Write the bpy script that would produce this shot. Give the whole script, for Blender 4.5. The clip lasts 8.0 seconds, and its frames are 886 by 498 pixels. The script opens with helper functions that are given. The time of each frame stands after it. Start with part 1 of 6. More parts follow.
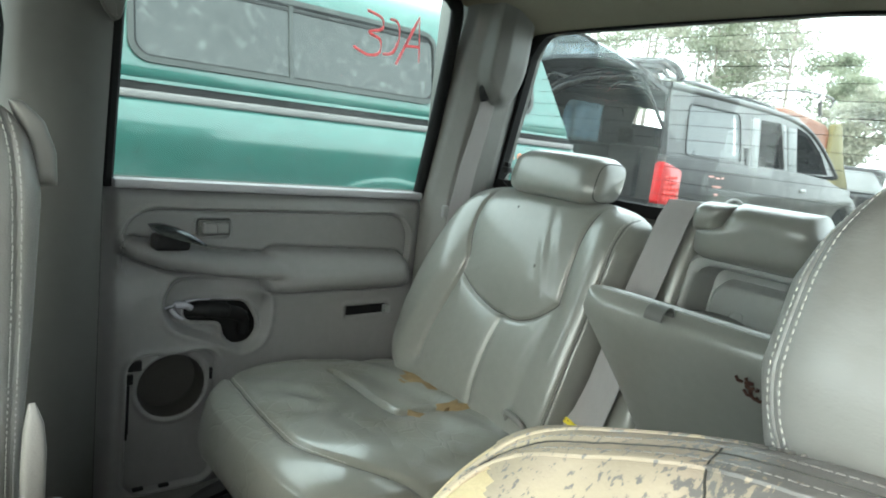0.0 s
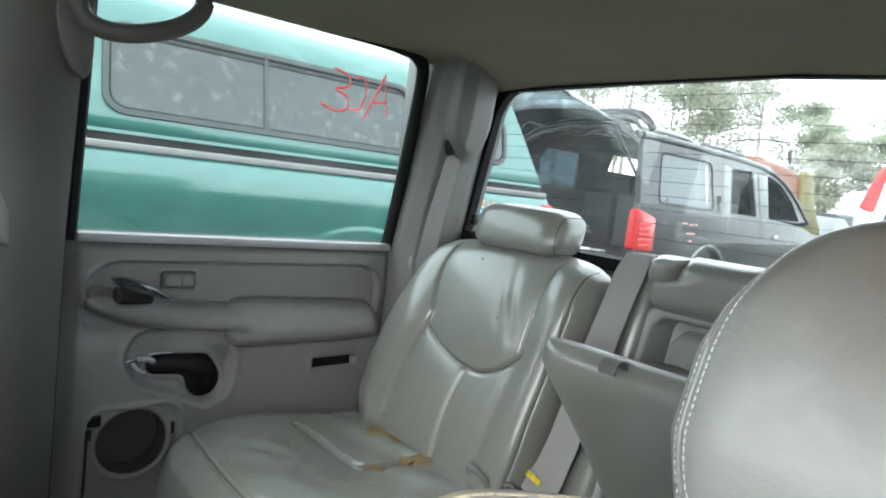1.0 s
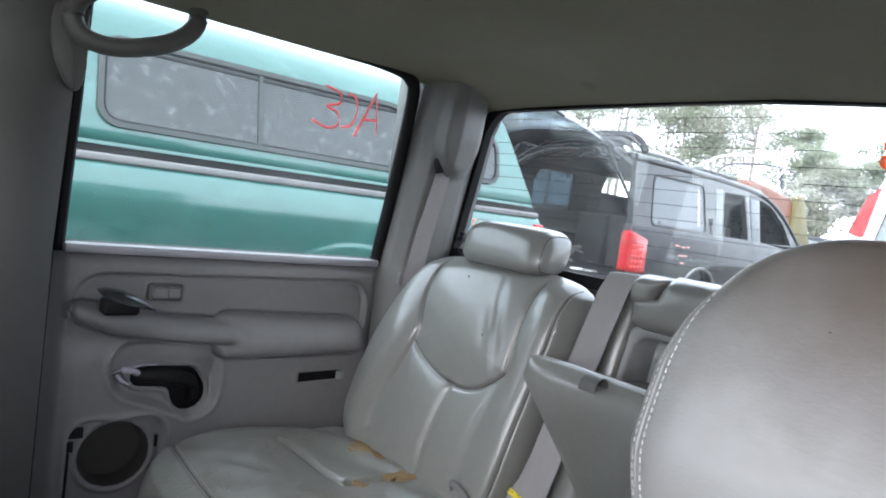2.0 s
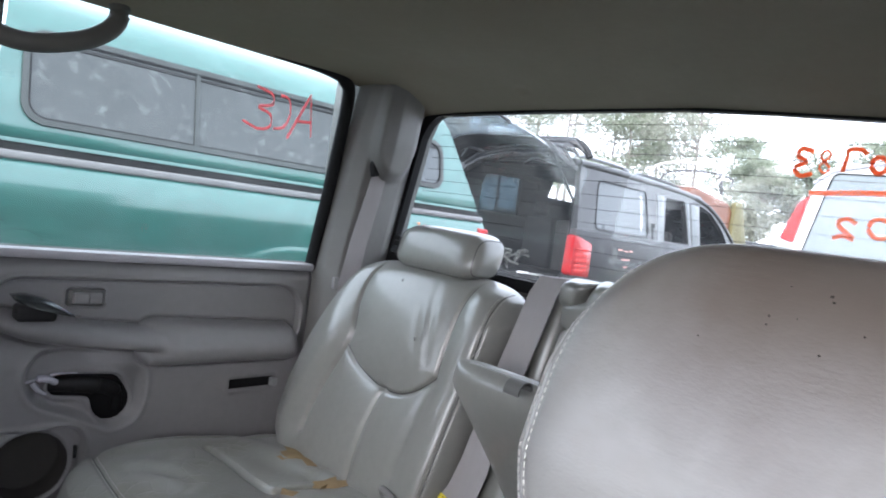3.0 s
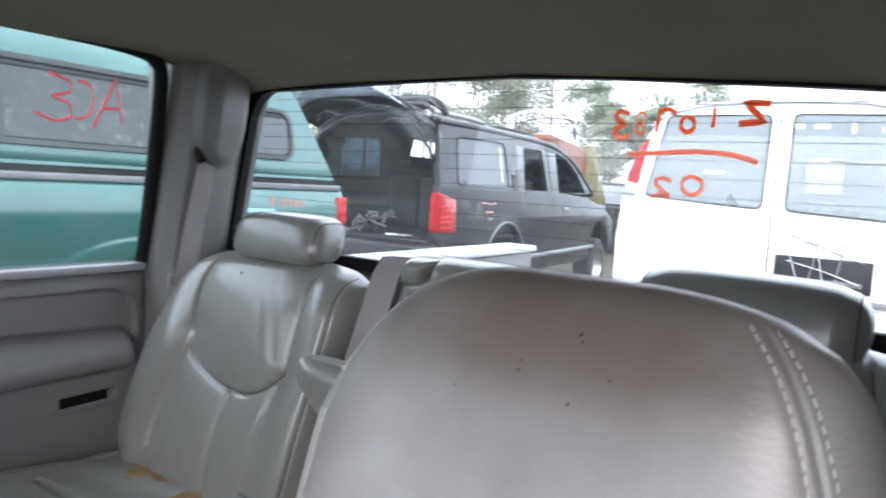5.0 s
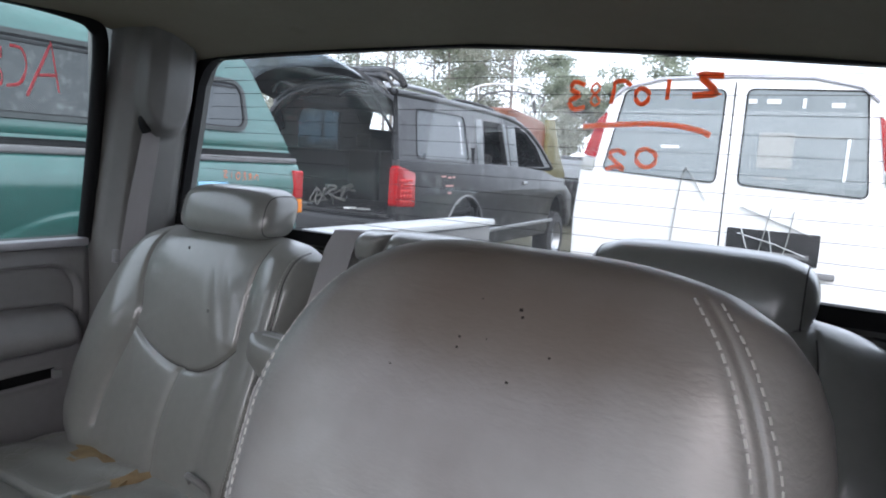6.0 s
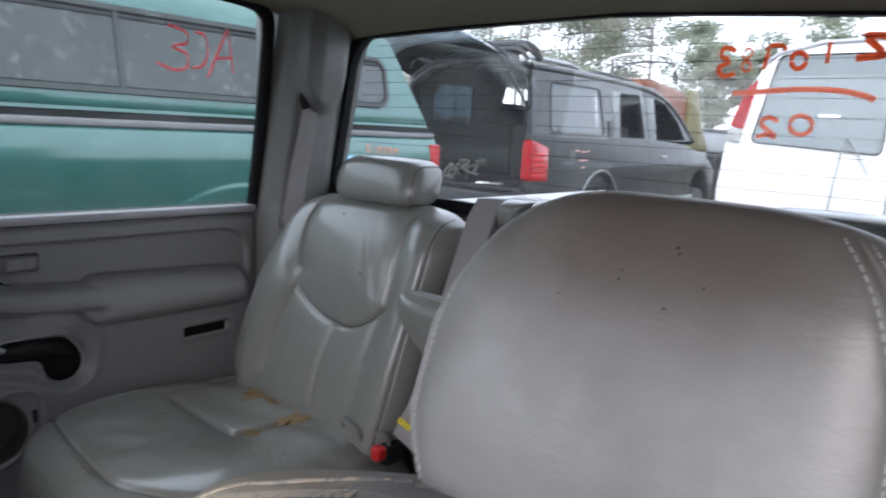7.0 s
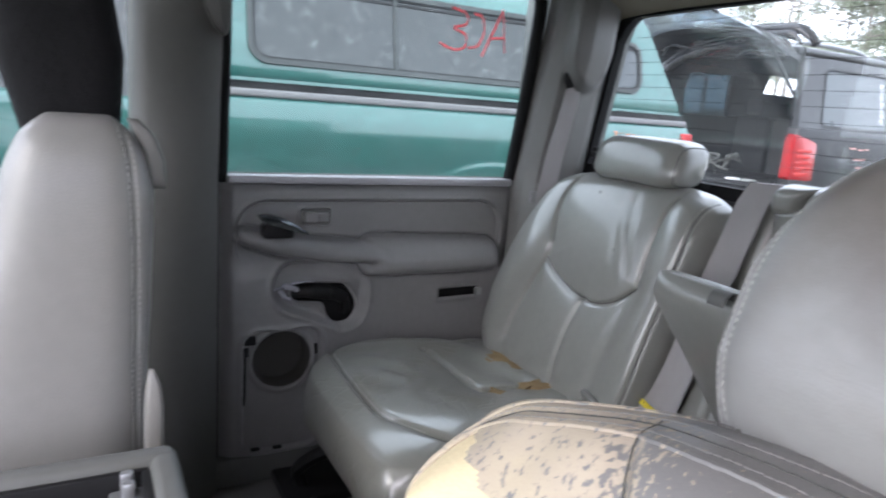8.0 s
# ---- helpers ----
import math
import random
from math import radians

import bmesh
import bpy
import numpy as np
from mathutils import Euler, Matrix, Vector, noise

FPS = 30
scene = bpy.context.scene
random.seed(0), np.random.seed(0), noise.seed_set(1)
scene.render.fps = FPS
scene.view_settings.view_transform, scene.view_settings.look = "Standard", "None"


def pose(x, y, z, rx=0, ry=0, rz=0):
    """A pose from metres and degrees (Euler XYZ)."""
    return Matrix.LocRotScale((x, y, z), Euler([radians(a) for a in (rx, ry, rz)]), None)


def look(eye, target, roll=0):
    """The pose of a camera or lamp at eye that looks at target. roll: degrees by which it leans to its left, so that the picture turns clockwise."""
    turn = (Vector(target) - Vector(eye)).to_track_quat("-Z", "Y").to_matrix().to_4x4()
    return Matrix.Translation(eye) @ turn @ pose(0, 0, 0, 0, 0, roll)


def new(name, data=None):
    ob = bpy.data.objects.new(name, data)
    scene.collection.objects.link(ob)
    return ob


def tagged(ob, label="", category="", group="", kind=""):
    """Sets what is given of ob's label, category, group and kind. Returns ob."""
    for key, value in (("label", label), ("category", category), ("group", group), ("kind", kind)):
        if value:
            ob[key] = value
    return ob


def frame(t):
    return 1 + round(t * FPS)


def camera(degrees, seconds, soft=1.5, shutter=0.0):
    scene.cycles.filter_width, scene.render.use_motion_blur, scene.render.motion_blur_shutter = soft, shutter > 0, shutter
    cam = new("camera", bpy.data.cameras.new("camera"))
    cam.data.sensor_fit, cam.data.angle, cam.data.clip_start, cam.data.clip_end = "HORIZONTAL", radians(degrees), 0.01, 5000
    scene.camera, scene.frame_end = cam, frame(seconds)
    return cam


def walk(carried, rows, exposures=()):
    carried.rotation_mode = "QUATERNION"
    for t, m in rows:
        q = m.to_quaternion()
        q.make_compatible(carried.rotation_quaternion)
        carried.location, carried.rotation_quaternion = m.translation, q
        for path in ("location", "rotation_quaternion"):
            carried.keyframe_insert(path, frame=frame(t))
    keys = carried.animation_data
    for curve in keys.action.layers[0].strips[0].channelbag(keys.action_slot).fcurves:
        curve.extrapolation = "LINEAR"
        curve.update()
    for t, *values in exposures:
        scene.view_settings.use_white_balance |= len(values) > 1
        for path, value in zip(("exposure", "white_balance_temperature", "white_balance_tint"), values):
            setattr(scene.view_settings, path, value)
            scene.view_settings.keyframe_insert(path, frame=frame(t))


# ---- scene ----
cam = camera(66.7, 8.0, 1.9, 0.3)
PATH = [
    (0, (-0.194, -0.5, 1.442), (1.056, 1.026, 1.112), 6.8),
    (0.5, (-0.192, -0.519, 1.45), (1.052, 1.026, 1.193), 7.3),
    (1, (-0.176, -0.531, 1.462), (1.114, 0.986, 1.27), 6.8),
    (1.5, (-0.177, -0.54, 1.461), (1.144, 0.954, 1.322), 8.6),
    (1.7, (-0.176, -0.544, 1.461), (1.126, 0.968, 1.322), 7.5),
    (2.8, (-0.145, -0.566, 1.465), (1.174, 0.934, 1.355), 10.2),
    (3, (-0.14, -0.57, 1.466), (1.264, 0.85, 1.362), 8.1),
    (3.5, (-0.138, -0.572, 1.467), (1.288, 0.822, 1.308), 8.3),
    (4, (-0.14, -0.566, 1.462), (1.26, 0.854, 1.299), 9.8),
    (4.5, (-0.114, -0.587, 1.47), (1.323, 0.797, 1.324), 7.1),
    (5, (-0.068, -0.586, 1.511), (1.575, 0.539, 1.322), 3.4),
    (5.2, (-0.053, -0.594, 1.526), (1.638, 0.455, 1.326), 2.3),
    (6.3, (-0.048, -0.582, 1.505), (1.649, 0.439, 1.226), 3.9),
    (6.5, (-0.056, -0.581, 1.505), (1.614, 0.478, 1.207), 3.7),
    (7, (-0.1, -0.6, 1.5), (1.367, 0.714, 1.149), 3.0),
    (7.5, (-0.127, -0.6, 1.483), (1.104, 0.929, 1.101), 2.9),
    (8, (-0.165, -0.596, 1.472), (0.78, 1.115, 1.051), 4.4),
]
walk(cam, [(t, look(eye, target, roll)) for t, eye, target, roll in PATH], exposures=[(0, 1.64, 6300, 0), (1.0, 1.58, 6150, 7), (1.5, 1.56, 5950, 13), (3.5, 1.55, 5950, 20), (4.5, 1.50, 5950, 20), (5.0, 1.32, 5950, 20), (5.6, 0.76, 5950, 20), (6.5, 0.69, 5950, 20), (7.0, 0.78, 5950, 20), (7.5, 0.96, 5950, 20), (8, 1.37, 5950, 20)])

# ---- world and sun: a bright overcast day ----
world = bpy.data.worlds.new("overcast")
scene.world = world
world.use_nodes = True
wn = world.node_tree.nodes
wl = world.node_tree.links
wn.clear()
sky = wn.new("ShaderNodeTexSky")
sky.sky_type = "NISHITA"
sky.sun_disc = False
sky.sun_elevation, sky.sun_rotation = radians(36), radians(238)
sky.air_density, sky.dust_density, sky.ozone_density = 1.0, 6.0, 1.0
back_sky = wn.new("ShaderNodeBackground")
back_sky.inputs["Strength"].default_value = 0.05
wl.new(sky.outputs[0], back_sky.inputs["Color"])
back_cloud = wn.new("ShaderNodeBackground")
back_cloud.inputs["Color"].default_value = (0.93, 0.97, 1.0, 1)
back_cloud.inputs["Strength"].default_value = 1.5
add_sky = wn.new("ShaderNodeAddShader")
wl.new(back_sky.outputs[0], add_sky.inputs[0])
wl.new(back_cloud.outputs[0], add_sky.inputs[1])
wout = wn.new("ShaderNodeOutputWorld")
wl.new(add_sky.outputs[0], wout.inputs[0])

sun = new("sun", bpy.data.lights.new("sun", "SUN"))
sun.data.energy, sun.data.angle, sun.data.color = 1.3, radians(70), (1.0, 0.97, 0.92)
sun.matrix_world = look((0, 0, 30), (36.0, 22.0, 0), 0)

# ---- materials ----
def mat(name, col, col2=None, scale=6.0, rough=0.5, metal=0.0, bump=0.0, bscale=300.0, spots=None, spot_scale=30.0, spot_at=0.62, coat=0.0, stretch=(1, 1, 1), rough_var=0.1, spot_soft=0.05, bump2=0.0, bscale2=25.0, coat_rough=0.08, crackle=0.0, crackle_scale=70.0, spec=0.5):
    """A principled material with stains at a large scale, grain at a small one, and specks where given."""
    m = bpy.data.materials.new(name)
    m.use_nodes = True
    n, l = m.node_tree.nodes, m.node_tree.links
    p = n["Principled BSDF"]
    tc = n.new("ShaderNodeTexCoord")
    mp = n.new("ShaderNodeMapping")
    mp.inputs["Scale"].default_value = stretch
    l.new(tc.outputs["Object"], mp.inputs["Vector"])

    def tex(s, detail=5.0):
        t = n.new("ShaderNodeTexNoise")
        t.inputs["Scale"].default_value, t.inputs["Detail"].default_value = s, detail
        l.new(mp.outputs[0], t.inputs["Vector"])
        return t

    def ramp(src, lo, hi):
        r = n.new("ShaderNodeMapRange")
        r.inputs["From Min"].default_value, r.inputs["From Max"].default_value = lo, hi
        l.new(src, r.inputs["Value"])
        return r.outputs["Result"]

    def mix(fac, a, b):
        x = n.new("ShaderNodeMix")
        x.data_type = "RGBA"
        l.new(fac, x.inputs["Factor"])
        for sock, v in ((x.inputs["A"], a), (x.inputs["B"], b)):
            if isinstance(v, tuple):
                sock.default_value = (*v, 1)
            else:
                l.new(v, sock)
        return x.outputs["Result"]

    col2 = col2 or tuple(c * 0.82 for c in col)
    big = tex(scale)
    c = mix(ramp(big.outputs["Fac"], 0.15, 0.85), col, col2)
    fine = tex(scale * 14, 8.0)
    c = mix(ramp(fine.outputs["Fac"], 0.3, 1.3), c, tuple(v * 0.8 for v in col))
    if spots:
        sp = tex(spot_scale, 8.0)
        c = mix(ramp(sp.outputs["Fac"], spot_at, spot_at + spot_soft), c, spots)
    l.new(c, p.inputs["Base Color"])
    r = n.new("ShaderNodeMapRange")
    r.inputs["To Min"].default_value, r.inputs["To Max"].default_value = max(rough - rough_var, 0.02), min(rough + rough_var, 1)
    l.new(big.outputs["Fac"], r.inputs["Value"])
    l.new(r.outputs["Result"], p.inputs["Roughness"])
    p.inputs["Metallic"].default_value = metal
    p.inputs["Coat Weight"].default_value = coat
    p.inputs["Specular IOR Level"].default_value = spec
    p.inputs["Coat Roughness"].default_value = coat_rough
    normal = None
    for strength, s in ((bump2, bscale2), (bump, bscale)):
        if strength:
            b = n.new("ShaderNodeBump")
            b.inputs["Strength"].default_value, b.inputs["Distance"].default_value = strength, 0.02 if s < 80 else 0.002
            l.new(tex(s, 3.0).outputs["Fac"], b.inputs["Height"])
            if normal:
                l.new(normal, b.inputs["Normal"])
            normal = b.outputs["Normal"]
    if crackle:
        # fine creases: warped cell edges, in patches
        warp = n.new("ShaderNodeMix")
        warp.data_type = "VECTOR"
        warp.inputs["Factor"].default_value = 0.03
        l.new(mp.outputs[0], warp.inputs["A"])
        l.new(tex(14.0, 4.0).outputs["Color"], warp.inputs["B"])
        vo = n.new("ShaderNodeTexVoronoi")
        vo.feature = "DISTANCE_TO_EDGE"
        vo.inputs["Scale"].default_value = crackle_scale
        l.new(warp.outputs["Result"], vo.inputs["Vector"])
        line = ramp(vo.outputs["Distance"], 0.0, 0.07)
        patch = ramp(tex(9.0, 3.0).outputs["Fac"], 0.42, 0.62)
        b = n.new("ShaderNodeBump")
        b.inputs["Distance"].default_value = 0.0012
        k = n.new("ShaderNodeMath")
        k.operation = "MULTIPLY"
        k.inputs[1].default_value = crackle
        l.new(patch, k.inputs[0])
        l.new(k.outputs[0], b.inputs["Strength"])
        l.new(line, b.inputs["Height"])
        if normal:
            l.new(normal, b.inputs["Normal"])
        normal = b.outputs["Normal"]
    if normal:
        l.new(normal, p.inputs["Normal"])
    return m


def glass_mat(name, tint, dust, gloss_rough=0.02, dust_scale=4.0, dust_col=(0.8, 0.84, 0.86)):
    """Thin automotive glass: tinted see-through, a reflecting face, and a film of dust."""
    m = bpy.data.materials.new(name)
    m.use_nodes = True
    n, l = m.node_tree.nodes, m.node_tree.links
    n.clear()
    out = n.new("ShaderNodeOutputMaterial")
    tr = n.new("ShaderNodeBsdfTransparent")
    tr.inputs[0].default_value = (*tint, 1)
    gl = n.new("ShaderNodeBsdfGlossy")
    gl.inputs["Roughness"].default_value = gloss_rough
    lw = n.new("ShaderNodeLayerWeight")
    pw = n.new("ShaderNodeMath")
    pw.operation = "POWER"
    l.new(lw.outputs["Facing"], pw.inputs[0])
    pw.inputs[1].default_value = 5.0
    fr = n.new("ShaderNodeMapRange")
    fr.inputs["To Min"].default_value, fr.inputs["To Max"].default_value = 0.03, 0.9
    l.new(pw.outputs[0], fr.inputs["Value"])
    mx = n.new("ShaderNodeMixShader")
    l.new(fr.outputs[0], mx.inputs[0])
    l.new(tr.outputs[0], mx.inputs[1])
    l.new(gl.outputs[0], mx.inputs[2])
    df = n.new("ShaderNodeBsdfDiffuse")
    df.inputs[0].default_value = (*dust_col, 1)
    tl = n.new("ShaderNodeBsdfTranslucent")
    tl.inputs[0].default_value = (*dust_col, 1)
    dd = n.new("ShaderNodeMixShader")
    dd.inputs[0].default_value = 0.7
    l.new(df.outputs[0], dd.inputs[1])
    l.new(tl.outputs[0], dd.inputs[2])
    tc = n.new("ShaderNodeTexCoord")
    nz = n.new("ShaderNodeTexNoise")
    nz.inputs["Scale"].default_value, nz.inputs["Detail"].default_value = dust_scale, 9.0
    l.new(tc.outputs["Object"], nz.inputs["Vector"])
    mr = n.new("ShaderNodeMapRange")
    mr.inputs["From Min"].default_value, mr.inputs["From Max"].default_value = 0.3, 0.75
    mr.inputs["To Min"].default_value, mr.inputs["To Max"].default_value = dust * 0.5, dust * 1.6
    l.new(nz.outputs["Fac"], mr.inputs["Value"])
    m2 = n.new("ShaderNodeMixShader")
    l.new(mr.outputs["Result"], m2.inputs[0])
    l.new(mx.outputs[0], m2.inputs[1])
    l.new(dd.outputs[0], m2.inputs[2])
    l.new(m2.outputs[0], out.inputs[0])
    return m


LEATHER = mat("grey_leather", (0.213, 0.215, 0.199), (0.182, 0.183, 0.167), 5, 0.34, bump=0.06, bscale=420, bump2=0.018, bscale2=30, rough_var=0.06, coat=0.8, coat_rough=0.15)
LEATHER_WORN = mat("creased_grey_leather", (0.215, 0.216, 0.196), (0.175, 0.174, 0.152), 6, 0.33, bump=0.05, bscale=420, bump2=0.010, bscale2=16, rough_var=0.09, coat=0.8, coat_rough=0.13, crackle=0.45, crackle_scale=28, spots=(0.155, 0.142, 0.112), spot_scale=9, spot_at=0.55, spot_soft=0.3)
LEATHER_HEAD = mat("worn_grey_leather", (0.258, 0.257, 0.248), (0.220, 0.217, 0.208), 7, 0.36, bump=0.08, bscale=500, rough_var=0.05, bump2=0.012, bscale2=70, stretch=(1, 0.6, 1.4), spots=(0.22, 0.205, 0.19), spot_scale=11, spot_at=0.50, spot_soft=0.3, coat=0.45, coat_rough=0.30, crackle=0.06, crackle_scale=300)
LEATHER_PALE = mat("pale_grey_leather", (0.255, 0.248, 0.24), (0.21, 0.203, 0.195), 4, 0.36, bump=0.25, bscale=420, coat=0.2, coat_rough=0.25)
LEATHER_PEEL = mat("peeling_grey_leather", (0.19, 0.185, 0.18), (0.16, 0.155, 0.15), 7, 0.36, bump=0.12, bscale=420)


def add_peel(m):
    """The colour coat gone from one shoulder of the seat, down to the cream backing, in flakes along the creases."""
    n, l = m.node_tree.nodes, m.node_tree.links
    p = n["Principled BSDF"]
    old = p.inputs["Base Color"].links[0].from_socket
    tc = n.new("ShaderNodeTexCoord")
    sx = n.new("ShaderNodeSeparateXYZ")
    l.new(tc.outputs["Object"], sx.inputs[0])

    def calc(op, a, b):
        k = n.new("ShaderNodeMath")
        k.operation = op
        for i, v in enumerate((a, b)):
            if isinstance(v, float):
                k.inputs[i].default_value = v
            else:
                l.new(v, k.inputs[i])
        return k.outputs[0]

    def noise_at(scale, stretch, detail=7.0):
        mp = n.new("ShaderNodeMapping")
        mp.inputs["Scale"].default_value = stretch
        mp.inputs["Rotation"].default_value = (0, 0, 0.5)
        l.new(tc.outputs["Object"], mp.inputs["Vector"])
        t = n.new("ShaderNodeTexNoise")
        t.inputs["Scale"].default_value, t.inputs["Detail"].default_value, t.inputs["Roughness"].default_value = scale, detail, 0.62
        l.new(mp.outputs[0], t.inputs["Vector"])
        return t.outputs["Fac"]
    g = calc("SUBTRACT", sx.outputs["Y"], calc("MULTIPLY", sx.outputs["X"], 0.55))
    side = n.new("ShaderNodeMapRange")
    side.inputs["From Min"].default_value, side.inputs["From Max"].default_value = -0.46, -0.38
    side.inputs["To Max"].default_value = 0.84
    l.new(g, side.inputs["Value"])
    rear = n.new("ShaderNodeMapRange")
    rear.inputs["From Min"].default_value, rear.inputs["From Max"].default_value = 0.14, 0.20
    l.new(sx.outputs["X"], rear.inputs["Value"])
    fl = calc("MULTIPLY", calc("SUBTRACT", noise_at(150.0, (1.0, 1.7, 1.0), 10.0), 0.5), 3.3)
    tot = calc("SUBTRACT", calc("ADD", side.outputs["Result"], fl), rear.outputs["Result"])
    mask = n.new("ShaderNodeMapRange")
    mask.inputs["From Min"].default_value, mask.inputs["From Max"].default_value = 0.50, 0.58
    l.new(tot, mask.inputs["Value"])
    tone = n.new("ShaderNodeMix")
    tone.data_type = "RGBA"
    tone.inputs["A"].default_value, tone.inputs["B"].default_value = (0.48, 0.41, 0.27, 1), (0.31, 0.265, 0.245, 1)
    l.new(noise_at(14.0, (1, 1, 1)), tone.inputs["Factor"])
    mx = n.new("ShaderNodeMix")
    mx.data_type = "RGBA"
    l.new(mask.outputs["Result"], mx.inputs["Factor"])
    l.new(old, mx.inputs["A"])
    l.new(tone.outputs["Result"], mx.inputs["B"])
    l.new(mx.outputs["Result"], p.inputs["Base Color"])
    rg = n.new("ShaderNodeMapRange")
    rg.inputs["To Min"].default_value, rg.inputs["To Max"].default_value = 0.36, 0.8
    l.new(mask.outputs["Result"], rg.inputs["Value"])
    l.new(rg.outputs["Result"], p.inputs["Roughness"])
    return m


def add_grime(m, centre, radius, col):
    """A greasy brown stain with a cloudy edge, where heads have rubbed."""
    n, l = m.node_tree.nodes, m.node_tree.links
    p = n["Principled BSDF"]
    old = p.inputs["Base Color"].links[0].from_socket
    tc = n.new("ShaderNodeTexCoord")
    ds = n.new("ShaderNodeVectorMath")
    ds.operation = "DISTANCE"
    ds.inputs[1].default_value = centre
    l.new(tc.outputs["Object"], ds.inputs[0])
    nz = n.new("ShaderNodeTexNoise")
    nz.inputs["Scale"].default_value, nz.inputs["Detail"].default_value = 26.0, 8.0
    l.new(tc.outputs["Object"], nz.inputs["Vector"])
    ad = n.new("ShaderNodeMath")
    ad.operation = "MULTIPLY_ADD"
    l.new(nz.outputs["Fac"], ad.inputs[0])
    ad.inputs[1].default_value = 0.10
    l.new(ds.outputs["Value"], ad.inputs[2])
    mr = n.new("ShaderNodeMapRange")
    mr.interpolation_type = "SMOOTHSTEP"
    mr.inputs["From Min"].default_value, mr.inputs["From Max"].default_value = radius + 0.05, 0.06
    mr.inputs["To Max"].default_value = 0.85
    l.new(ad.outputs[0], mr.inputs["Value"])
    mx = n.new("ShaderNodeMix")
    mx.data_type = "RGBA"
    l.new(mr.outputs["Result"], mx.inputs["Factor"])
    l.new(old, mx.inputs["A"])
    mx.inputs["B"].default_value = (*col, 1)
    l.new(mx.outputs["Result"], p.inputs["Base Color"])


def add_creases(m, scale, strength, lo, hi):
    """Fine wavy creases running across the leather, in patches."""
    n, l = m.node_tree.nodes, m.node_tree.links
    p = n["Principled BSDF"]
    tc, mp = n.new("ShaderNodeTexCoord"), n.new("ShaderNodeMapping")
    mp.inputs["Scale"].default_value = (1.0, 0.22, 1.0)
    l.new(tc.outputs["Object"], mp.inputs["Vector"])
    nz, pt = n.new("ShaderNodeTexNoise"), n.new("ShaderNodeTexNoise")
    nz.inputs["Scale"].default_value, nz.inputs["Detail"].default_value, nz.inputs["Distortion"].default_value = scale, 4.0, 0.6
    pt.inputs["Scale"].default_value = 14.0
    l.new(mp.outputs[0], nz.inputs["Vector"])
    l.new(tc.outputs["Object"], pt.inputs["Vector"])
    mr = n.new("ShaderNodeMapRange")
    mr.inputs["From Min"].default_value, mr.inputs["From Max"].default_value = lo, hi
    mr.inputs["To Max"].default_value = strength
    l.new(pt.outputs["Fac"], mr.inputs["Value"])
    b = n.new("ShaderNodeBump")
    b.inputs["Distance"].default_value = 0.0022
    l.new(mr.outputs["Result"], b.inputs["Strength"])
    l.new(nz.outputs["Fac"], b.inputs["Height"])
    if p.inputs["Normal"].links:
        l.new(p.inputs["Normal"].links[0].from_socket, b.inputs["Normal"])
    l.new(b.outputs["Normal"], p.inputs["Normal"])


add_peel(LEATHER_PEEL)
add_creases(LEATHER_HEAD, 260.0, 0.30, 0.46, 0.66)
add_creases(LEATHER_WORN, 46.0, 0.45, 0.45, 0.65)
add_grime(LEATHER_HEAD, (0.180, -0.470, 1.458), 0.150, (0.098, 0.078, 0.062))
PLASTIC = mat("grey_trim_plastic", (0.232, 0.229, 0.227), (0.205, 0.202, 0.20), 4, 0.42, bump=0.10, bscale=700)
# Trim plastic darkened for the rear pillar's shade; also colours the small sleeves.
PLASTIC_SHADED = mat("shaded_trim_plastic", (0.172, 0.170, 0.162), (0.152, 0.150, 0.142), 4, 0.5, bump=0.10, bscale=700)
PLASTIC_DARK = mat("dark_grey_trim_plastic", (0.115, 0.116, 0.108), (0.098, 0.099, 0.093), 4, 0.5, bump=0.12, bscale=700)
PLASTIC_TRAY = mat("pale_grey_tray_plastic", (0.30, 0.31, 0.30), (0.26, 0.27, 0.26), 5, 0.4, bump=0.15, bscale=600)
# Upward-facing sill edge: its brightness in daylight is put into this colour.
SILL_LIT = mat("lit_sill_plastic", (0.40, 0.40, 0.415), (0.34, 0.34, 0.355), 8, 0.4, bump=0.1, bscale=600)
LINER = mat("grey_brown_headliner_cloth", (0.30, 0.272, 0.205), (0.245, 0.222, 0.162), 5, 0.95, bump=0.5, bscale=900)
CARPET = mat("grey_carpet", (0.10, 0.10, 0.095), (0.055, 0.05, 0.045), 7, 0.95, bump=0.9, bscale=500)
BELT = mat("grey_belt_webbing", (0.31, 0.295, 0.295), (0.27, 0.255, 0.255), 8, 0.6, bump=0.6, bscale=900, stretch=(1, 1, 0.2))
RUBBER = mat("black_rubber", (0.007, 0.007, 0.008), None, 10, 0.7, spec=0.25)
BLACK = mat("black_plastic", (0.008, 0.008, 0.009), (0.013, 0.013, 0.013), 12, 0.55, spec=0.3)
BLACK_CLOTH = mat("black_headrest_cover", (0.007, 0.007, 0.008), (0.012, 0.012, 0.013), 14, 0.85, bump=0.6, bscale=500, bump2=0.25, bscale2=35, spec=0.2)
CHROME = mat("dark_chrome", (0.16, 0.18, 0.185), (0.06, 0.065, 0.07), 40, 0.16, metal=0.8)
SPEAKER_BLACK = mat("worn_black_plastic", (0.055, 0.052, 0.046), (0.036, 0.034, 0.03), 9, 0.7)
# Shade in the sewn creases, laid in as dark tubes along the seams.
SEAM_SHADE = mat("seam_crease_shade", (0.055, 0.055, 0.05), None, 40, 0.7)
THREAD_GREY = mat("grey_thread", (0.46, 0.455, 0.43), None, 40, 0.7)
THREAD = mat("pale_thread", (0.42, 0.42, 0.39), None, 40, 0.7)
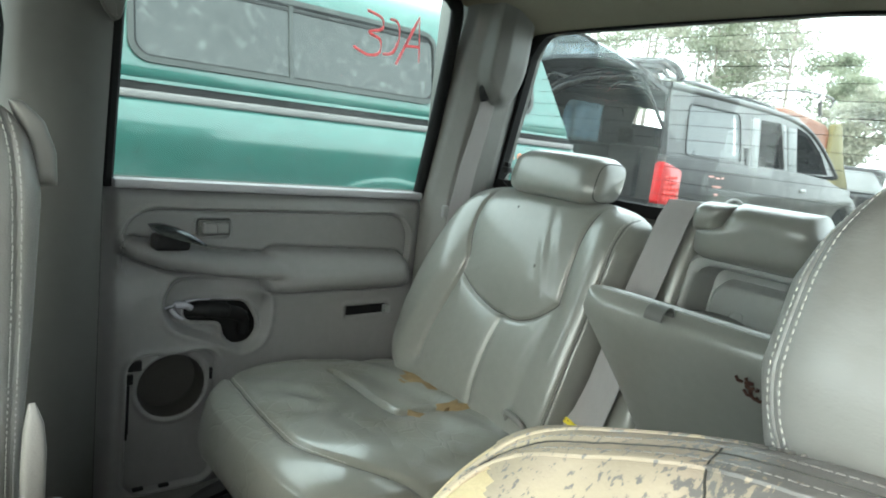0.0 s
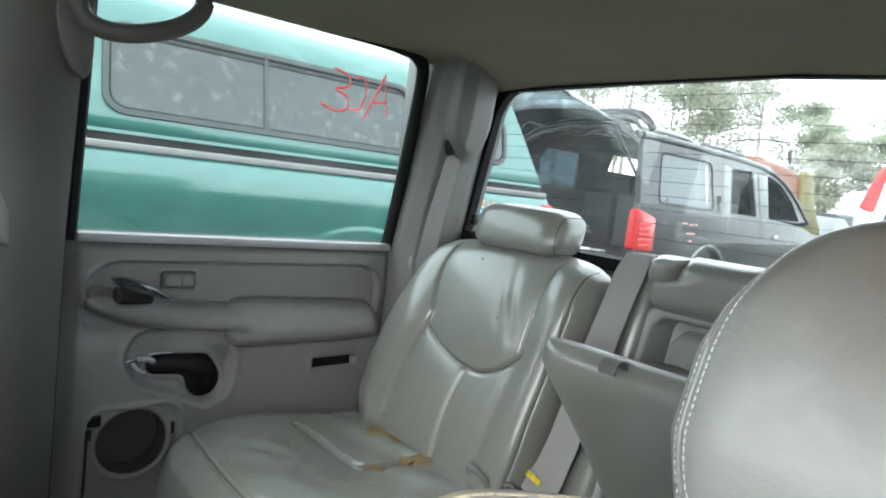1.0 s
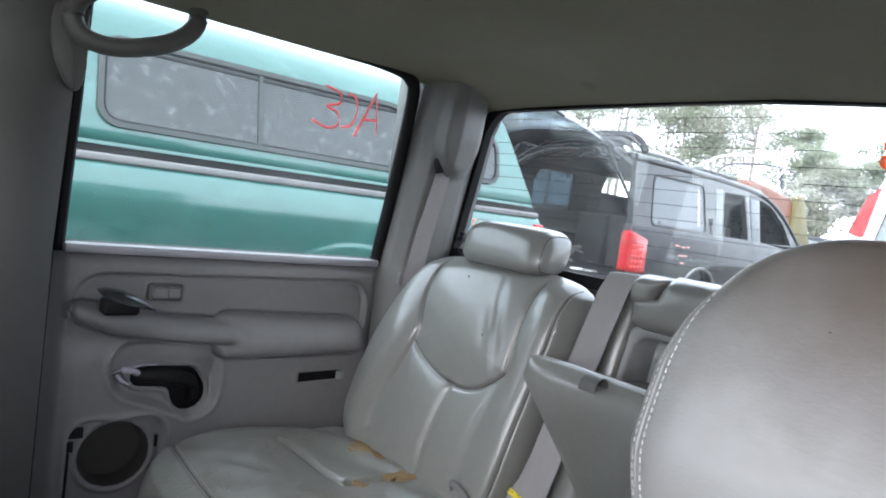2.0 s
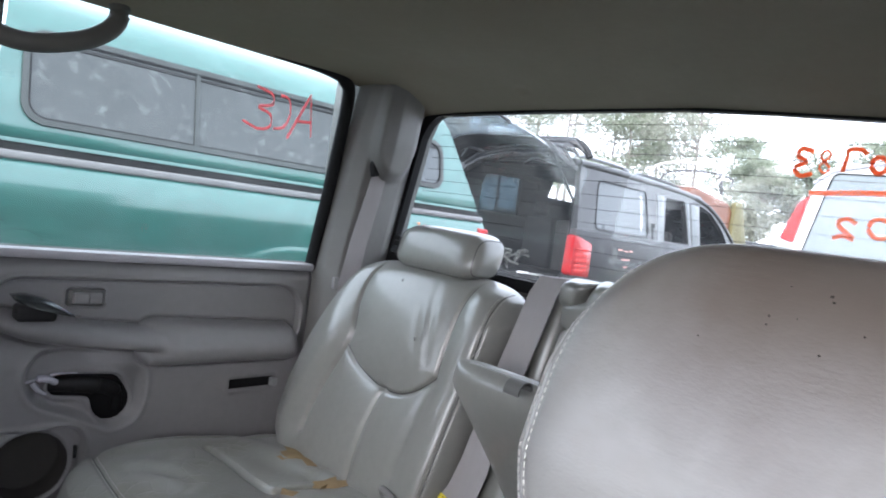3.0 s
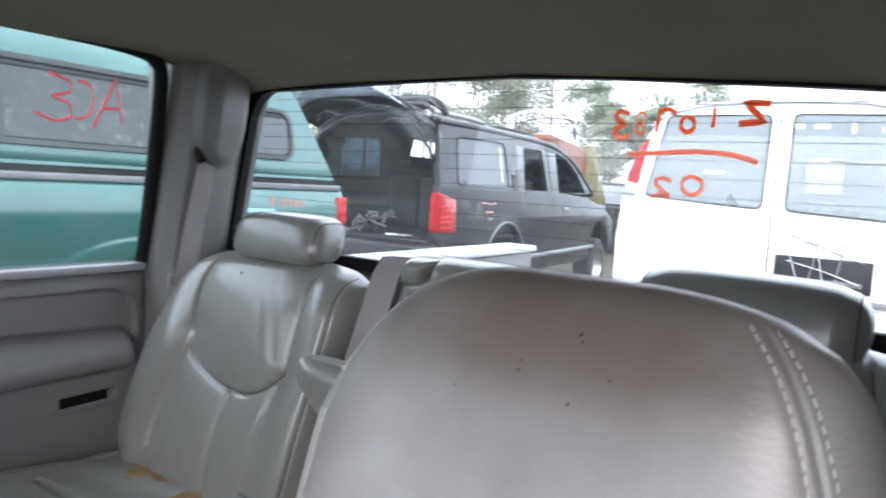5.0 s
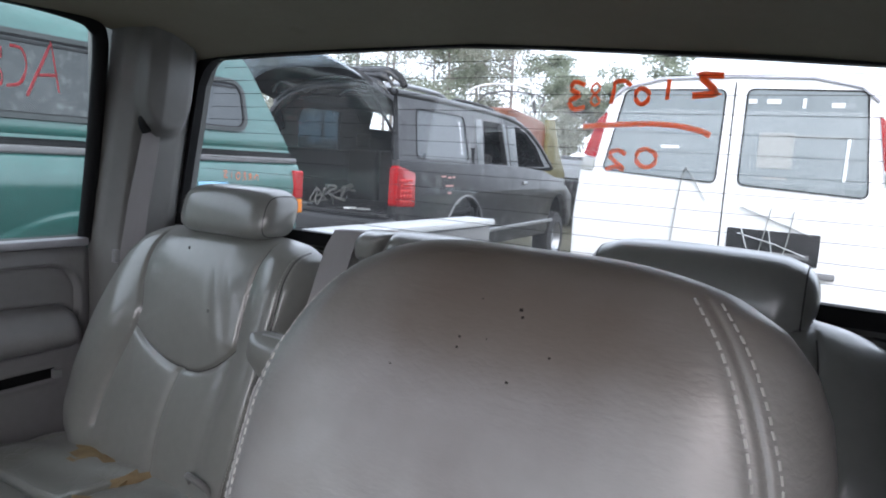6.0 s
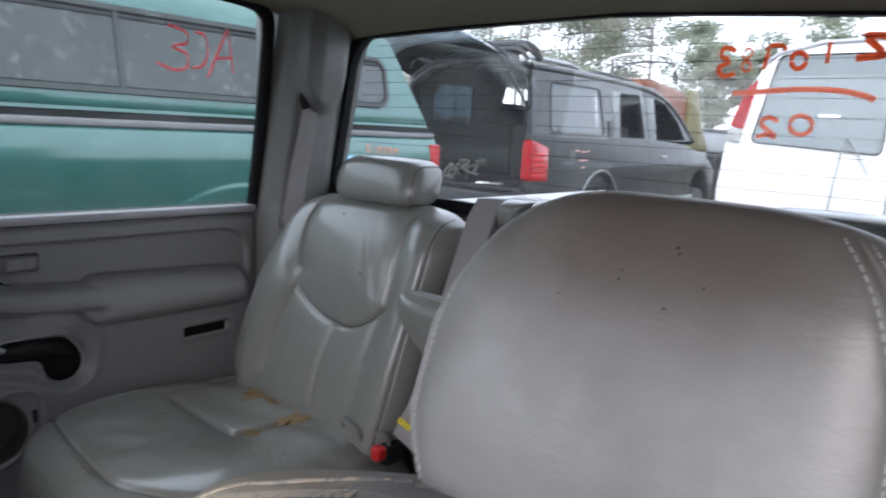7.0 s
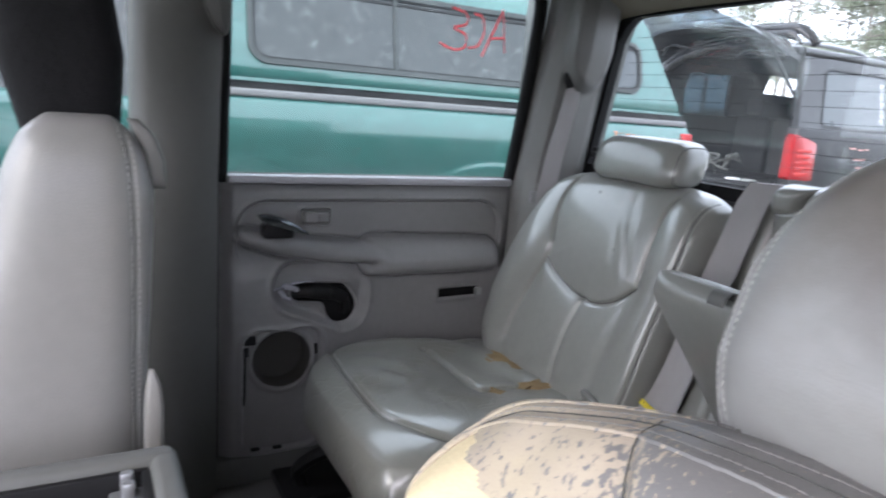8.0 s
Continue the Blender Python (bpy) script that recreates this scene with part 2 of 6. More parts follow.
FOAM = mat("bare_seat_foam", (0.68, 0.58, 0.37), (0.60, 0.49, 0.29), 10, 0.95, bump=0.25, bscale=350, spots=(0.45, 0.30, 0.12), spot_scale=26, spot_at=0.70)
PLASTIC_TORN = mat("torn_pale_plastic", (0.50, 0.50, 0.54), (0.36, 0.36, 0.40), 30, 0.22, coat=0.5)
FOAM_OLD = mat("brown_stained_foam", (0.30, 0.215, 0.10), (0.17, 0.10, 0.05), 40, 0.9, bump=0.8, bscale=300)
STEEL = mat("dull_galvanised_metal", (0.45, 0.46, 0.47), (0.36, 0.36, 0.37), 9, 0.4, metal=0.85)
YELLOW = mat("yellow_label", (0.72, 0.58, 0.02), None, 40, 0.6, spots=(0.05, 0.05, 0.03), spot_scale=220, spot_at=0.6)
RED_BUTTON = mat("red_button", (0.6, 0.015, 0.02), None, 20, 0.35)
def ink(name, col):
    """Marker ink on glass: it both reflects and lets daylight through."""
    m = bpy.data.materials.new(name)
    m.use_nodes = True
    n, l = m.node_tree.nodes, m.node_tree.links
    n.clear()
    out, df, tl, mx = (n.new("ShaderNode" + k) for k in ("OutputMaterial", "BsdfDiffuse", "BsdfTranslucent", "MixShader"))
    tc, nz, mc = n.new("ShaderNodeTexCoord"), n.new("ShaderNodeTexNoise"), n.new("ShaderNodeMix")
    mc.data_type = "RGBA"
    nz.inputs["Scale"].default_value = 90
    l.new(tc.outputs["Object"], nz.inputs["Vector"])
    mc.inputs["A"].default_value, mc.inputs["B"].default_value = (*col, 1), (*[min(c * 1.15 + 0.06, 1) for c in col], 1)
    l.new(nz.outputs["Fac"], mc.inputs["Factor"])
    for sh in (df, tl):
        l.new(mc.outputs["Result"], sh.inputs["Color"])
    mx.inputs[0].default_value = 0.55
    l.new(df.outputs[0], mx.inputs[1])
    l.new(tl.outputs[0], mx.inputs[2])
    l.new(mx.outputs[0], out.inputs[0])
    return m


MARKER = ink("red_marker", (0.98, 0.27, 0.29))
MARKER_O = ink("orange_marker", (0.98, 0.26, 0.075))
MARKER_W = mat("white_marker", (0.75, 0.78, 0.78), None, 60, 0.7)
MARKER_P = mat("pink_marker", (0.55, 0.27, 0.24), (0.40, 0.20, 0.17), 60, 0.7)
DARK_SPECK = mat("dark_dirt_speck", (0.030, 0.026, 0.022), None, 60, 0.9)
MUD = mat("brown_mud_clump", (0.07, 0.03, 0.02), None, 60, 0.9, bump=0.6, bscale=200)
GREEN = mat("teal_car_paint", (0.012, 0.072, 0.063), (0.028, 0.125, 0.110), 1.3, 0.30, coat=1.0, coat_rough=0.12, spots=(0.06, 0.155, 0.14), spot_scale=4, spot_at=0.55, spot_soft=0.35, rough_var=0.1, stretch=(0.8, 1, 2.2), bump2=0.05, bscale2=2.5)
GREEN_FRAME = mat("grey_green_window_frame", (0.038, 0.045, 0.045), (0.026, 0.030, 0.030), 8, 0.6)
GREEN_TRIM = mat("grey_rubber_rail", (0.11, 0.11, 0.115), (0.19, 0.19, 0.195), 14, 0.7)
TOPPER_GLASS = mat("dusty_dark_glass", (0.026, 0.030, 0.031), (0.055, 0.060, 0.060), 2.2, 0.22, spots=(0.12, 0.13, 0.13), spot_scale=30, spot_at=0.55, spot_soft=0.30)
SUV_PAINT = mat("black_car_paint", (0.008, 0.008, 0.009), (0.022, 0.022, 0.023), 2.2, 0.42, coat=0.25, coat_rough=0.16, spots=(0.075, 0.075, 0.074), spot_scale=5, spot_at=0.56, spot_soft=0.22, spec=0.3, rough_var=0.2, bump2=0.04, bscale2=5)
DARK_IN = mat("dark_cabin_trim", (0.012, 0.012, 0.013), (0.022, 0.022, 0.022), 4, 0.75)
GREY_IN = mat("grey_cabin_trim", (0.075, 0.075, 0.072), (0.045, 0.045, 0.045), 4, 0.7)
CAR_GLASS = mat("sky_grey_glass", (0.25, 0.28, 0.30), (0.34, 0.37, 0.39), 3, 0.12, coat=0.5)
GATE_PLASTIC = mat("glossy_black_plastic", (0.010, 0.010, 0.011), (0.022, 0.022, 0.023), 9, 0.22, bump2=0.25, bscale2=22)
SUV_GLASS = mat("grey_privacy_glass", (0.055, 0.064, 0.07), (0.095, 0.106, 0.113), 1.6, 0.3, spec=0.3)
# Opaque van panes: the haze over them is in this pale grey.
VAN_GLASS = mat("hazed_van_glass", (0.16, 0.19, 0.20), (0.26, 0.29, 0.30), 2.5, 0.25, coat=0.2)
LAMP_RED = mat("red_lamp_lens", (0.36, 0.008, 0.010), (0.26, 0.005, 0.007), 20, 0.2, coat=0.1, spec=0.3)
LAMP_CELL = mat("bright_red_lens_cell", (0.72, 0.06, 0.05), (0.60, 0.03, 0.03), 20, 0.25)
LAMP_AMBER = mat("amber_lamp_lens", (0.8, 0.25, 0.02), None, 20, 0.15)
WHITE_PAINT = mat("white_van_paint", (0.80, 0.81, 0.81), (0.74, 0.75, 0.75), 1.5, 0.3, coat=0.4)
SILVER = mat("silver_truck_paint", (0.30, 0.305, 0.30), (0.25, 0.25, 0.246), 3, 0.4, coat=0.15, coat_rough=0.15)
# Outer skins made dark only to darken the teal truck's reflections.
SKIN_REFLECTED = mat("dark_reflected_paint", (0.055, 0.056, 0.058), (0.045, 0.046, 0.048), 3, 0.35, coat=0.4)
RAIL_WHITE = mat("pale_rail_paint", (0.46, 0.47, 0.47), (0.38, 0.39, 0.39), 5, 0.4)
ORANGE = mat("orange_car_paint", (0.17, 0.048, 0.014), (0.12, 0.04, 0.016), 2, 0.5, spec=0.3)
OLIVE = mat("faded_yellow_paint", (0.15, 0.13, 0.045), (0.09, 0.08, 0.035), 2, 0.55, spec=0.3)
TYRE = mat("tyre_rubber", (0.02, 0.02, 0.02), (0.04, 0.038, 0.035), 9, 0.85)
DIRT = mat("dirt_and_grass_ground", (0.095, 0.080, 0.056), (0.048, 0.056, 0.026), 0.5, 0.95, bump=0.6, bscale=3, bump2=0.4, bscale2=20)
# Trunk colour paled along with the crowns, towards the distant haze.
BARK = mat("hazed_bark", (0.33, 0.30, 0.27), (0.24, 0.22, 0.20), 5, 0.9, bump=0.7, bscale=30)


def leaf_mat(name, col, col2):
    """Thin leaves that let part of the daylight through."""
    m = bpy.data.materials.new(name)
    m.use_nodes = True
    n, l = m.node_tree.nodes, m.node_tree.links
    n.clear()
    out, df, tl, mx, mc = (n.new("ShaderNode" + k) for k in ("OutputMaterial", "BsdfDiffuse", "BsdfTranslucent", "MixShader", "Mix"))
    geo = n.new("ShaderNodeNewGeometry")
    mc.data_type = "RGBA"
    mc.inputs["A"].default_value, mc.inputs["B"].default_value = (*col, 1), (*col2, 1)
    l.new(geo.outputs["Random Per Island"], mc.inputs["Factor"])
    for sh in (df, tl):
        l.new(mc.outputs["Result"], sh.inputs["Color"])
    mx.inputs[0].default_value = 0.55
    l.new(df.outputs[0], mx.inputs[1])
    l.new(tl.outputs[0], mx.inputs[2])
    l.new(mx.outputs[0], out.inputs[0])
    return m


# Distance haze is mixed into both leaf colours, far paler than foliage.
LEAF = leaf_mat("hazed_pine_needles", (0.25, 0.29, 0.21), (0.42, 0.45, 0.36))
LEAF_BROAD = leaf_mat("hazed_broad_leaves", (0.29, 0.305, 0.25), (0.46, 0.46, 0.39))
BRUSH = leaf_mat("dull_brush_leaves", (0.10, 0.11, 0.06), (0.20, 0.20, 0.13))
GLASS = glass_mat("window_glass", (0.93, 0.98, 0.96), 0.016, dust_scale=9)
GLASS_REAR = glass_mat("dusty_rear_glass", (0.93, 0.96, 0.95), 0.018, dust_scale=6)
GLASS_FAR = glass_mat("dusty_gate_glass", (0.42, 0.47, 0.50), 0.10)
GLASS_DARK = glass_mat("privacy_glass", (0.13, 0.17, 0.19), 0.05)


# ---- builders ----
def thing(name, at, label, category, group="", kind=""):
    ob = new(name)
    ob.empty_display_size = 0.05
    ob.matrix_basis = Matrix.Translation(at)
    return tagged(ob, label, category, group, kind)


def part(name, data, material, parent=None, label="", smooth=True, kind=""):
    """Links a bmesh, or vertices and faces, as one mesh object under a thing or under a part."""
    me = bpy.data.meshes.new(name)
    if isinstance(data, tuple):
        me.from_pydata([tuple(v) for v in data[0]], [], [tuple(f) for f in data[1]])
    else:
        data.normal_update()
        data.to_mesh(me)
        data.free()
    me.update()
    me.materials.append(material)
    if smooth:
        me.polygons.foreach_set("use_smooth", [True] * len(me.polygons))
        me.set_sharp_from_angle(angle=radians(40))
    ob = new(name, me)
    if parent:
        ob.parent = parent
        if parent.type == "EMPTY":
            ob.matrix_parent_inverse = parent.matrix_basis.inverted()
    return tagged(ob, label, kind=kind)


def solo(name, data, material, label, category, group="", kind="", smooth=True):
    return tagged(part(name, data, material, None, label, smooth), label, category, group, kind)


def boxes(*specs, bevel=0.004, seg=2):
    """Bevelled boxes (x0, x1, y0, y1, z0, z1[, pose]) in one bmesh."""
    bm = bmesh.new()
    for s in specs:
        x0, x1, y0, y1, z0, z1 = s[:6]
        r = bmesh.ops.create_cube(bm, size=1)
        vs = r["verts"]
        m = Matrix.Translation(((x0 + x1) / 2, (y0 + y1) / 2, (z0 + z1) / 2)) @ Matrix.Diagonal((x1 - x0, y1 - y0, z1 - z0, 1))
        if len(s) > 6:
            m = s[6] @ m
        bmesh.ops.transform(bm, matrix=m, verts=vs)
        if bevel:
            es = list({e for v in vs for e in v.link_edges})
            bmesh.ops.bevel(bm, geom=es, offset=min(bevel, 0.45 * min(x1 - x0, y1 - y0, z1 - z0)), segments=seg, affect="EDGES", profile=0.5)
    return bm


def prism(pts, origin, a, b, depth, bevel=0.0, seg=2):
    """A polygon in the plane of the axes a and b, pushed along their normal by depth."""
    a, b, o = Vector(a), Vector(b), Vector(origin)
    n = a.cross(b).normalized()
    bm = bmesh.new()
    f = bm.faces.new([bm.verts.new(o + a * p + b * q) for p, q in pts])
    ex = bmesh.ops.extrude_face_region(bm, geom=[f])
    bmesh.ops.translate(bm, vec=n * depth, verts=[v for v in ex["geom"] if isinstance(v, bmesh.types.BMVert)])
    bmesh.ops.recalc_face_normals(bm, faces=bm.faces)
    if bevel:
        bmesh.ops.bevel(bm, geom=list(bm.edges), offset=bevel, segments=seg, affect="EDGES", profile=0.5)
    return bm


def ring(outer, inner, origin, a, b, depth):
    """A flat frame between two outlines of equally many points."""
    a, b, o = Vector(a), Vector(b), Vector(origin)
    n = a.cross(b).normalized() * depth
    k = len(outer)
    vs = [o + a * p + b * q + s for s in (Vector(), n) for loop in (outer, inner) for p, q in loop]
    fs = []
    for i in range(k):
        j = (i + 1) % k
        fs += [(i, j, k + j, k + i), (2 * k + i, 3 * k + i, 3 * k + j, 2 * k + j), (i, 2 * k + i, 2 * k + j, j), (k + i, k + j, 3 * k + j, 3 * k + i)]
    return vs, fs


def rrect(x0, x1, y0, y1, r, n=6):
    """The outline of a rounded rectangle."""
    out = []
    for cx, cy, a0 in ((x1 - r, y1 - r, 0), (x0 + r, y1 - r, 90), (x0 + r, y0 + r, 180), (x1 - r, y0 + r, 270)):
        for i in range(n + 1):
            a = radians(a0 + 90 * i / n)
            out.append((cx + r * math.cos(a), cy + r * math.sin(a)))
    return out


def tube(pts, r, n=10, flat=1.0, closed=False):
    """A round or flattened bar along points."""
    pts = [Vector(p) for p in pts]
    vs, fs = [], []
    k = len(pts)
    up = Vector((0.03, 0.05, 1))
    for i, p in enumerate(pts):
        d = (pts[(i + 1) % k] - pts[i - 1]) if closed else (pts[min(i + 1, k - 1)] - pts[max(i - 1, 0)])
        s = d.cross(up)
        s = s.normalized() if s.length > 1e-6 else Vector((1, 0, 0))
        t = s.cross(d).normalized()
        rr = r[i] if isinstance(r, (list, tuple)) else r
        for j in range(n):
            w = math.tau * j / n
            vs.append(p + s * rr * math.cos(w) + t * rr * flat * math.sin(w))
    for i in range(k if closed else k - 1):
        for j in range(n):
            a, b = i * n, ((i + 1) % k) * n
            fs.append((a + j, a + (j + 1) % n, b + (j + 1) % n, b + j))
    if not closed:
        fs += [tuple(range(n))[::-1], tuple(range((k - 1) * n, k * n))]
    return vs, fs


def ribbon(rows, thick=0.0015):
    """A strap from rows of left and right edge points."""
    vs, fs = [], []
    for l, r in rows:
        l, r = Vector(l), Vector(r)
        vs += [l, r]
    k = len(rows)
    nrm = []
    for i in range(k):
        d = vs[2 * min(i + 1, k - 1)] - vs[2 * max(i - 1, 0)]
        nrm.append((vs[2 * i + 1] - vs[2 * i]).cross(d).normalized() * thick)
    vs = vs + [vs[i] + nrm[i // 2] for i in range(2 * k)]
    o = 2 * k
    for i in range(k - 1):
        a = 2 * i
        fs += [(a, a + 1, a + 3, a + 2), (o + a, o + a + 2, o + a + 3, o + a + 1), (a, a + 2, o + a + 2, o + a), (a + 1, o + a + 1, o + a + 3, a + 3)]
    return vs, fs


def join(*datas):
    vs, fs = [], []
    for v, f in datas:
        o = len(vs)
        vs += list(v)
        fs += [tuple(i + o for i in q) for q in f]
    return vs, fs


def curve(pairs):
    """A smooth function through (x, y) pairs."""
    xs, ys = np.array(pairs, float).T
    t = np.linspace(xs[0], xs[-1], 400)
    y = np.interp(t, xs, ys)
    k = np.exp(-np.linspace(-2, 2, 21) ** 2)
    y2 = np.convolve(np.pad(y, 10, mode="reflect", reflect_type="odd"), k / k.sum(), mode="valid")
    return lambda q: np.interp(q, t, y2)


def near(a, b, line):
    """Distance of points (a, b) from a polyline."""
    d = np.full(np.shape(a), 9.0)
    for (p, q), (r, s) in zip(line, line[1:]):
        w = np.clip(((a - p) * (r - p) + (b - q) * (s - q)) / ((r - p) ** 2 + (s - q) ** 2 + 1e-12), 0, 1)
        d = np.minimum(d, np.hypot(a - p - w * (r - p), b - q - w * (s - q)))
    return d


def bez(*pts, n=14):
    """Points of a smooth curve through the given ones."""
    p = [Vector((*q, 0)) if len(q) == 2 else Vector(q) for q in pts]
    out = []
    for i in range(len(p) - 1):
        a, b, c, d = p[max(i - 1, 0)], p[i], p[i + 1], p[min(i + 2, len(p) - 1)]
        for k in range(n):
            t = k / n
            out.append(0.5 * (2 * b + (c - a) * t + (2 * a - 5 * b + 4 * c - d) * t * t + (3 * b - a - 3 * c + d) * t ** 3))
    out.append(p[-1])
    return [tuple(q)[: len(pts[0])] for q in out]


def groove(a, b, line, depth, width, puff=0.0, wide=0.03):
    d = near(a, b, line)
    return -depth * np.exp(-(d / (width * 1.2)) ** 2) + puff * (1 - np.exp(-d / wide))


class Pad:
    """An upholstered block: an outline in the axes A and B, bulging along N by front and back, with relief on its front."""

    def __init__(self, o, A, B, N, b0, b1, left, right, front, back, relief=None, nu=90, nv=90, pu=4.0, pv=4.0, lean=None, bow=0.5, under=False):
        o, A, B, N = (np.array(v, float) for v in (o, A, B, N))
        s = np.linspace(-1, 1, nu + 1)
        u = np.sin(s * np.pi / 2) * 0.6 + s * 0.4
        s = np.linspace(-1, 1, nv + 1)
        v = np.sin(s * np.pi / 2) * 0.6 + s * 0.4
        U, V = np.meshgrid(u, v)
        bb = b0 + (b1 - b0) * (V + 1) / 2
        lo, hi = left(bb), right(bb)
        aa = (lo + hi) / 2 + (hi - lo) / 2 * U
        e = np.maximum((1 - np.abs(U) ** pu), 0) ** bow * np.maximum((1 - np.abs(V) ** pv), 0) ** bow
        soft = np.clip(e * 1.6, 0, 1)
        f = front * e + (relief(aa, bb) * soft if relief else 0)
        g = -back * (np.maximum(1 - np.abs(U) ** 2.5, 0) * np.maximum(1 - np.abs(V) ** 2, 0) if under else e)
        sh = lean(bb) if lean else 0 * bb
        self.a, self.b = aa, bb
        self.front = o + aa[..., None] * A + bb[..., None] * B + (f + sh)[..., None] * N
        self.back = o + aa[..., None] * A + bb[..., None] * B + (g + sh)[..., None] * N
        self.n, self.shape = N, aa.shape

    def data(self, keep=None, sink=0.0, back=True):
        h, w = self.shape
        vs = [tuple(p) for p in (self.front - sink * self.n).reshape(-1, 3)]
        idx = np.arange(h * w).reshape(h, w)
        fs = []
        for i in range(h - 1):
            for j in range(w - 1):
                if keep is None or keep[i, j]:
                    fs.append((idx[i, j], idx[i, j + 1], idx[i + 1, j + 1], idx[i + 1, j]))
        if back:
            o = len(vs)
            vs += [tuple(p) for p in self.back.reshape(-1, 3)]
            bi = idx + o
            for m in (np.s_[0, :], np.s_[-1, :], np.s_[:, 0], np.s_[:, -1]):
                bi[m] = idx[m]
            for i in range(h - 1):
                for j in range(w - 1):
                    fs.append((bi[i, j], bi[i + 1, j], bi[i + 1, j + 1], bi[i, j + 1]))
        return vs, [tuple(int(x) for x in f) for f in fs]

    def on(self, a, b, lift=0.0):
        """The place on the front at the outline's coordinates (a, b)."""
        k = np.argmin((self.a - a) ** 2 + (self.b - b) ** 2)
        return Vector(self.front.reshape(-1, 3)[k] + lift * self.n)

    def exact(self, a, b, lift=0.0):
        """As on(), blended from the nearest points of the net."""
        d = ((self.a - a) ** 2 + (self.b - b) ** 2).reshape(-1)
        k = np.argpartition(d, 5)[:5]
        w = 1 / (d[k] + 1e-8)
        return Vector((self.front.reshape(-1, 3)[k] * w[:, None]).sum(0) / w.sum() + lift * self.n)

    def seam(self, line, r=0.0011, lift=0.0002):
        """A sewn seam with its crease shade, drawn as a thin dark tube on the front."""
        return tube([self.exact(p[0], p[1], lift) for p in line], r, 6)

    def stitches(self, line, step=0.007, length=0.0045, r=0.0007, lift=0.0004):
        """Short threads along a line on the front."""
        out, acc = [], 0.0
        pts = [Vector(p) for p in line]
        for p, q in zip(pts, pts[1:]):
            d = (q - p).length
            while acc < d:
                c = p + (q - p) * (acc / d)
                e = c + (q - p).normalized() * length
                out.append(tube([self.exact(c.x, c.y, lift), self.exact(e.x, e.y, lift)], r, 5))
                acc += step
            acc -= d
        return join(*out)


STROKES = {
    "A": [[(0, 0), (0.42, 1), (0.9, -0.15)], [(0.12, 0.35), (0.75, 0.3)]],
    "C": [[(0.75, 0.9), (0.3, 0.85), (0.05, 0.5), (0.2, 0.12), (0.7, 0.02)]],
    "E": [[(0.75, 0.95), (0.2, 0.85), (0.12, 0.62), (0.55, 0.5), (0.1, 0.38), (0.02, 0.1), (0.4, 0.0), (0.95, 0.12)]],
    "Z": [[(0.0, 0.92), (0.85, 1.0), (0.1, 0.15), (0.95, 0.05)]],
    "1": [[(0.4, 1), (0.45, 0)]],
    "0": [[(0.5, 1), (0.1, 0.75), (0.08, 0.25), (0.45, 0), (0.82, 0.3), (0.8, 0.8), (0.5, 1)]],
    "8": [[(0.75, 0.85), (0.4, 1), (0.15, 0.75), (0.75, 0.3), (0.45, 0), (0.12, 0.22), (0.7, 0.65), (0.75, 0.85)]],
    "3": [[(0.1, 0.9), (0.6, 1), (0.75, 0.75), (0.35, 0.52), (0.8, 0.3), (0.55, 0.0), (0.05, 0.1)]],
    "7": [[(0.05, 0.80), (0.35, 1.0), (0.80, 0.95), (0.85, 0.6), (0.95, 0.0)]],
    "2": [[(0.08, 0.8), (0.45, 1), (0.78, 0.7), (0.1, 0.05), (0.5, 0.15), (0.9, 0.0)]],
}


def scrawl(chars, place, r):
    """Hand-drawn marks: place(i, x, y) sets a stroke's point on its surface."""
    out = []
    for i, ch in enumerate(chars):
        for line in STROKES[ch]:
            pts = bez(*line, n=6) if len(line) > 2 and ch not in "AZ" else [line[k] for k in range(len(line))]
            if ch in "AZ":
                pts = [tuple(Vector(p).lerp(Vector(q), k / 5)) for p, q in zip(pts, pts[1:]) for k in range(5)] + [pts[-1]]
            out.append(tube([place(i, x, y) for x, y in pts], r * 0.26, 8, 2.5))
    return join(*out)


# ---- the cab: x runs to the rear, y to the passenger side, z up ----
def side_y(z):
    """The lean of the side glass."""
    return 0.828 - (z - 1.30) * 0.27


solo("floor", boxes((-1.15, 0.99, -0.84, 0.84, 0.55, 0.60), bevel=0.01), CARPET, "worn dark grey carpet on the cab floor", "floor", kind="structure")

# headliner: one sheet with a dropped rear edge and two pressed dimples
def lip_sag(y):
    """How far the headliner's rear lip hangs down towards the driver's side."""
    return 0.034 * np.clip((-y - 0.03) / 0.535, 0, 1.3)


def liner_z(x, y):
    z = 1.752 - 0.052 * np.clip((x - 0.68) / 0.28, 0, 1.05) ** 2 - 0.018 * np.abs(y / 0.71) ** 6
    z = z - lip_sag(y) * np.clip((x - 0.45) / 0.50, 0, 1) ** 2
    for dx, dy in ((0.875, 0.30), (0.907, -0.297)):
        d = np.hypot(x - dx, y - dy)
        z = z + 0.004 * np.exp(-(d / 0.016) ** 4) - 0.002 * np.exp(-((d - 0.02) / 0.006) ** 2)
    return z


LX, LY = np.meshgrid(np.linspace(-0.62, 0.962, 160), np.linspace(-0.71, 0.71, 150), indexing="ij")
LZ = liner_z(LX, LY)
lv = [tuple(p) for p in np.stack([LX, LY, LZ], -1).reshape(-1, 3)]
lf = [(i * 150 + j, i * 150 + j + 1, (i + 1) * 150 + j + 1, (i + 1) * 150 + j) for i in range(159) for j in range(149)]
lo = len(lv)
lv += [(p[0], p[1], p[2] + 0.012) for p in lv]
lf += [tuple(lo + k for k in f[::-1]) for f in lf]
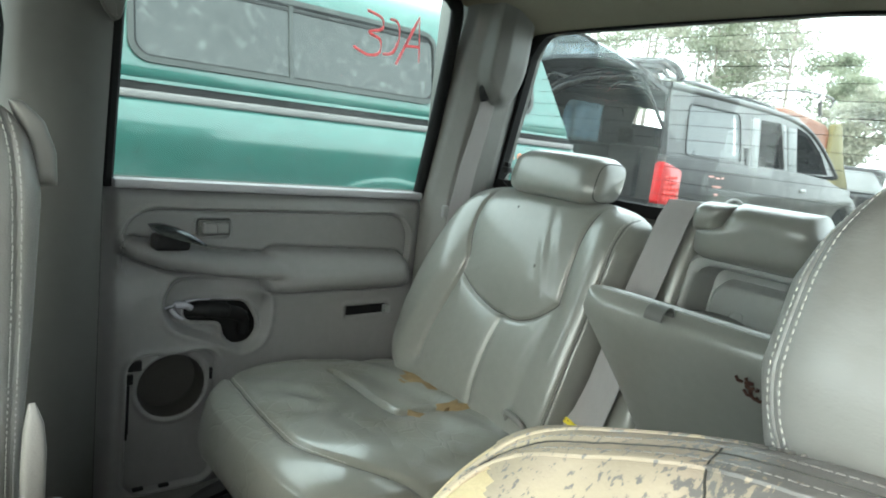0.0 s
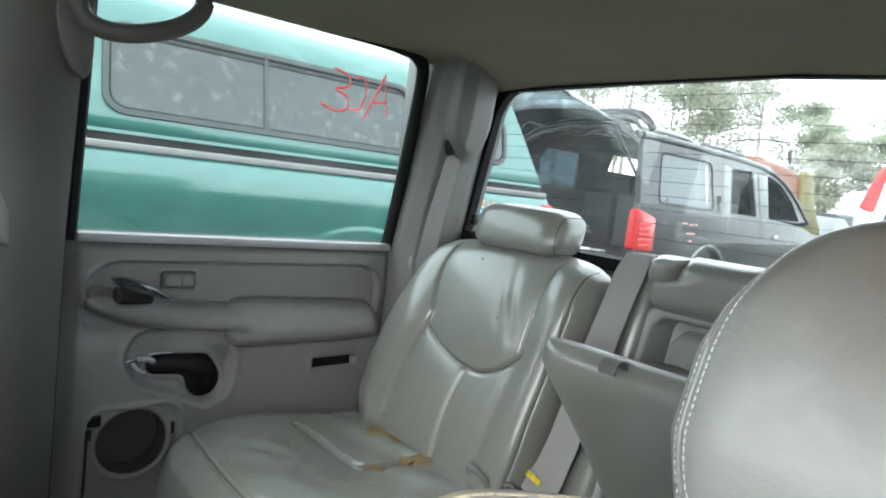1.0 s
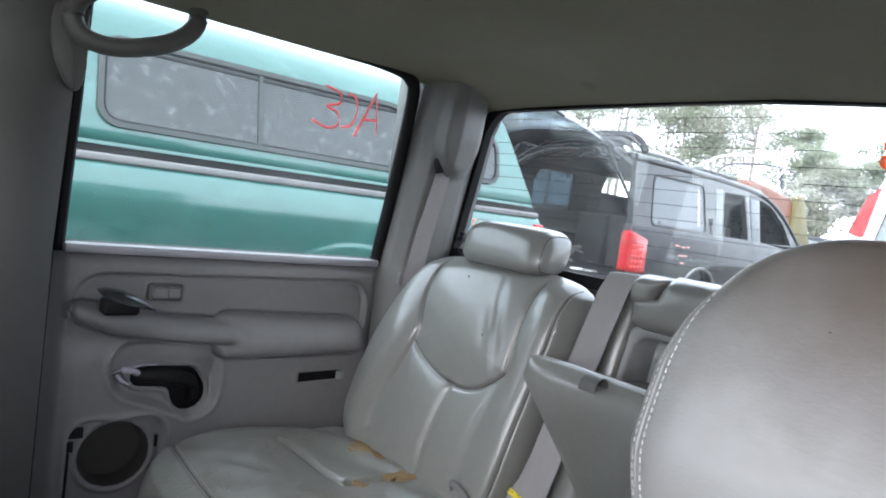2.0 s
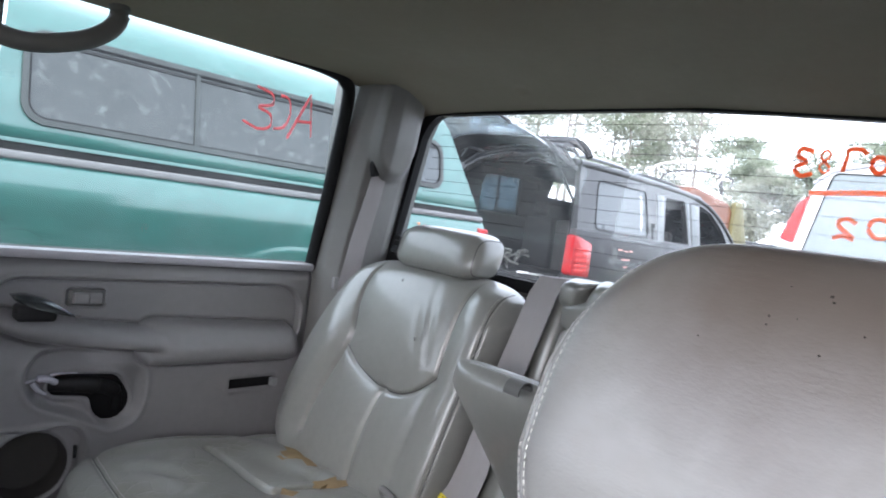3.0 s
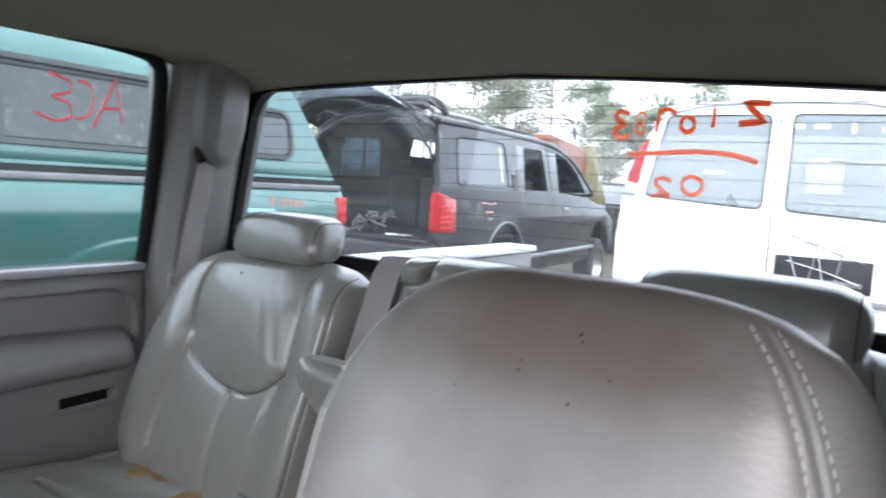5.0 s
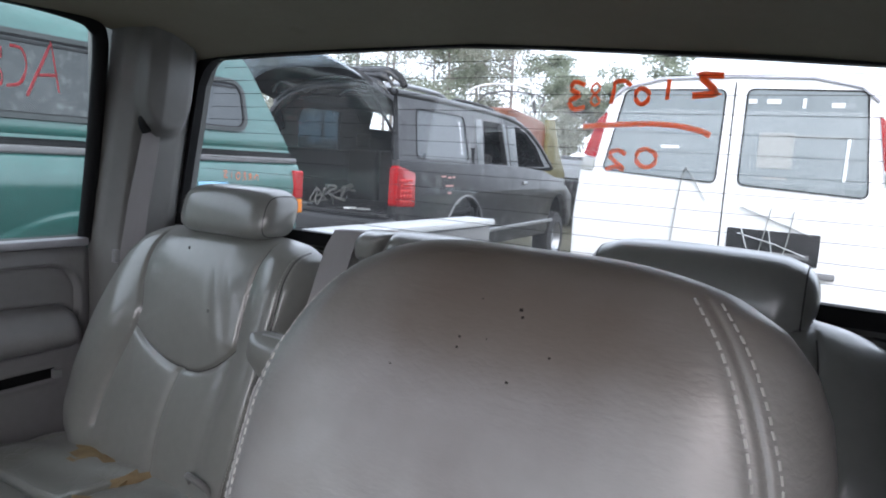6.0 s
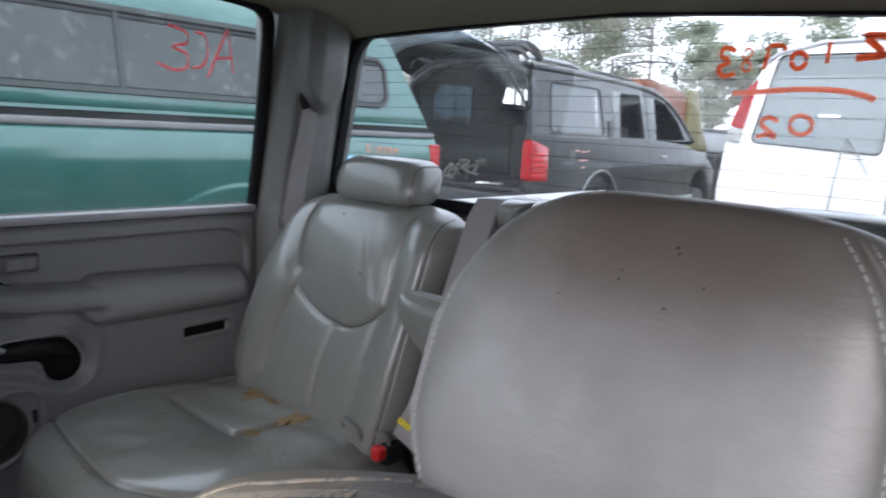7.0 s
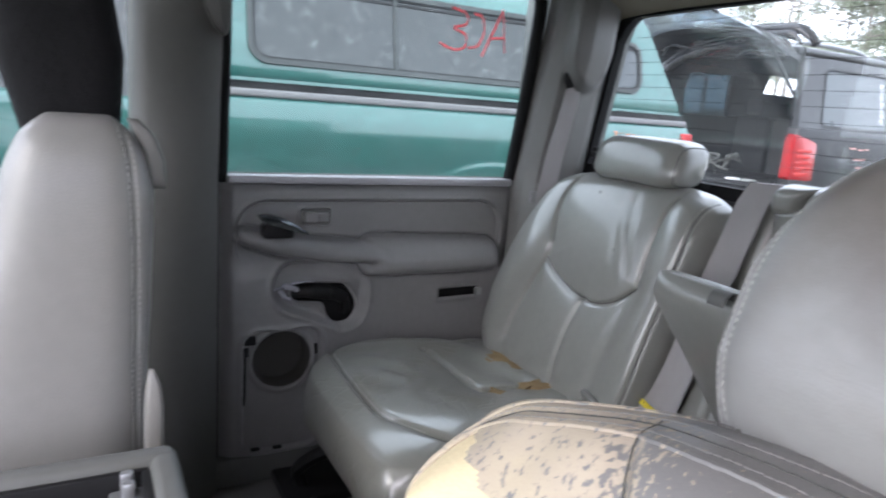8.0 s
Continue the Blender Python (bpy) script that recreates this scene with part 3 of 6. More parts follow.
rim = [i * 150 for i in range(160)] + [159 * 150 + j for j in range(1, 150)] + [i * 150 + 149 for i in range(158, -1, -1)] + [j for j in range(148, 0, -1)]
lf += [(rim[k], rim[(k + 1) % len(rim)], lo + rim[(k + 1) % len(rim)], lo + rim[k]) for k in range(len(rim))]
solo("ceiling", (lv, lf), LINER, "stained grey-brown cloth headliner over the cab", "headliner", kind="structure")
solo("roof", boxes((-0.70, 1.02, -0.76, 0.76, 1.785, 1.80), bevel=0.006), SKIN_REFLECTED, "unseen steel cab roof, darkened for its reflection", "roof", kind="structure")

# rear wall and its window
rear_wall = thing("wall_rear", (0.98, 0, 0.6), "grey cab rear wall with a wide heated window", "wall", kind="structure")
part("wall_panel", boxes((0.955, 1.0, -0.84, 0.84, 0.60, 1.318), bevel=0.004), PLASTIC_DARK, rear_wall)
GL = [(0.734, 1.335), (0.724, 1.40), (0.674, 1.64), (0.656, 1.680), (0.636, 1.697), (0.60, 1.703), (0.45, 1.706), (0.30, 1.708), (0.15, 1.709), (0.0, 1.709)]
glass_out = [(-y, z - (float(lip_sag(-y)) if z > 1.66 else 0)) for y, z in GL[:-1]] + [(y, z) for y, z in GL[::-1]]
def grow(pts, d):
    return [(y + math.copysign(d, y) if abs(y) > 0.5 else y, z + (d if z > 1.45 else -d)) for y, z in pts]
part("wall_surround", ring([(math.copysign(0.86, y) if abs(y) > 0.5 else y, 1.80 if z > 1.45 else 1.27) for y, z in glass_out], grow(glass_out, 0.004), (0.972, 0, 0), (0, 1, 0), (0, 0, 1), 0.03), PLASTIC_DARK, rear_wall, smooth=False)
part("window_seal", ring(grow(glass_out, 0.006), [(y - math.copysign(0.017, y) if abs(y) > 0.62 else y, z - 0.009 if z > 1.66 else z + 0.019 if z < 1.36 else z) for y, z in glass_out], (0.950, 0, 0), (0, 1, 0), (0, 0, 1), 0.021), RUBBER, rear_wall, "black rubber seal", smooth=False)
window_2 = thing("window_2", (0.975, 0, 1.33), "dusty heated rear window with red marker numbers", "window", kind="structure")
pane = part("pane", prism(glass_out, (0.972, 0, 0), (0, 1, 0), (0, 0, 1), 0.004), GLASS_REAR, window_2, smooth=False)
pane.visible_shadow = False
for k in range(13):
    z = 1.352 + 0.0272 * k
    w = np.interp(z, [1.335, 1.40, 1.64, 1.70], [0.70, 0.695, 0.645, 0.60]) - 0.02
    part("heating_line", boxes((0.9695, 0.9712, -w, w, z - 0.00034, z + 0.00034), bevel=0), BLACK, window_2, smooth=False)


def on_rear(cx, cz, w, h, step, slope=0.0):
    return lambda i, x, y: (0.9775, cx + step * i + w * x, cz + h * y + slope * i)


for ch, cy_, cz_, w_, h_, r_ in (("Z", -0.412, 1.622, 0.042, 0.032, 0.0075), ("1", -0.345, 1.618, 0.018, 0.029, 0.0052), ("0", -0.311, 1.611, 0.024, 0.024, 0.0054), ("7", -0.284, 1.611, 0.032, 0.034, 0.0050), ("8", -0.238, 1.608, 0.022, 0.034, 0.0028), ("3", -0.214, 1.602, 0.034, 0.042, 0.0056)):
    part("marker_digit", scrawl(ch, on_rear(cy_, cz_, w_, h_, 0.0), r_), MARKER_O, window_2, "orange-red hand-drawn digit")
part("marker_line", tube(bez((0.9775, -0.402, 1.568), (0.9775, -0.385, 1.575), (0.9775, -0.35, 1.581), (0.9775, -0.30, 1.582), (0.9775, -0.213, 1.576)), 0.0017, 8, 2.4), MARKER_O, window_2, "orange-red hand-drawn line")
for ch, cy_, cz_, w_, h_ in (("0", -0.331, 1.518, 0.036, 0.028), ("2", -0.286, 1.512, 0.034, 0.030)):
    part("marker_digit", scrawl(ch, on_rear(cy_, cz_, w_, h_, 0.0), 0.0050), MARKER_O, window_2, "orange-red hand-drawn digit")
conn = thing("wire_connector", (0.955, 0.70, 1.36), "black window heater connector with a loose wire", "connector")
part("plug", boxes((0.935, 0.952, 0.672, 0.692, 1.372, 1.386), (0.938, 0.949, 0.676, 0.688, 1.386, 1.398), bevel=0.002), BLACK, conn)
part("wire", tube(bez((0.944, 0.680, 1.372), (0.940, 0.686, 1.352), (0.942, 0.672, 1.340), (0.945, 0.664, 1.326)), 0.0018, 6), BLACK, conn)

# passenger rear door: one moulded inner panel with relief
door = thing("door_1", (0.45, 0.82, 0.66), "grey moulded rear door panel with its speaker grille missing", "car door", kind="structure")
NX, NZ = 340, 310
DX, DZ = np.meshgrid(np.linspace(0.088, 0.800, NX), np.linspace(0.655, 1.302, NZ), indexing="ij")


def sd_box(x, z, x0, x1, z0, z1, r):
    qx, qz = np.abs(x - (x0 + x1) / 2) - (x1 - x0) / 2 + r, np.abs(z - (z0 + z1) / 2) - (z1 - z0) / 2 + r
    return np.hypot(np.maximum(qx, 0), np.maximum(qz, 0)) + np.minimum(np.maximum(qx, qz), 0) - r


def step(d, w):
    t = np.clip(0.5 - d / w, 0, 1)
    return t * t * (3 - 2 * t)


def pull_hole(x, z):
    """The opening of the torn-out pull: a slot that widens into a round pocket at its rear."""
    t = np.clip((x - 0.262) / 0.085, 0, 1)
    a = np.hypot(x - 0.262 - 0.085 * t, z - 1.036 + 0.005 * t) - 0.021 - 0.003 * t
    b = np.hypot((x - 0.358) / 0.95, z - 0.997) - 0.038
    k = np.clip(0.5 + 0.5 * (b - a) / 0.022, 0, 1)
    return b + (a - b) * k - 0.022 * k * (1 - k)


def speaker_hole(x, z):
    return np.hypot(x - 0.222, z - 0.886) - 0.066


def slot_hole(x, z):
    return sd_box(x, z + (x - 0.665) * -0.02, 0.602, 0.712, 1.007, 1.030, 0.003)


def sd_poly(x, z, pts):
    """Signed distance from a closed outline, negative inside."""
    d = near(x, z, [*pts, pts[0]])
    inside = np.zeros(np.shape(x), bool)
    for (p, q), (r, t) in zip(pts, pts[1:] + pts[:1]):
        inside ^= ((q > z) != (t > z)) & (x < (r - p) * (z - q) / (t - q + 1e-12) + p)
    return np.where(inside, -d, d)


POCKET = bez((0.262, 1.108), (0.222, 1.100), (0.202, 1.072), (0.203, 1.040), (0.226, 1.008), (0.288, 0.983), (0.332, 0.963), (0.362, 0.951), (0.398, 0.968), (0.410, 1.010), (0.408, 1.060), (0.385, 1.096), (0.32, 1.106), n=5)


def door_relief(x, z):
    r = np.zeros_like(x)
    r -= 0.026 * step(1.282 - z, 0.05)                                   # rounded shelf under the glass
    r -= 0.018 * step(x - 0.100, 0.03) + 0.012 * step(0.795 - x, 0.03)   # rounded ends
    ins = sd_box(x, z, 0.122, 0.768, 1.085, 1.242, 0.062)                # sunk upper field with a rolled border
    above = step(1.125 - z, 0.03)
    r -= (0.010 * step(ins, 0.008) + 0.006 * np.exp(-(ins / 0.0030) ** 2) - 0.0035 * np.exp(-((ins - 0.008) / 0.005) ** 2)) * above
    bez_ = sd_box(x, z, 0.254, 0.326, 1.190, 1.228, 0.009)
    r += 0.0030 * np.exp(-(bez_ / 0.0025) ** 2) - 0.005 * step(bez_ + 0.004, 0.004)
    mid = np.interp(x, [0.10, 0.14, 0.20, 0.30, 0.40, 0.45, 0.76], [1.178, 1.168, 1.152, 1.136, 1.128, 1.124, 1.122])
    half = np.interp(x, [0.10, 0.135, 0.20, 0.40, 0.44, 0.76], [0.012, 0.020, 0.027, 0.025, 0.022, 0.022])
    arm = np.abs(z - mid) - half
    ends = np.sqrt(step(0.124 - x, 0.035)) * step(x - 0.47, 0.10)
    padd = sd_box(x, z, 0.392, 0.764, 1.071, 1.166 - 0.012 * np.clip((x - 0.45) / 0.3, 0, 1), 0.034)
    ta, tb = np.clip(-arm / half, 0, 1), np.clip(-padd / 0.040, 0, 1)
    pa = np.interp(x, [0.12, 0.40], [0.040, 0.056]) * np.sqrt(1 - (1 - ta) ** 2) * ends
    pb_ = 0.060 * np.sqrt(1 - (1 - tb) ** 2) * np.sqrt(step(0.425 - x, 0.09))
    r += 0.5 * (pa + pb_ + np.sqrt((pa - pb_) ** 2 + 0.014 ** 2)) - 0.007
    r -= 0.007 * np.exp(-((np.minimum(arm + (1 - ends) * 0.03, padd) - 0.002) / 0.0032) ** 2)
    bowl = sd_poly(x, z, POCKET)
    r -= 0.024 * step(bowl, 0.018) * (1 - 0.75 * step(0.33 - x, 0.10) * step(1.055 - z, 0.05))
    r += 0.003 * np.exp(-((bowl - 0.011) / 0.006) ** 2)
    ph = pull_hole(x, z)
    r += 0.006 * np.exp(-((ph - 0.005) / 0.0045) ** 2)
    low = sd_box(x, z, 0.136, 0.310, 0.672, 0.958, 0.035)
    r -= 0.011 * step(low, 0.007)
    r += 0.004 * np.exp(-((low - 0.006) / 0.005) ** 2)
    r += 0.006 * np.exp(-((speaker_hole(x, z) - 0.006) / 0.006) ** 2)
    r += 0.003 * np.exp(-((slot_hole(x, z) - 0.006) / 0.006) ** 2)
    r += 0.012 * step(sd_box(x, z, 0.115, 0.80, 0.66, 1.10, 0.06), 0.05) - 0.012
    return r


HX, HZ = DX.copy(), DZ.copy()
cell = 0.0022
gone = np.zeros((NX - 1, NZ - 1), bool)
for hole in (pull_hole, speaker_hole, slot_hole):
    for _ in range(3):
        d = hole(HX, HZ)
        gx = (hole(HX + 1e-4, HZ) - hole(HX - 1e-4, HZ)) / 2e-4
        gz = (hole(HX, HZ + 1e-4) - hole(HX, HZ - 1e-4)) / 2e-4
        g = np.maximum(np.hypot(gx, gz), 1e-3)
        m = np.abs(hole(DX, DZ)) < cell * 0.55
        HX[m] -= (d * gx / g ** 2)[m]
        HZ[m] -= (d * gz / g ** 2)[m]
    c = (HX[:-1, :-1] + HX[1:, 1:]) / 2, (HZ[:-1, :-1] + HZ[1:, 1:]) / 2
    gone |= hole(*c) < 0
DY = 0.80 - door_relief(HX, HZ)
dv = [tuple(p) for p in np.stack([HX, DY, HZ], -1).reshape(-1, 3)]
df = [(i * NZ + j, (i + 1) * NZ + j, (i + 1) * NZ + j + 1, i * NZ + j + 1) for i in range(NX - 1) for j in range(NZ - 1) if not gone[i, j]]
o_ = len(dv)
dv += [(p[0], p[1] + 0.004, p[2]) for p in dv]
df += [tuple(o_ + k for k in f[::-1]) for f in df]
part("door_panel", (dv, df), PLASTIC, door)
part("door_shell", boxes((0.085, 0.81, 0.865, 0.905, 0.60, 1.285), bevel=0.006), BLACK, door, "dark inner door shell")
part("door_skin", boxes((0.08, 0.83, 0.912, 0.935, 0.55, 1.29), bevel=0.008), SKIN_REFLECTED, door, "unseen outer door skin, darkened for its reflection")
# speaker cup and the torn pull's dark cavity
cup = [(0.222 + r * math.cos(a), 0.812 + d, 0.886 + r * math.sin(a)) for r, d in ((0.0675, -0.002), (0.064, 0.02), (0.060, 0.045), (0.02, 0.05), (0.001, 0.05)) for a in [math.tau * k / 40 for k in range(40)]]
part("speaker_opening", (cup, [(i * 40 + k, i * 40 + (k + 1) % 40, (i + 1) * 40 + (k + 1) % 40, (i + 1) * 40 + k) for i in range(4) for k in range(40)]), SPEAKER_BLACK, door, "empty black speaker opening")
part("pull_cavity", boxes((0.228, 0.402, 0.846, 0.862, 0.940, 1.070), bevel=0.003), BLACK, door, "black cavity behind the torn pull")
part("pull_stub", tube(bez((0.247, 0.836, 1.036), (0.285, 0.822, 1.038), (0.33, 0.826, 1.030), (0.372, 0.84, 1.010), (0.378, 0.846, 0.975)), [0.016] * 14 + [0.018] * 14 + [0.015] * 14 + [0.012] * 15, 12), BLACK, door, "black broken pull handle stub")
part("torn_bracket", join(tube(bez((0.204, 0.818, 1.046), (0.222, 0.812, 1.054), (0.240, 0.812, 1.052), (0.252, 0.818, 1.044), n=5), [0.004] * 5 + [0.011] * 5 + [0.010] * 5 + [0.007], 9, 0.7), tube(bez((0.214, 0.816, 1.046), (0.224, 0.812, 1.032), (0.236, 0.816, 1.024), n=5), [0.008] * 6 + [0.006] * 5, 8, 0.7), tube(bez((0.240, 0.812, 1.060), (0.262, 0.814, 1.062), (0.290, 0.818, 1.060), n=5), [0.005] * 6 + [0.003] * 5, 7, 0.6)), PLASTIC_TORN, door, "pale broken plastic bracket")
part("slot_back", boxes((0.598, 0.718, 0.822, 0.83, 1.002, 1.036), bevel=0.001), BLACK, door)
part("slot_clip", boxes((0.706, 0.722, 0.790, 0.806, 1.008, 1.026), bevel=0.002), PLASTIC_TRAY, door)
for cx, cz, w, h in ((0.150, 0.938, 0.012, 0.010), (0.141, 0.912, 0.006, 0.010), (0.137, 0.80, 0.003, 0.012), (0.298, 0.905, 0.003, 0.012), (0.165, 0.677, 0.010, 0.003), (0.215, 0.674, 0.010, 0.003), (0.139, 0.85, 0.0025, 0.05)):
    part("clip_hole", boxes((cx - w, cx + w, 0.803, 0.812, cz - h, cz + h), bevel=0.001), BLACK, door)
# inside handle
handle = part("handle_cup", boxes((0.164, 0.230, 0.762, 0.80, 1.172, 1.203), bevel=0.008, seg=3), BLACK, door, "black inside handle cup")
hl = prism(bez((0.152, 1.222), (0.175, 1.224), (0.215, 1.212), (0.252, 1.188), (0.252, 1.184), (0.215, 1.192), (0.18, 1.202), (0.158, 1.213), n=5), (0, 0.775, 0), (1, 0, 0), (0, 0, 1), 0.022, 0.002)
part("handle_lever", hl, CHROME, handle, "dark chrome lever")
lock = part("switch_bezel", boxes((0.258, 0.322, 0.810, 0.818, 1.194, 1.224), bevel=0.004), PLASTIC_DARK, door)
part("switch", boxes((0.264, 0.292, 0.800, 0.812, 1.198, 1.220), (0.2915, 0.316, 0.803, 0.812, 1.198, 1.220), bevel=0.004, seg=3), PLASTIC, lock, "grey rocker switch")
# glass, seals, and the sill's daylight highlight as a pale strip
gp = part("window_glass", ([(0.06, side_y(1.28), 1.28), (0.83, side_y(1.28), 1.28), (0.80, side_y(1.78), 1.78), (0.03, side_y(1.78), 1.78), (0.06, side_y(1.28) + 0.004, 1.28), (0.83, side_y(1.28) + 0.004, 1.28), (0.80, side_y(1.78) + 0.004, 1.78), (0.03, side_y(1.78) + 0.004, 1.78)], [(0, 1, 2, 3), (7, 6, 5, 4), (0, 4, 5, 1), (1, 5, 6, 2), (2, 6, 7, 3), (3, 7, 4, 0)]), GLASS, door, "clear side glass with red marker letters", smooth=False)
gp.visible_shadow = False
seal = [(0.791, side_y(1.29) - 0.008, 1.29), (0.782, side_y(1.45) - 0.008, 1.45), (0.771, side_y(1.60) - 0.008, 1.60), (0.760, side_y(1.70) - 0.008, 1.70), (0.742, side_y(1.727) - 0.008, 1.727), (0.70, side_y(1.742) - 0.008, 1.742), (0.55, side_y(1.748) - 0.006, 1.750), (0.20, side_y(1.752) - 0.006, 1.756)]
part("window_seal", tube(bez(*seal, n=8), 0.015, 10), RUBBER, door, "black rubber window seal")
part("front_seal", tube([(0.092, side_y(1.285) - 0.004, 1.285), (0.084, side_y(1.55) - 0.004, 1.55), (0.076, side_y(1.75) - 0.004, 1.75)], 0.012, 8), RUBBER, door, "black rubber window seal")
part("sill_highlight", boxes((0.10, 0.79, 0.800, 0.830, 1.282, 1.300), bevel=0.006), SILL_LIT, door, "grey sill edge with its daylight highlight in the colour")
part("door_seal", boxes((0.076, 0.0872, 0.82, 0.93, 0.56, 1.30), bevel=0.003), RUBBER, door, "black rubber door seal")
part("lower_seal", boxes((0.08, 0.82, 0.80, 0.93, 0.55, 0.664), bevel=0.01), PLASTIC_DARK, door, "dark door sill trim")
ACE = ((0.702, 0.064, 1.595, 0.088), (0.639, 0.046, 1.595, 0.080), (0.598, 0.068, 1.590, 0.088))
for ch, (lx, lw, lz, lh) in zip("ACE", ACE):
    part("marker_letter", scrawl(ch, lambda i, x, y: (lx - lw * x, side_y(lz + lh * y) + 0.007, lz + lh * y), 0.0044), MARKER, door, "red hand-drawn letter")

ez = lambda x, z: (x, side_y(z) - 0.001, z)
part("etched_arc", tube([ez(0.165 + 0.042 * math.cos(a), 1.306 + 0.026 * math.sin(a)) for a in np.linspace(0.15, math.pi - 0.15, 20)], 0.0007, 5, 0.5), BLACK, door, "thin dark printed arc on the glass")
for k in range(5):
    part("etched_bar", tube([ez(0.134, 1.340 + 0.007 * k), ez(0.134 + (0.018, 0.010, 0.022, 0.014, 0.024)[k], 1.340 + 0.007 * k)], 0.0006 if k != 1 else 0.0016, 5, 0.5), BLACK, door, "thin dark printed bar on the glass")

# front side of the passenger cab, the driver's side, and the front, plain
for name, s in (("wall_passenger", 1), ("wall_driver", -1)):
    w = thing(name, (-0.3, 0.84 * s, 0.6), "plain dark cab side with open and glazed openings", "wall", kind="structure")
    yo = sorted((0.82 * s, 0.93 * s))
    x0, x1 = (-1.15, -0.075) if s > 0 else (0.09, 1.0)
    part("lower_panel", boxes((x0, x1, *yo, 0.55, 1.29), bevel=0.01), PLASTIC_DARK, w)
    part("roof_rail", boxes((-0.62, 1.0, *sorted((0.715 * s, 0.78 * s)), 1.757, 1.79), bevel=0.006), PLASTIC_DARK, w)
    part("front_post", tube([(-1.10, 0.80 * s, 1.27), (-0.60, 0.70 * s, 1.765)], 0.035, 10), PLASTIC_DARK, w)
    # Unseen driver's side: rear pane opaque to block light, front doorway left open.
    g = part("pane", ([(-1.05 if s > 0 else 0.09, side_y(1.28) * s, 1.28), (-0.07 if s > 0 else 0.95, side_y(1.28) * s, 1.28), (-0.07 if s > 0 else 0.90, side_y(1.77) * s, 1.77), (-0.6 if s > 0 else 0.09, side_y(1.77) * s, 1.77)], [(0, 1, 2, 3)]), GLASS if s > 0 else TOPPER_GLASS, w, smooth=False)
    g.visible_shadow = s < 0
    if s < 0:
        part("door_post", boxes((-0.05, 0.09, -0.88, -0.76, 0.58, 1.77), bevel=0.01), PLASTIC_DARK, w)
        part("rear_post", boxes((0.80, 0.97, -0.86, -0.67, 1.28, 1.77), bevel=0.02), PLASTIC_DARK, w)
wf = thing("wall_front", (-1.15, 0, 0.6), "plain dark dashboard and windscreen closing the cab", "wall", kind="structure")
part("dash_panel", boxes((-1.2, -1.0, -0.9, 0.9, 0.55, 1.22), bevel=0.03), PLASTIC_DARK, wf)
ws = part("windscreen", ([(-1.15, -0.82, 1.22), (-1.15, 0.82, 1.22), (-0.6, 0.70, 1.775), (-0.6, -0.70, 1.775)], [(0, 1, 2, 3)]), GLASS, wf, smooth=False)
ws.visible_shadow = False

# middle pillar with its loop handle
pillar = thing("trim_1", (0.0, 0.78, 0.6), "dark grey plastic trim on the door pillar", "pillar trim", kind="structure")
PX = [-0.078, -0.070, -0.05, 0.0, 0.05, 0.078, 0.088]
PY = [0.09, 0.025, 0.006, 0.0, 0.004, 0.02, 0.09]
pz = [0.60, 0.80, 1.0, 1.2, 1.30, 1.45, 1.60, 1.765]
pv = [(x, (0.765 if z < 1.3 else 0.765 - (z - 1.3) * 0.16) + d, z) for z in pz for x, d in zip(PX, PY)]
pf = [(i * 7 + j, i * 7 + j + 1, (i + 1) * 7 + j + 1, (i + 1) * 7 + j) for i in range(7) for j in range(6)]
pf += [(i * 7 + 6, i * 7, (i + 1) * 7, (i + 1) * 7 + 6) for i in range(7)]
part("pillar_cover", (pv, pf), PLASTIC_DARK, pillar)
hc = thing("grab_handle", (0.10, 0.70, 1.56), "dark grey plastic loop grab handle on the pillar", "grab handle")
loop = []
for k in range(48):
    a = math.tau * k / 48
    ca, sa = math.cos(a), math.sin(a)
    px, pzz = 0.100 * math.copysign(abs(ca) ** 0.9, ca), 0.052 * math.copysign(abs(sa) ** 0.9, sa)
    loop.append((0.155 + px * 0.94 - pzz * 0.34, 0.685 + 0.02 * (ca < 0) * -ca, 1.705 + px * 0.34 + pzz * 0.94))
part("loop", tube(loop, 0.020, 12, 0.8, closed=True), PLASTIC_DARK, hc)
base = prism(bez((0.030, 1.76), (0.030, 1.66), (0.045, 1.60), (0.075, 1.562), (0.088, 1.60), (0.085, 1.68), (0.095, 1.76), n=5), (0, 0.735, 0), (1, 0, 0), (0, 0, 1), 0.03, 0.006)
part("base", base, PLASTIC_DARK, hc)

# rear pillar trim: a swept sheet with the belt guide's bulge
cpil = thing("trim_2", (0.87, 0.72, 0.6), "grey plastic trim on the rear pillar with a belt guide", "pillar trim", kind="structure")
S = np.linspace(0, 1, 90)
Zc = np.linspace(0.85, 1.765, 150)
SS, ZZ = np.meshgrid(S, Zc, indexing="ij")
cx = curve([(0, 0.795), (0.10, 0.800), (0.25, 0.815), (0.5, 0.86), (0.8, 0.918), (1, 0.953)])(SS)
cy = curve([(0, 0.815), (0.10, 0.775), (0.25, 0.738), (0.5, 0.720), (0.8, 0.724), (1, 0.738)])(SS)
lean = np.clip(ZZ - 1.30, 0, 1)
cx = cx - lean * 0.03 * (1 - SS)
cy = cy - lean * np.interp(SS, [0, 1], [0.26, 0.19]) - 0.01 * np.clip(ZZ - 1.3, -0.4, 0) * -1
bl = np.sqrt(((SS - 0.60) / 0.33) ** 2 + (np.minimum(ZZ - 1.615, 0) / 0.085) ** 2) - 1
bump_ = (0.040 * step(bl, 0.35) ** 0.8) * (1 - 0.55 * step(1.655 - ZZ, 0.12))
cy = cy - bump_
cx = cx - bump_ * 0.5
cv = [tuple(p) for p in np.stack([cx, cy, ZZ], -1).reshape(-1, 3)]
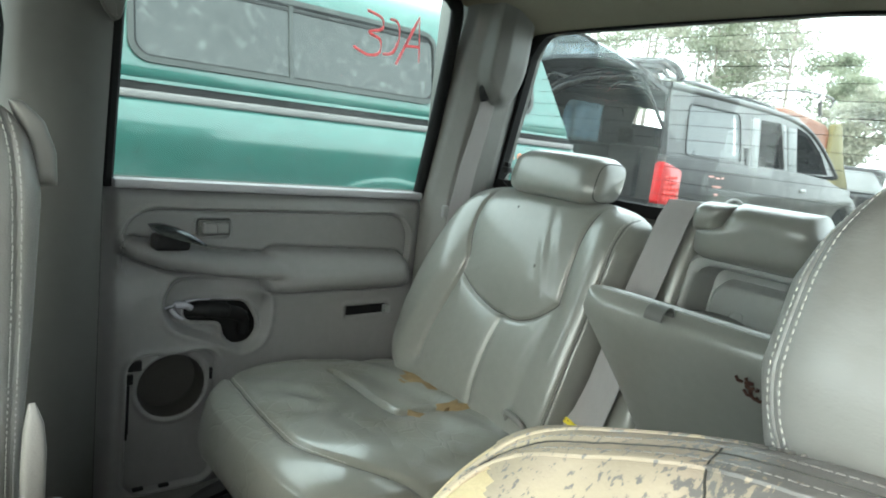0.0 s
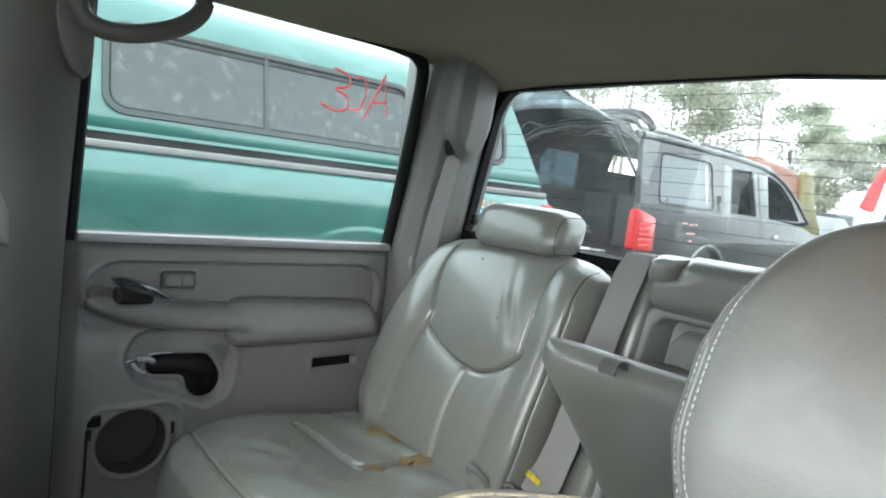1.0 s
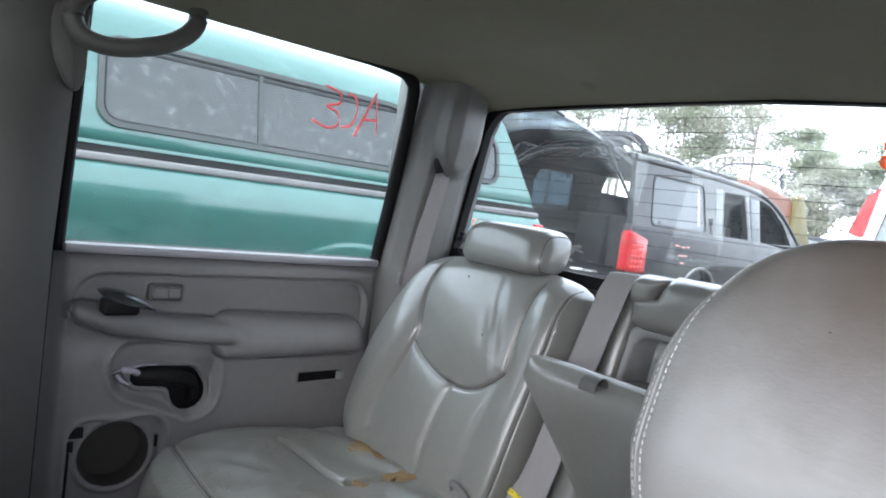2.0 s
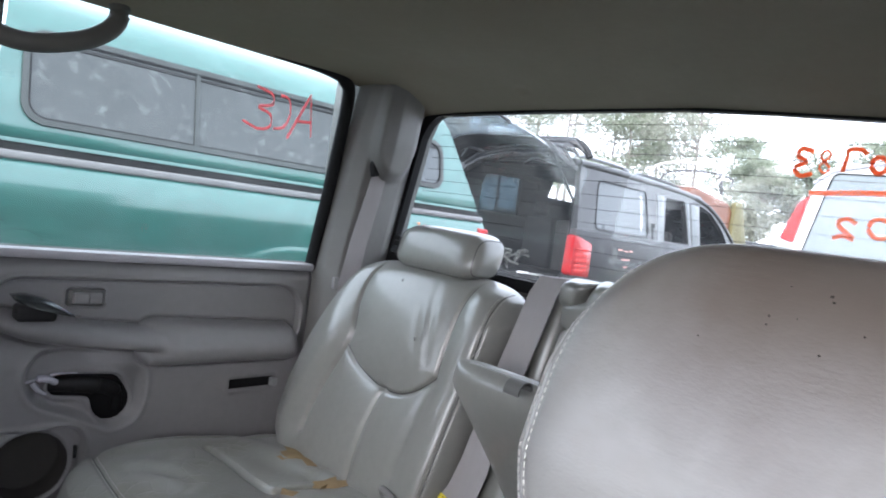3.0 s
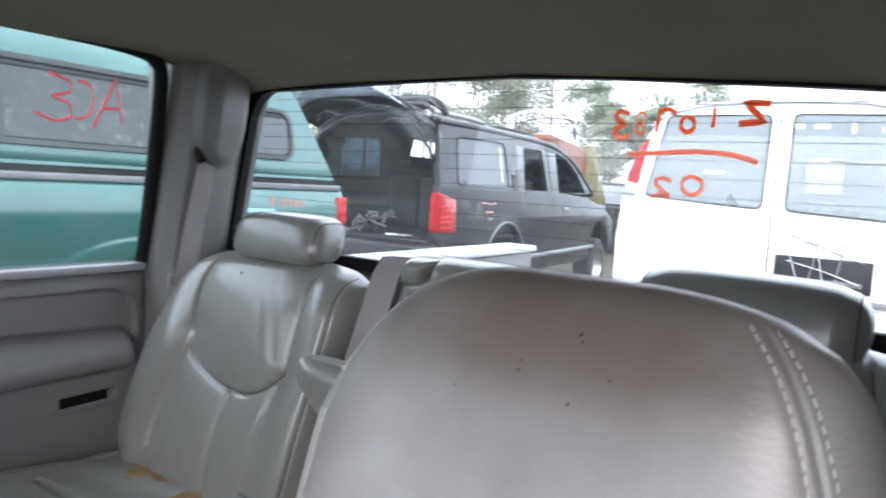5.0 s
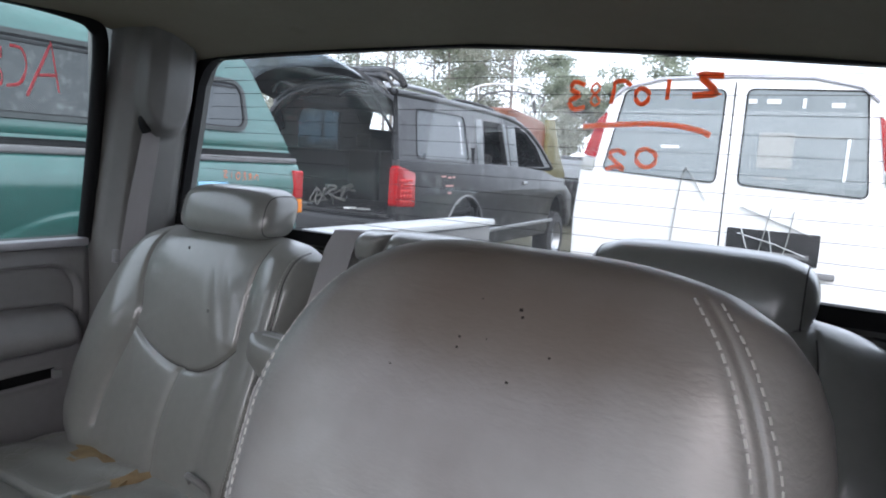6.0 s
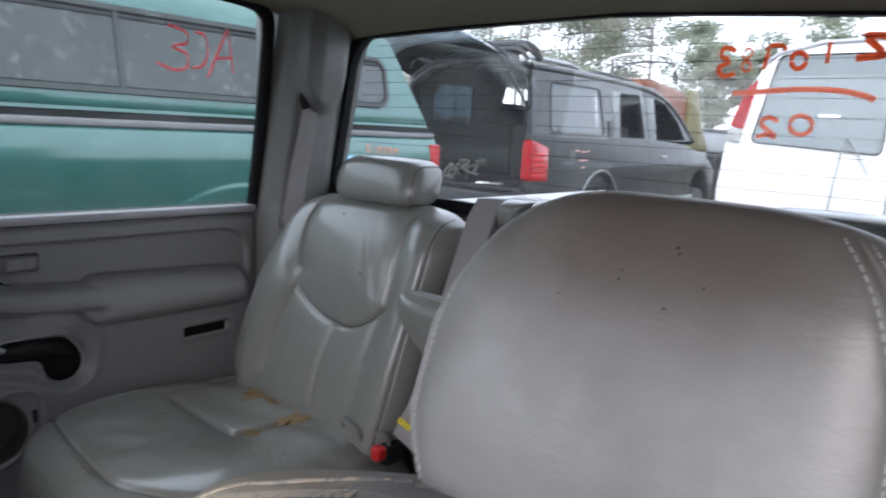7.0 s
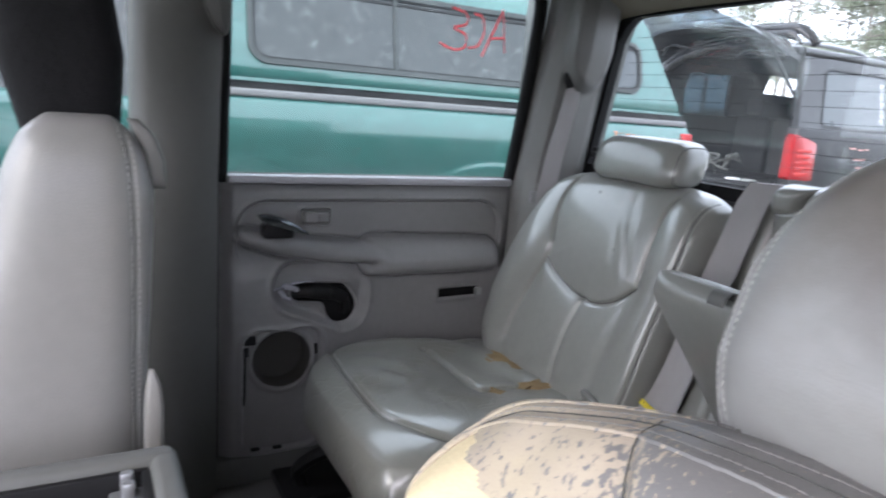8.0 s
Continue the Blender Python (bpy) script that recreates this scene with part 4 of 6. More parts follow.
cf = [(i * 150 + j, (i + 1) * 150 + j, (i + 1) * 150 + j + 1, i * 150 + j + 1) for i in range(89) for j in range(149)]
o_ = len(cv)
cv += [(p[0] + 0.01, p[1] + 0.02, p[2]) for p in cv]
cf += [tuple(o_ + k for k in f[::-1]) for f in cf]
# the cover's shade comes from the darkened copy of the trim plastic
part("pillar_cover", (cv, cf), PLASTIC_SHADED, cpil)
part("belt_slot", tube(bez((0.826, 0.663, 1.568), (0.824, 0.668, 1.552), (0.832, 0.668, 1.530)), 0.010, 10), BLACK, cpil, "black belt slot")
part("pillar_backing", boxes((0.82, 0.955, 0.76, 0.86, 0.60, 1.77), bevel=0.01), PLASTIC_DARK, cpil)
belt = solo("seat_belt", ribbon([((0.826, 0.668, 1.545), (0.862, 0.664, 1.528)), ((0.822, 0.682, 1.48), (0.862, 0.676, 1.47)), ((0.815, 0.705, 1.38), (0.858, 0.697, 1.37)), ((0.805, 0.715, 1.28), (0.85, 0.705, 1.27)), ((0.80, 0.72, 1.1), (0.845, 0.71, 1.1))]), BELT, "grey webbing seat belt hanging from the rear pillar", "seat belt")
solo("belt_latch", boxes((0.792, 0.806, 0.716, 0.728, 1.255, 1.282), bevel=0.003), PLASTIC, "small grey plastic belt latch by the door", "latch")


# ---- rear seats ----
def rear_seat(s, label):
    """One outer rear seat: s is 1 on the passenger side and -1, mirrored, behind the driver."""
    seat = thing("rear_seat", (0.55, 0.48 * s, 0.60), label, "car seat", "rear seats")
    left = curve([(0.865, 0.28), (0.89, 0.235), (0.93, 0.212), (1.13, 0.198), (1.28, 0.182), (1.325, 0.196), (1.345, 0.235), (1.352, 0.30)])
    right = curve([(0.865, 0.61), (0.89, 0.66), (0.93, 0.695), (0.98, 0.716), (1.06, 0.719), (1.14, 0.706), (1.22, 0.687), (1.29, 0.668), (1.325, 0.645), (1.345, 0.60), (1.352, 0.54)])
    arch = bez((0.556, 1.163), (0.508, 1.136), (0.435, 1.113), (0.375, 1.111), (0.325, 1.130), (0.286, 1.165))
    seam_l = bez((0.566, 1.352), (0.576, 1.30), (0.570, 1.245), (0.554, 1.20), (0.556, 1.160), (0.578, 1.09), (0.597, 1.02), (0.602, 0.97))
    seam_r = bez((0.276, 1.352), (0.286, 1.30), (0.288, 1.235), (0.286, 1.165))
    flute = bez((0.412, 1.109), (0.421, 1.05), (0.423, 0.98), (0.412, 0.90))
    flute2 = bez((0.288, 1.155), (0.296, 1.10), (0.303, 1.037), (0.308, 0.98))
    edge = bez((0.214, 1.338), (0.214, 1.24), (0.222, 1.10), (0.229, 0.98), (0.238, 0.89))

    SEAM_B, SEAM_A = np.array(sorted((p[1], p[0]) for p in seam_l)).T

    def relief(a, b):
        d = np.minimum(np.minimum(near(a, b, arch), near(a, b, seam_l)), near(a, b, seam_r))
        h = -0.006 * np.exp(-(d / 0.0040) ** 2) + 0.010 * (1 - np.exp(-d / 0.038))
        h += groove(a, b, flute, 0.004, 0.006, 0.008, 0.040) + groove(a, b, flute2, 0.004, 0.012) + groove(a, b, edge, 0.004, 0.003)
        h += 0.022 * step(np.interp(b, SEAM_B, SEAM_A) + 0.022 - a, 0.075) * step(np.abs(b - 1.08) - 0.18, 0.22)
        h += 0.012 * step(a - 0.27, 0.07)
        h += 0.0012 * np.sin(160 * (a - 0.33 - 0.35 * (b - 1.2))) * np.exp(-((a - 0.33 - 0.3 * (b - 1.2)) / 0.03) ** 2 - ((b - 1.24) / 0.07) ** 2)
        h += 0.003 * np.sin(60 * a + 90 * b) * np.exp(-((b - 0.92) / 0.03) ** 2)
        return h

    pad = Pad((0.832, 0, 0), (0, s, 0), (0, 0, 1), (-1, 0, 0), 0.865, 1.352, left, right, 0.058, 0.055, relief, 300, 310, 5.0, 6.0, lambda b: (1.28 - b) * 0.30, 0.45)
    bk = part("backrest", pad.data(), LEATHER, seat)
    part("stitching", join(*[pad.stitches([(p[0] + off, p[1]) for p in edge], 0.006, 0.004, 0.0006) for off in (0.004, -0.004)]), THREAD, bk, "pale double stitching", kind="stuff")

    for ln in (arch, seam_l[:44], seam_r, edge):
        part("seam", pad.seam([p for p in ln if 0.90 < p[1] < 1.335]), SEAM_SHADE, bk, "sewn seam with its crease shade as a dark line")

    cl = curve([(0.205, 0.25), (0.225, 0.222), (0.27, 0.205), (0.65, 0.205), (0.76, 0.22)])
    cr = curve([(0.205, 0.58), (0.218, 0.64), (0.245, 0.695), (0.29, 0.742), (0.35, 0.768), (0.65, 0.775), (0.76, 0.76)])
    front_seam = bez((0.755, 0.345), (0.72, 0.305), (0.60, 0.285), (0.45, 0.278), (0.376, 0.284), (0.30, 0.328), (0.22, 0.415))
    side_seam = bez((0.735, 0.31), (0.725, 0.40), (0.72, 0.55), (0.70, 0.70))
    tear_a = bez((0.66, 0.50), (0.56, 0.508), (0.46, 0.515), (0.44, 0.54))
    tear_b = bez((0.44, 0.52), (0.43, 0.60), (0.41, 0.66))

    def sit(a, b):
        h = groove(a, b, front_seam, 0.007, 0.006, 0.006, 0.03) + groove(a, b, side_seam, 0.006, 0.006, 0.005, 0.03)
        h += 0.016 * np.clip((0.66 - b) / 0.36, 0, 1) + groove(a, b, tear_a, 0.010, 0.006, 0.004, 0.02) + groove(a, b, tear_b, 0.009, 0.006, 0.004, 0.02)
        h += 0.016 * step(0.70 - a, 0.08) * step(np.abs(b - 0.43) - 0.12, 0.2) - 0.012 * np.exp(-((a - 0.50) / 0.13) ** 2 - ((b - 0.52) / 0.13) ** 2)
        h += 0.0025 * np.sin(70 * a + 25 * b) * np.exp(-((b - 0.36) / 0.05) ** 2 - ((a - 0.58) / 0.12) ** 2)
        h += 0.002 * np.sin(30 * a - 80 * b + 2 * np.sin(40 * a)) * np.exp(-((b - 0.38) / 0.06) ** 2 - ((a - 0.52) / 0.12) ** 2)
        h += 0.003 * np.sin(55 * b + 20 * a) * np.exp(-((b - 0.62) / 0.08) ** 2)
        return h

    cus = Pad((0, 0, 0.847), (0, s, 0), (1, 0, 0), (0, 0, 1), 0.205, 0.76, cl, cr, 0.070, 0.24, sit, 280, 280, 5.0, 6.5, None, 0.42, True)
    cu = part("seat_cushion", cus.data(), LEATHER_WORN, seat)
    part("stitching", join(*[cus.stitches([(p[0], p[1] + off) for p in front_seam[:70]], 0.007, 0.005, 0.0007) for off in (0.005, -0.004)]), THREAD, cu, "pale double stitching", kind="stuff")

    part("seam", cus.seam(front_seam[8:78]), SEAM_SHADE, cu, "sewn seam with its crease shade as a dark line")
    part("seam", cus.seam(side_seam[4:-6]), SEAM_SHADE, cu, "sewn seam with its crease shade as a dark line")

    # headrest: a rounded bar with closed, stitched ends
    hv, hf = [], []
    nr, ns = 46, 36
    for i in range(nr + 1):
        w = -1 + 2 * i / nr
        w = math.sin(w * math.pi / 2)
        e = max(1 - abs(w) ** 7, 0) ** 0.42
        e *= 1 - 0.035 * math.exp(-((abs(w) - 0.80) / 0.03) ** 2)
        for k in range(ns):
            q = math.tau * k / ns
            cxx, czz = math.copysign(abs(math.cos(q)) ** 0.6, math.cos(q)), math.copysign(abs(math.sin(q)) ** 0.6, math.sin(q))
            hv.append((0.852 + 0.052 * e * cxx + 0.012 * e * czz, ((0.415 + 0.124 * w) if s > 0 else (0.428 + 0.140 * w)) * s, (1.388 if s > 0 else 1.372) + 0.047 * e * czz + 0.004 * (1 - w * w)))
    for i in range(nr):
        for k in range(ns):
            hf.append((i * ns + k, i * ns + (k + 1) % ns, (i + 1) * ns + (k + 1) % ns, (i + 1) * ns + k))
    hd = part("headrest", (hv, hf), LEATHER, seat)
    for i in (nr // 6, nr - nr // 6):
        part("seam", tube([Vector(p) for p in hv[i * ns:(i + 1) * ns]], 0.0011, 6, 1.0, True), SEAM_SHADE, hd, "sewn seam with its crease shade as a dark line")
    part("headrest_base", boxes((0.815, 0.89, *sorted((0.34 * s, 0.49 * s)), 1.335, 1.352), bevel=0.006), PLASTIC_DARK, hd)
    return seat, pad, cus


seat_p, pad_p, cus_p = rear_seat(1, "grey leather rear seat with a torn cushion and headrest")
seat_d, pad_d, cus_d = rear_seat(-1, "grey leather rear seat behind the driver with a headrest")


def flake(cus, pts, lift, name, material, label, parent):
    """A thin ragged patch on a cushion."""
    vs = [cus.on(a, b, lift) for a, b in pts]
    c = sum(vs, Vector()) / len(vs)
    k = len(vs)
    vs = vs + [v + Vector((0, 0, 0.0012)) - (v - c) * 0.2 for v in vs] + [c + Vector((0, 0, 0.0012))]
    fs = [(i, (i + 1) % k, k + (i + 1) % k, k + i) for i in range(k)] + [(k + i, k + (i + 1) % k, 2 * k) for i in range(k)]
    part(name, (vs, fs), material, parent, label)


cush = [o for o in seat_p.children if o.name.startswith("seat_cushion")][0]
flake(cus_p, [(0.60, 0.652), (0.578, 0.655), (0.56, 0.632), (0.545, 0.628), (0.552, 0.606), (0.57, 0.604), (0.578, 0.625), (0.592, 0.634)], 0.0, "torn_patch", FOAM_OLD, "yellow foam showing through a tear", cush)
flake(cus_p, [(0.44, 0.658), (0.428, 0.652), (0.415, 0.672), (0.398, 0.655), (0.402, 0.628), (0.416, 0.618), (0.408, 0.598), (0.43, 0.585), (0.436, 0.60), (0.45, 0.61), (0.442, 0.632)], 0.001, "torn_patch", FOAM_OLD, "brown stained foam showing through a tear", cush)
flake(cus_p, [(0.45, 0.545), (0.44, 0.56), (0.41, 0.555), (0.40, 0.535), (0.425, 0.525)], 0.0, "torn_patch", FOAM_OLD, "brown stained foam showing through a tear", cush)
flake(cus_p, [(0.64, 0.512), (0.60, 0.515), (0.55, 0.522), (0.50, 0.521), (0.47, 0.527), (0.50, 0.514), (0.56, 0.509), (0.63, 0.507)], 0.0, "torn_flap", LEATHER, "pale curled leather flap", cush)
flake(cus_p, [(0.618, 0.650), (0.606, 0.668), (0.575, 0.664), (0.548, 0.655), (0.520, 0.662), (0.492, 0.650), (0.505, 0.634), (0.535, 0.640), (0.560, 0.615), (0.585, 0.618), (0.592, 0.640)], 0.0005, "torn_patch", FOAM_OLD, "yellow foam showing through a tear", cush)
for a, b in ((0.465, 1.317), (0.363, 1.221)):
    p = pad_p.on(a, b, 0.0)
    bkr = [o for o in seat_p.children if o.name.startswith("backrest")][0]
    part("scuff", boxes((p.x - 0.001, p.x + 0.001, p.y - 0.0016, p.y + 0.0016, p.z - 0.004, p.z + 0.004), bevel=0.0006), PLASTIC_DARK, bkr)

# middle seat: padded frame, storage tray, belt, and the armrest tipped forward
mid = thing("bench_middle", (0.85, 0, 0.86), "grey leather middle seat with an open storage tray", "car seat", "rear seats")
def post(s):
    return Pad((0.852, 0, 0), (0, 1, 0), (0, 0, 1), (-1, 0, 0), 0.88, 1.375, curve([(0.88, min(0.10 * s, 0.19 * s)), (1.375, min(0.10 * s, 0.176 * s))]), curve([(0.88, max(0.10 * s, 0.19 * s)), (1.375, max(0.10 * s, 0.176 * s))]), 0.03, 0.05, None, 24, 60, 4, 8, lambda b: (1.28 - b) * 0.27, 0.45).data()
part("side_bolster", post(1), LEATHER, mid)
part("side_bolster", post(-1), LEATHER, mid)
top_l = curve([(1.292, -0.085), (1.31, -0.10), (1.36, -0.10), (1.392, -0.085)])
top_r = curve([(1.292, 0.092), (1.305, 0.106), (1.340, 0.106), (1.352, 0.060), (1.392, 0.042)])
part("top_pad", Pad((0.862, 0, 0), (0, 1, 0), (0, 0, 1), (-1, 0, 0), 1.292, 1.392, top_l, top_r, 0.055, 0.05, None, 60, 40, 6, 4, None, 0.45).data(), LEATHER, mid)
part("belt_guide", Pad((0.858, 0, 0), (0, 1, 0), (0, 0, 1), (-1, 0, 0), 1.335, 1.388, curve([(1.335, 0.058), (1.36, 0.052), (1.388, 0.035)]), curve([(1.335, 0.105), (1.37, 0.108), (1.388, 0.098)]), 0.050, 0.05, None, 24, 24, 4, 4, None, 0.45).data(), LEATHER, mid)
tv, tf_ = [], []
rings = [(0.104, 1.298, 0.93, 0.016, 0.836), (0.100, 1.294, 0.935, 0.016, 0.832), (0.094, 1.288, 0.944, 0.022, 0.835), (0.090, 1.283, 0.950, 0.024, 0.842), (0.087, 1.278, 0.953, 0.024, 0.905), (0.076, 1.262, 0.958, 0.024, 0.908), (0.073, 1.255, 0.962, 0.024, 0.884), (0.068, 1.249, 0.966, 0.022, 0.878)]
for hw, zt, zb, r, x in rings:
    for y, z in rrect(-hw, hw, zb, zt, r, 6):
        tv.append((x + (z - 1.28) * 0.27, y, z))
nn = 28
for i in range(len(rings) - 1):
    for k in range(nn):
        tf_.append((i * nn + k, i * nn + (k + 1) % nn, (i + 1) * nn + (k + 1) % nn, (i + 1) * nn + k))
tf_.append(tuple(range((len(rings) - 1) * nn, len(rings) * nn)))
tray = part("storage_tray", (tv, tf_), PLASTIC_TRAY, mid, "pale grey plastic storage tray")
part("moulded_ring", tube([(0.8575 + 0.012 * math.sin(a) * 0.27, 0.020 + 0.012 * math.cos(a), 1.205 + 0.012 * math.sin(a)) for a in [math.tau * k / 24 for k in range(24)]], 0.0012, 6, 1, True), PLASTIC_TRAY, tray)
part("cup_holder", tube([(0.785 + 0.03 * math.sin(a), 0.022 + 0.058 * math.cos(a), 1.192 + 0.012 * math.sin(a)) for a in [math.tau * k / 28 for k in range(28)]], 0.012, 8, 1, True), PLASTIC_DARK, tray, "dark cup holder rim")
part("seat_cushion", Pad((0, 0, 0.80), (0, 1, 0), (1, 0, 0), (0, 0, 1), 0.22, 0.80, curve([(0.22, -0.18), (0.27, -0.202), (0.80, -0.202)]), curve([(0.22, 0.18), (0.27, 0.202), (0.80, 0.202)]), 0.11, 0.14, lambda a, b: groove(a, b, [(0.0, 0.5), (0.0, 0.8)], 0.006, 0.01, 0.004, 0.03), 50, 60, 6, 5, None, 0.42).data(), LEATHER, mid)
AT, AB = Vector((0.6093, 0, 1.2226)), Vector((0.772, 0, 0.952))
ax = (AT - AB).normalized()
an = Vector((-ax.z, 0, ax.x))
arm = thing("armrest", (0.772, 0, 0.95), "grey leather fold-down armrest tipped halfway forward", "armrest")
alen = (AT - AB).length
part("armrest_pad", Pad(AB - an * 0.035, (0, 1, 0), ax, an, 0, alen, curve([(0, -0.18), (0.03, -0.19), (alen - 0.02, -0.19), (alen, -0.178)]), curve([(0, 0.088), (0.03, 0.100), (alen - 0.17, 0.122), (alen - 0.08, 0.146), (alen - 0.03, 0.160), (alen, 0.146)]), 0.036, 0.03, lambda a, b: 0.003 * np.sin(9 * a + 2) * step(b - alen + 0.03, 0.2), 80, 90, 9, 9, None, 0.42).data(), LEATHER, arm)
ep = AB + ax * (alen - 0.002) - an * 0.038
part("piping", tube([ep + Vector((0, y, 0)) for y in np.linspace(-0.175, 0.125, 12)], 0.003, 8), PLASTIC_TRAY, arm, "pale edge piping")
lp = AB + ax * (alen + 0.006) - an * 0.012
part("pull_loop", ribbon([(lp + an * 0.012 * math.cos(q) * 1.2 + ax * 0.012 * math.sin(q) + Vector((0, 0.020, 0)), lp + an * 0.012 * math.cos(q) * 1.2 + ax * 0.012 * math.sin(q) + Vector((0, -0.008, 0))) for q in np.linspace(0.2, 3.9, 16)], 0.002), PLASTIC_DARK, arm, "dark grey pull loop")
mb = thing("middle_belt", (0.84, 0.14, 0.95), "pinkish grey webbing seat belt across the middle seat", "seat belt")
part("webbing", ribbon([((0.868, 0.168, 1.380), (0.868, 0.108, 1.384)), ((0.842, 0.166, 1.380), (0.842, 0.106, 1.383)), ((0.820, 0.168, 1.350), (0.820, 0.108, 1.352)), ((0.800, 0.176, 1.28), (0.800, 0.116, 1.28)), ((0.778, 0.186, 1.20), (0.778, 0.124, 1.20)), ((0.755, 0.19, 1.12), (0.755, 0.13, 1.12)), ((0.735, 0.195, 1.05), (0.735, 0.135, 1.04)), ((0.722, 0.205, 1.0), (0.722, 0.143, 0.985)), ((0.70, 0.22, 0.955), (0.705, 0.155, 0.93))], 0.0018), BELT, mb)
part("label", ribbon([((0.7105, 0.2105, 0.984), (0.7118, 0.180, 0.976)), ((0.7065, 0.2135, 0.975), (0.7082, 0.183, 0.966))], 0.0008), YELLOW, mb, "yellow woven belt label")
bc = thing("belt_buckle", (0.66, 0.25, 0.9), "black belt buckle with a red button on the seat", "buckle")
part("buckle_body", boxes((0.668, 0.715, 0.196, 0.222, 0.905, 0.940), bevel=0.005), BLACK, bc)
part("button", boxes((0.650, 0.672, 0.198, 0.221, 0.918, 0.944), bevel=0.006, seg=3), RED_BUTTON, bc, "red release button")
solo("buckle_loop", tube([(0.664 - 0.012 * math.sin(a), 0.282 + 0.026 * math.copysign(abs(math.cos(a)) ** 0.7, math.cos(a)), 0.944 + 0.020 * math.copysign(abs(math.sin(a)) ** 0.7, math.sin(a)) + 0.006 * math.cos(a)) for a in [math.tau * k / 28 for k in range(28)]], 0.006, 8, 1.0, True), PLASTIC_SHADED, "grey plastic buckle sleeve at the seat's base", "buckle sleeve")
solo("buckle_loop", tube(bez((0.690, 0.232, 0.925), (0.676, 0.234, 0.952), (0.680, 0.214, 0.958), (0.686, 0.206, 0.93)), 0.006, 8, 0.6), PLASTIC_SHADED, "dark grey plastic buckle sleeve beside the belt", "buckle sleeve")
mud = AB + ax * 0.262 + an * 0.004
mo = []
random.seed(4)
for k in range(9):
    c = mud + Vector((0, -0.128 + random.uniform(-0.012, 0.012), 0)) + ax * random.uniform(-0.014, 0.014)
    e = c + ax * random.uniform(-0.012, 0.012) + Vector((0, random.uniform(-0.012, 0.012), 0)) + an * random.uniform(0, 0.004)
    mo.append(tube([c, (c + e) / 2 + an * 0.003, e], 0.0022, 6))
solo("mud_clump", join(*mo), MUD, "dry brown mud nest stuck on the armrest", "dirt")

# ---- front seats ----
U_, N_ = Vector((0.31, 0, 0.951)), Vector((-0.951, 0, 0.31))
fs = thing("driver_seat", (0.0, -0.459, 0.60), "grey leather driver's seat, reclined, cracked, foam showing", "car seat", "front seats")
O_ = Vector((0.159, -0.459, 1.2655))
hw_ = curve([(-0.60, 0.262), (-0.20, 0.262), (-0.08, 0.257), (-0.045, 0.257), (-0.025, 0.249), (-0.008, 0.231), (0.004, 0.20), (0.016, 0.165), (0.030, 0.12), (0.040, 0.075), (0.046, 0.04)])
seam_1 = bez((0.108, 0.027), (0.083, -0.015), (0.076, -0.06), (0.10, -0.2), (0.12, -0.4))
seam_2 = bez((-0.02, 0.0400), (0.02, 0.0385), (0.06, 0.0340), (0.106, 0.0250), (0.16, 0.004), (0.198, -0.014), (0.220, -0.04), (0.232, -0.10), (0.235, -0.16))


def back_relief(a, b):
    h = groove(a, b, seam_1, 0.006, 0.005, 0.006, 0.03) + groove(a, b, seam_2, 0.004, 0.003)
    h += 0.042 * step(0.16 - a, 0.10) * step(b + 0.05, 0.08) + 0.015 * step(0.16 + a, 0.08)
    h += 0.0012 * np.sin(120 * a + 40 * b) * step(0.1 - a, 0.1)
    return h


dpad = Pad(O_, (0, 1, 0), U_, N_, -0.60, 0.046, lambda b: -hw_(b), hw_, 0.098, 0.085, back_relief, 180, 260, 5, 12, None, 0.45)
ca_ = (dpad.a[:-1, :-1] + dpad.a[1:, 1:]) / 2
cb_ = (dpad.b[:-1, :-1] + dpad.b[1:, 1:]) / 2
rough_ = 0.004 * np.sin(190 * cb_) + 0.003 * np.sin(470 * cb_ + 60 * ca_) + 0.003 * np.sin(330 * ca_)
bare = (ca_ > 0.10) & (cb_ < -0.024 + 0.38 * (ca_ - 0.232) + rough_ * 0.5) | (ca_ > 0.246 + 1.4 * np.clip(cb_ + 0.022, -0.10, 0) + rough_) & (cb_ < -0.020 + rough_)
dback = part("backrest", dpad.data(keep=~bare), LEATHER_PEEL, fs, "cracked and peeling grey leather")
foam_pad = np.zeros_like(bare)
foam_pad[1:-1, 1:-1] = bare[1:-1, 1:-1] | bare[:-2, 1:-1] | bare[2:, 1:-1] | bare[1:-1, :-2] | bare[1:-1, 2:]
part("bare_foam", dpad.data(keep=foam_pad | bare, sink=0.004, back=False), FOAM, dback, "torn cream foam at the seat's edge")
part("seam", dpad.seam(seam_2, 0.0006), SEAM_SHADE, dback, "sewn seam with its crease shade as a dark line")
part("seam", dpad.seam(seam_1[:50], 0.0007), SEAM_SHADE, dback, "sewn seam with its crease shade as a dark line")
part("stitching", join(*[dpad.stitches([(p[0], p[1] + off) for p in seam_2], 0.005, 0.0034, 0.0005, 0.0001) for off in (0.004, -0.004)]), LEATHER_PALE, dback, "grey double stitching", kind="stuff")
for off in (0.0085, -0.0085):
    part("piping", tube([dpad.exact(p[0], p[1] + off, -0.0010) for p in seam_2[2:]], 0.0019, 8), LEATHER_PEEL, dback, "raised grey leather piping")
part("seat_base", boxes((-0.52, 0.05, -0.70, -0.21, 0.66, 0.86), bevel=0.05, seg=4), LEATHER, fs)
part("seat_mount", boxes((-0.48, -0.02, -0.70, -0.25, 0.60, 0.67), bevel=0.01), BLACK, fs)
HO = Vector((0.212, -0.459, 1.380))
